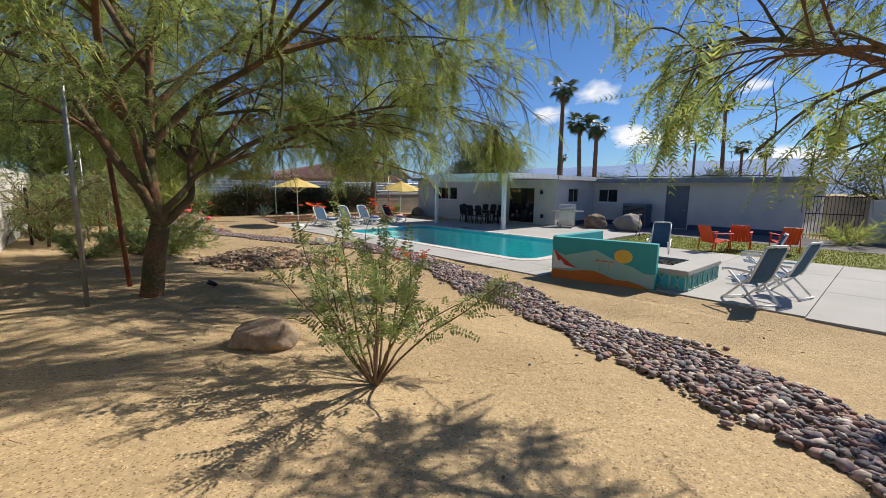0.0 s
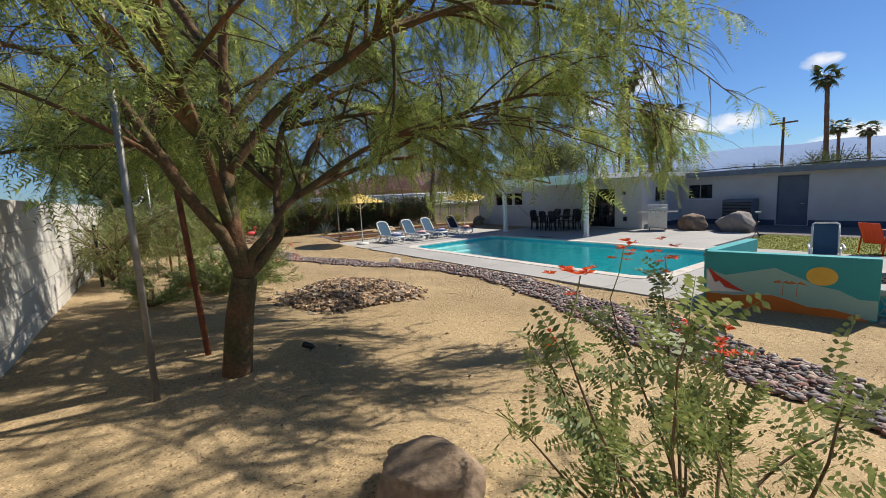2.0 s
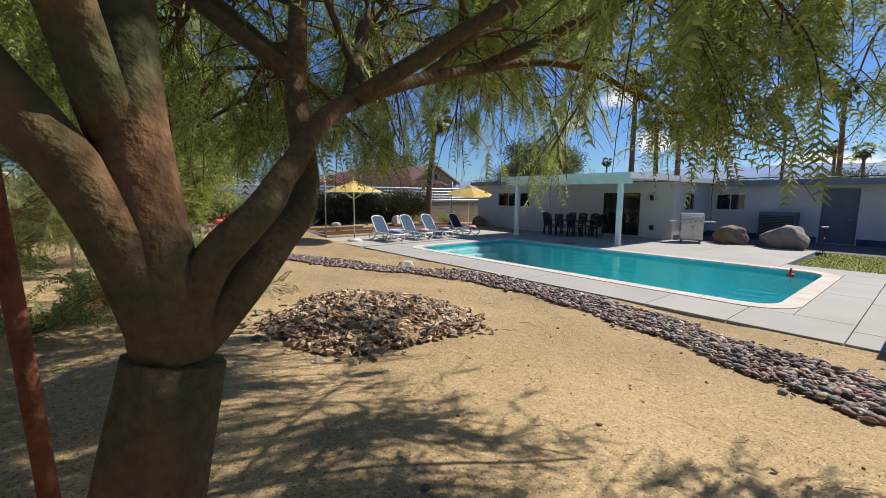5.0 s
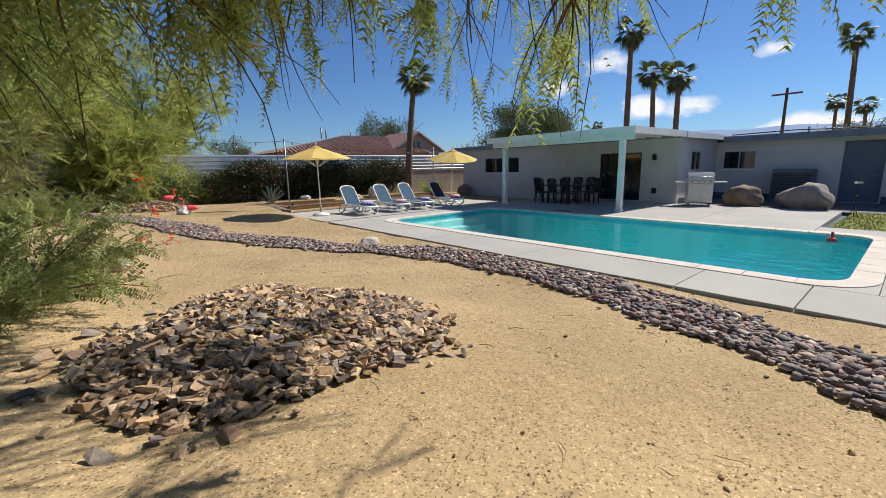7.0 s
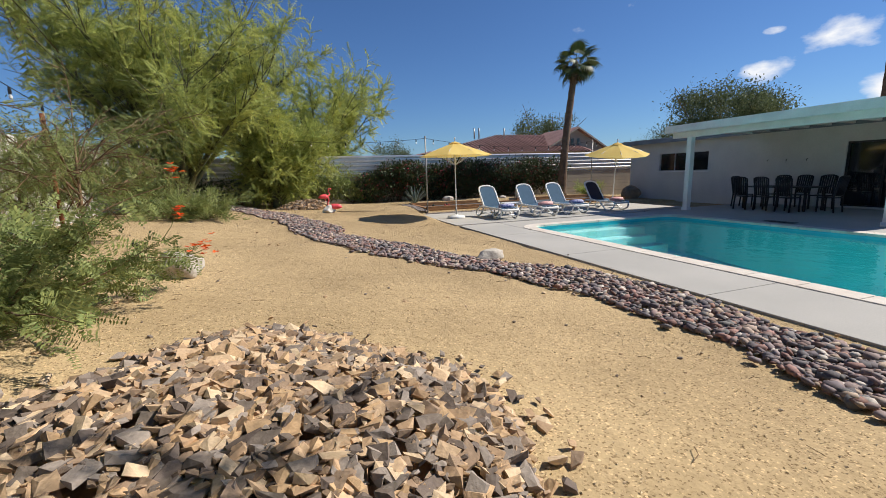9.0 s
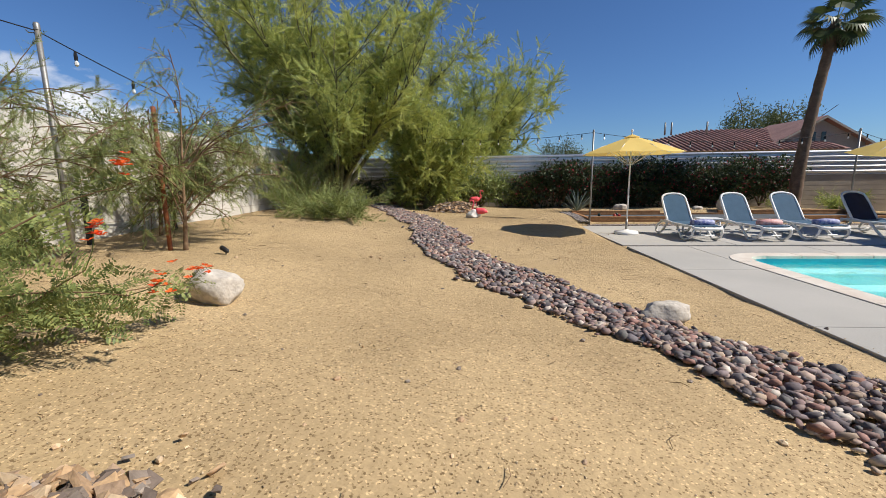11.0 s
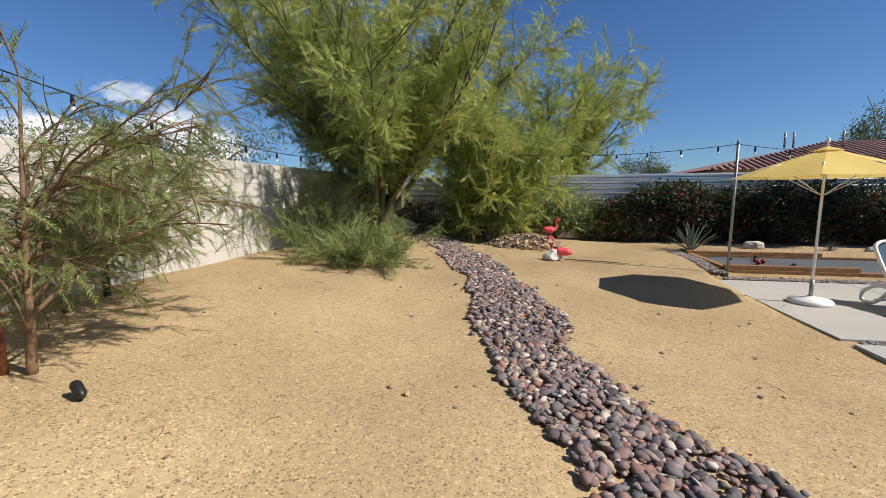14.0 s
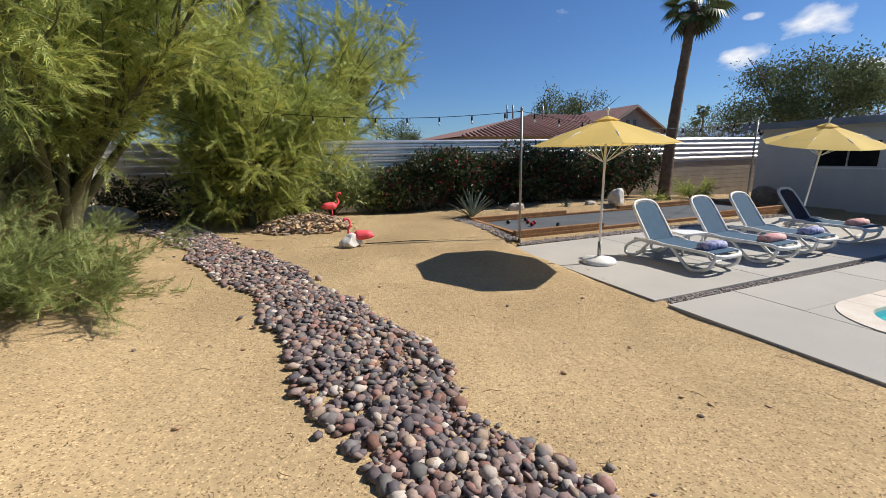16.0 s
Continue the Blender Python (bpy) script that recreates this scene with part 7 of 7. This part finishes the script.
orange_chair(18.6, 3.9, 100)
orange_chair(18.9, 2.7, 120)


def dining():
    t = empty("dining_table", (19.5, 17.4, 0), "black metal dining table in the patio shade", "table")
    box("tabletop", -0.5, 0.5, -1.0, 1.0, 0.71, 0.745, "black", t, 0.01)
    for a in (-0.42, 0.42):
        for b in (-0.9, 0.9):
            box("leg", a - 0.03, a + 0.03, b - 0.03, b + 0.03, 0.0, 0.71, "black", t, 0.006)
    bowl = lathe("fruit_bowl", [(0.05, 0.0), (0.07, 0.01), (0.17, 0.09), (0.16, 0.095), (0.06, 0.02), (0.0, 0.02)], "stucco2", None, 16, (19.5, 17.5, 0.746))
    tagged(bowl, "shallow bowl standing on the black dining table", "bowl")

    def chair(x, y, rz):
        c = empty("dining_chair", (x, y, 0), "black slat-backed metal dining chair under the patio", "chair", "chairs round the dining table", rz)
        box("seat", -0.23, 0.23, -0.22, 0.22, 0.42, 0.45, "black", c, 0.012)
        for sx in (-0.2, 0.2):
            tube("front_leg", [(sx, -0.2, 0), (sx, -0.2, 0.43)], 0.024, "black", c, 6)
            tube("rear_leg", [(sx, 0.24, 0), (sx, 0.2, 0.45), (sx * 1.08, 0.3, 1.02)], 0.024, "black", c, 6)
        V, F = tube_np(spline([(-0.216, 0.3, 1.02), (-0.1, 0.32, 1.06), (0.1, 0.32, 1.06), (0.216, 0.3, 1.02)], 4), 0.022, 6)
        put("top_rail", np_mesh("top_rail", V, F), "black", c)
        for k in range(6):
            a = -0.15 + 0.06 * k
            tube("slat", [(a, 0.22, 0.5), (a, 0.25, 0.75), (a * 1.05, 0.31, 1.04)], 0.023, "black", c, 5)
        tube("lower_rail", [(-0.2, 0.215, 0.5), (0, 0.22, 0.5), (0.2, 0.215, 0.5)], 0.014, "black", c, 6)

    for k in range(3):
        chair(18.75, 16.75 + 0.66 * k, 90)
        chair(20.25, 16.75 + 0.66 * k, -90)
    chair(19.5, 16.1, 180)
    chair(19.5, 18.7, 0)


dining()


def grill():
    g = empty("gas_grill", (21.2, 12.55, 0), "stainless gas grill with side shelves on the paving", "grill", "", -62)
    box("cabinet", -0.42, 0.42, -0.28, 0.28, 0.1, 0.84, "inox", g, 0.015)
    for s in (-1, 1):
        d = box("door", s * 0.21 - 0.2, s * 0.21 + 0.2, -0.3, -0.282, 0.14, 0.78, "inox", g, 0.004)
        tube("handle", [(s * 0.05, -0.33, 0.55), (s * 0.05, -0.33, 0.72)], 0.01, "inox", d, 6)
        box("side_shelf", 0.44 if s > 0 else -0.86, 0.86 if s > 0 else -0.44, -0.26, 0.26, 0.86, 0.9, "inox", g, 0.01)
    box("control_panel", -0.44, 0.44, -0.33, -0.2, 0.845, 0.96, "inox", g, 0.01)
    for k in range(4):
        tube("knob", [(-0.3 + 0.2 * k, -0.33, 0.9), (-0.3 + 0.2 * k, -0.36, 0.9)], 0.025, "black", g, 10)
    V, F = [], []
    arc = [(-0.27, 0.97), (-0.26, 1.12), (-0.15, 1.22), (0.1, 1.24), (0.26, 1.14), (0.28, 0.97)]
    V = np.array([[sx, a, b] for sx in (-0.43, 0.43) for a, b in arc])
    n = len(arc)
    put("lid", np_mesh("lid", V, [np.array([[i, i + 1, n + i + 1, n + i] for i in range(n - 1)]), np.array([list(range(n)), list(range(2 * n - 1, n - 1, -1))])]), "inox", g)
    tube("lid_handle", [(-0.36, -0.3, 1.08), (-0.36, -0.34, 1.08), (0.36, -0.34, 1.08), (0.36, -0.3, 1.08)], 0.014, "inox", g)
    for a in (-0.34, 0.34):
        for b in (-0.2, 0.2):
            V, F = tube_np([(a - 0.02, b, 0.05), (a + 0.02, b, 0.05)], 0.05, 12)
            put("wheel", np_mesh("wheel", V, F), "black", g)


grill()

ac = box("air_conditioner", 24.55, 25.35, 9.75, 11.05, -0.02, 1.28, "door", None, 0.03)
tagged(ac, "dark grey outdoor air conditioner against the wall", "air conditioner")
for z in np.arange(0.12, 1.15, 0.07):
    box("louvre", 24.525, 24.549, 9.8, 11.0, z, z + 0.035, "black", ac)
sc = empty("garden_ornament", (19.9, 8.05, -0.02), "thin dark metal garden ornament beside the lawn", "ornament")
for a in range(3):
    tube("leg", [(0.14 * math.cos(a * 2.09), 0.14 * math.sin(a * 2.09), 0.0), (0, 0, 0.3)], 0.011, "black", sc, 5)
tube("stem", [(0, 0, 0.3), (0, 0, 0.95)], 0.014, "black", sc, 6)
tube("arm", [(-0.14, 0, 0.62), (0, 0, 0.6), (0.14, 0, 0.62)], 0.02, "stake", sc, 6)
lathe("cup", [(0.0, 0.0), (0.09, 0.02), (0.1, 0.06), (0.0, 0.03)], "inox", sc, 12, (0, 0, 0.95))
skim = lathe("pool_float", [(0.0, 0.05), (0.06, 0.05), (0.09, 0.02), (0.09, -0.02), (0.0, -0.03)], "redpaint", None, 14, (15.3, 7.9, WATER + 0.02))
tube("stem", [(15.3, 7.9, WATER + 0.06), (15.3, 7.9, WATER + 0.2)], 0.025, "redpaint", skim)
tagged(skim, "small red chlorine float on the pool water", "pool float")
tagged(box("pool_skimmer_lid", 15.99, 16.23, 14.9, 15.6, 0.013, 0.02, "black", None, 0.003), "dark skimmer lid beside the pool coping", "lid")


def flamingo(x, y, rz, label, lying=False):
    """A plain garden flamingo figure."""
    parts = []
    body = spline([(-0.3, 0, 0.32), (-0.18, 0, 0.36), (0, 0, 0.36), (0.13, 0, 0.34)], 4)
    parts.append(tube_np(body, np.interp(np.linspace(0, 1, len(body)), [0, 0.3, 0.75, 1], [0.01, 0.09, 0.105, 0.04]), 12))
    neck = spline([(0.1, 0, 0.36), (0.2, 0, 0.45), (0.15, 0, 0.58), (0.17, 0, 0.68), (0.24, 0, 0.7), (0.28, 0, 0.64)], 5)
    parts.append(tube_np(neck, np.interp(np.linspace(0, 1, len(neck)), [0, 0.2, 0.75, 0.85, 1], [0.04, 0.024, 0.02, 0.033, 0.008]), 10))
    for s in (-0.03, 0.03):
        parts.append(tube_np([(0, s, 0.3), (0.01, s, 0.0), (0.0, s, -0.12)], 0.006, 6))
    V, F = join_np(parts)
    ob = put("flamingo_figure", np_mesh("flamingo_figure", V, F), "flamingo", smooth=True)
    ob.matrix_basis = pose(x, y, float(ground_z(x, y)) - (0.14 if lying else 0.0), 0, 0, rz)
    return tagged(ob, label, "garden figure")


flamingo(5.68, 23.4, 175, "bright pink plastic flamingo beside a white stone", True)
flamingo(5.6, 27.2, 10, "bright pink plastic flamingo near the rubble mound")
boulder(5.5, 23.38, (0.24, 0.17, 0.19), 25, "whitestone", "white rounded stone beside the flamingo", 20)

pole_u = empty("utility_pole", (52, 16.5, -0.2), "distant wooden utility pole with cross arm", "utility pole")
tube("mast", [(0, 0, 0), (0, 0, 8.2)], [0.16, 0.11], "palmbark", pole_u)
box("cross_arm", -0.06, 0.06, -1.1, 1.1, 7.6, 7.75, "palmbark", pole_u)
